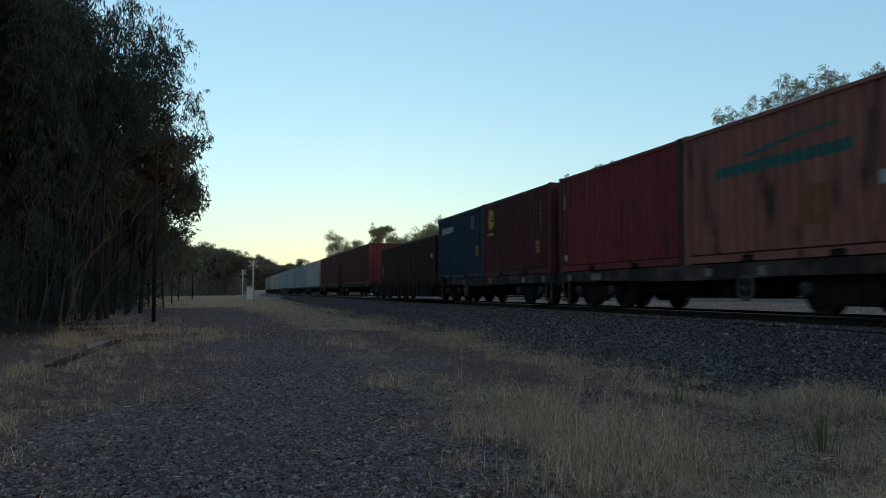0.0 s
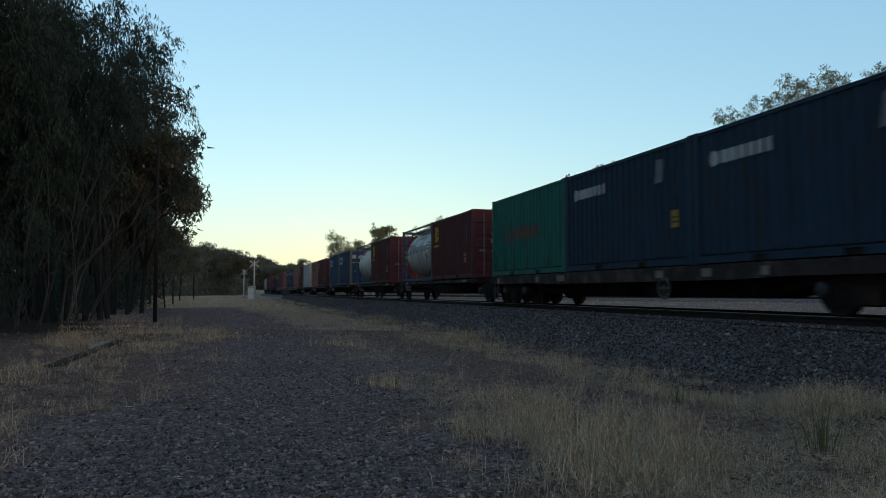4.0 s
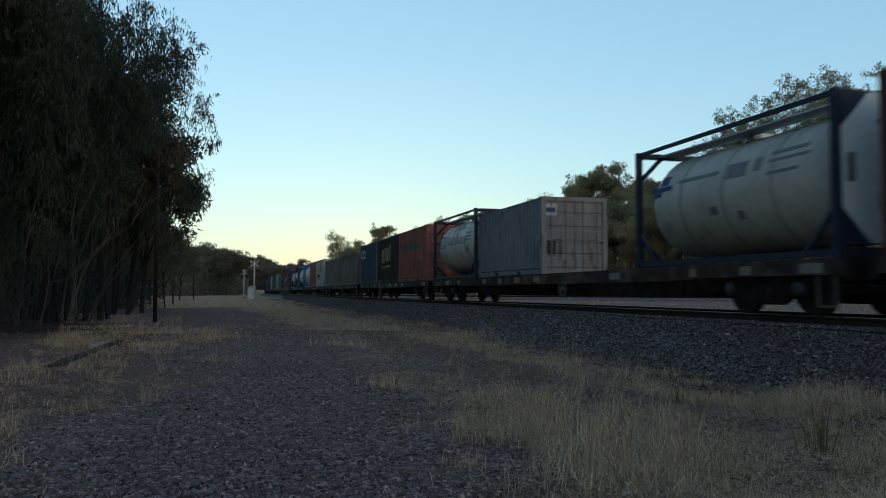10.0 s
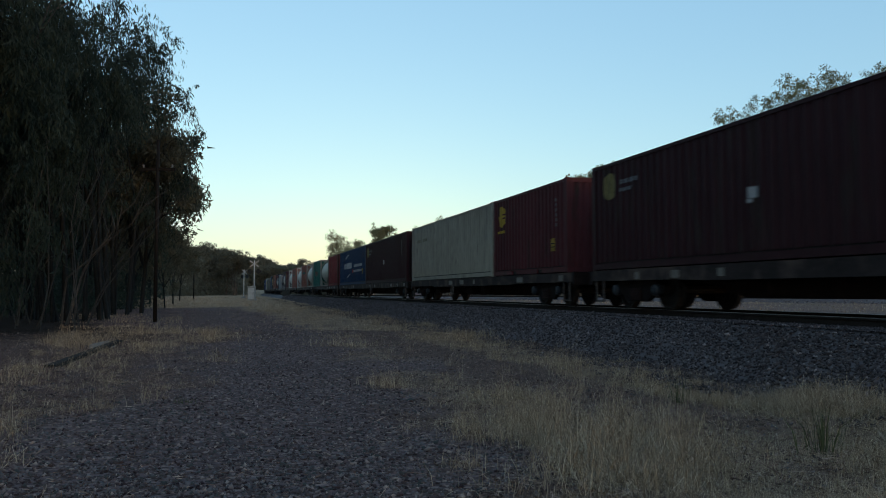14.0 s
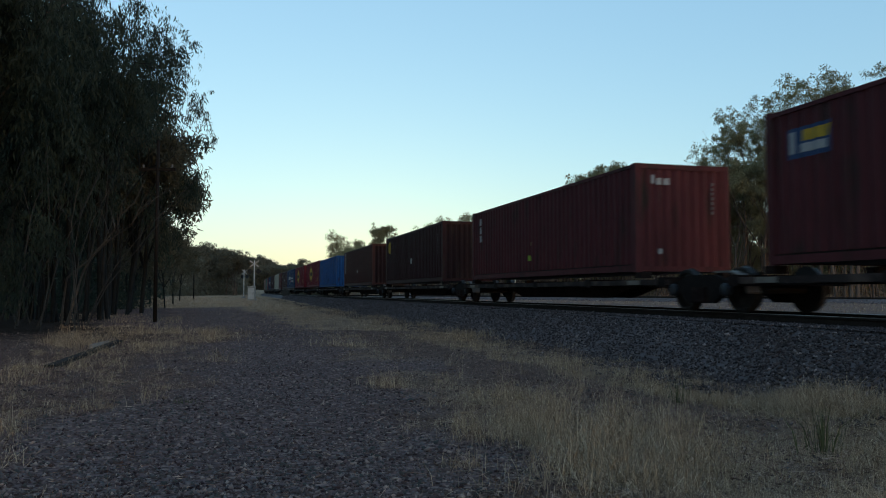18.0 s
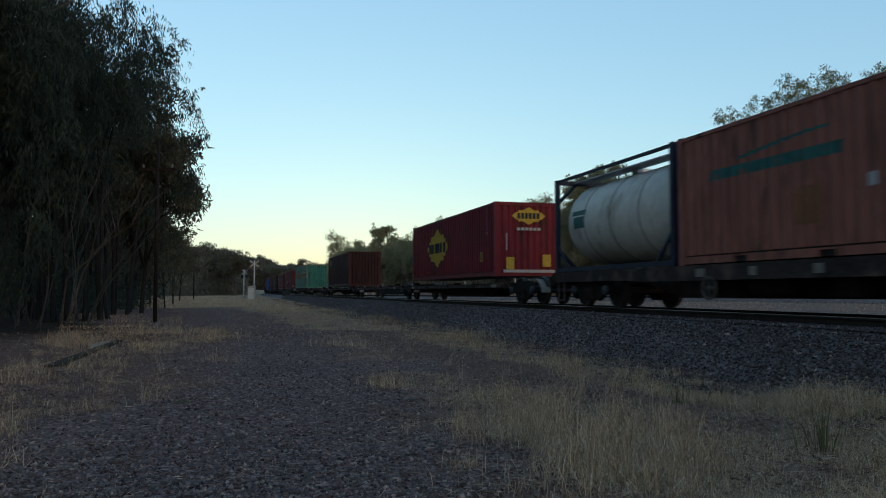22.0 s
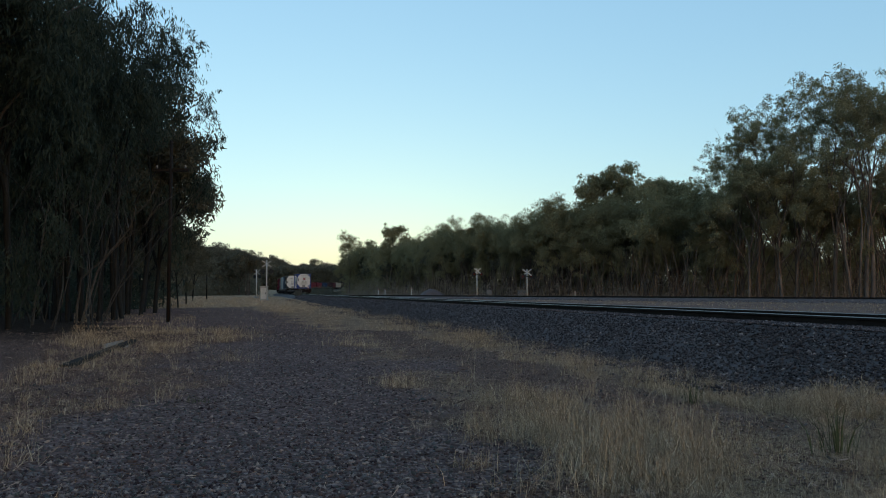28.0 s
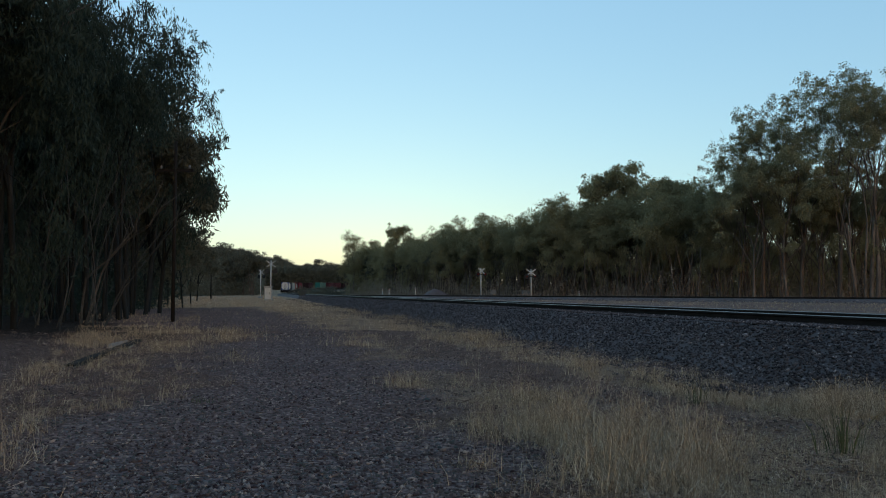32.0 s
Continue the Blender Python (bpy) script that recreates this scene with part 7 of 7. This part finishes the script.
container(-620.4, T20, "light_grey", "pale grey-green shipping container with small blue marks", "corr", [("bar", 0.5, 1.2 + 0.3 * i, 0.16, 0.2, MBLUE) for i in range(4)] + [("bar", 4.0, 1.0 + 0.28 * i, 0.2, 0.2, MBLUE) for i in range(5)], depth=0.01)
flat_wagon(-607.7, -626.6, FLATL, seed=19)
container(-627.6, T20, "white", "white shipping container with a red name patch", "corr", [("hexagon", 0.35, 1.6, 0.9, 0.6, MRED), ("bar", 0.45, 1.82, 0.7, 0.2, MWHITE), ("bar", 4.2, 0.7, 0.3, 0.36, MATS["tan paint"])], depth=0.012)
sea20(-633.75, "corr")
tank(-640.1, FGREY, TANKW, "white tank container in a grey-green frame with an octagonal end", marks=newport_marks(MGREY), octagon="framed")
flat_wagon(-627.5, -646.3, FLATL, seed=20)
DRED = material("dull red paint", (0.24, 0.03, 0.035), 0.6, 0, 4, 0.2, 20)
lt = tank(-666.2, FBLUE, TANKG, "pale tank container in a blue frame with white octagonal end", marks=[("bar", 0.8, 0.75, 0.4, 0.42, MGREY), ("bar", 1.4, 0.72, 1.2, 0.36, MBLACK)], octagon=True, h=2.36, w=1.1)
plate_ = part("red_name_plate", Shape().box(-3.068, -3.059, -0.26, 0.12, 1.38, 1.65), DRED, lt, "dull red name plate on the white end")
part("lettering_bar", Shape().box(-3.072, -3.067, -0.24, 0.08, 1.47, 1.53), LWHITE, plate_)
part("marking", Shape().box(-3.065, -3.059, -0.26, 0.1, 1.31, 1.345), MBLACK, lt)
marker = part("tail_marker", Shape().box(-3.12, -3.03, -0.8, -0.58, 0.16, 0.32), LWHITE, lt, "white and red tail marker")
part("red_band", Shape().box(-3.124, -3.03, -0.805, -0.575, 0.02, 0.158), DRED, marker)
flat_wagon(-648.2, -672.35, FLATL, seed=21, drop=0.2, pads=(-6.15, -11.75))


# lean of the near trees towards the line, in degrees
GUSTS = [(0, 1.0), (0.5, 2.6), (1, -0.2), (1.5, -0.7), (2, -3.0), (2.5, -4.6), (3, -4.0), (3.5, -4.0), (4.5, -3.6), (5.5, -3.0), (6, -2.0), (6.5, -1.9), (7, -1.6), (7.5, 0.5), (8, 2.4), (8.5, 1.8), (9, 3.4), (9.5, 4.3), (10, 4.8),
         (11, 5.0), (12, 2.6), (13, -4.0), (14, -4.0), (15.5, -2.4), (17, -0.5), (18, 2.4), (19, 4.6), (20, 4.8), (21, 3.0), (22, -1.5), (23, -2.0), (24, -5.0), (25, -3.2), (25.5, -4.0), (26.5, -2.0), (27.5, -0.5), (28, 0.3),
         (28.5, 0.5), (29, 1.0), (29.5, 2.2), (30, 2.4), (30.5, 1.2), (31, 3.2), (31.5, 0.3), (32, -0.5)]


def motions():
    """The train runs away from the camera at a steady speed, each wagon and each load along the curve of the track."""
    for thing, u, z in ROLLING:
        rows = []
        for t, j in SLIP:
            p, a = on_line(u + SPEED * t + j, 0, RAIL + z)
            rows.append((t, Matrix.Translation(p) @ Matrix.Rotation(a, 4, "Z")))
        walk(thing, rows)
    # the tall trees beside the road lean back and forth in the gusts
    for k, (tree, m) in enumerate(SWAYING):
        share = 1.0 if k in (0, 3, 6, 7) else 0.6
        walk(tree, [(t, Matrix.Translation(m.translation) @ Matrix.Rotation(radians(a * share), 4, "Y") @ m.to_3x3().to_4x4()) for t, a in GUSTS])


motions()
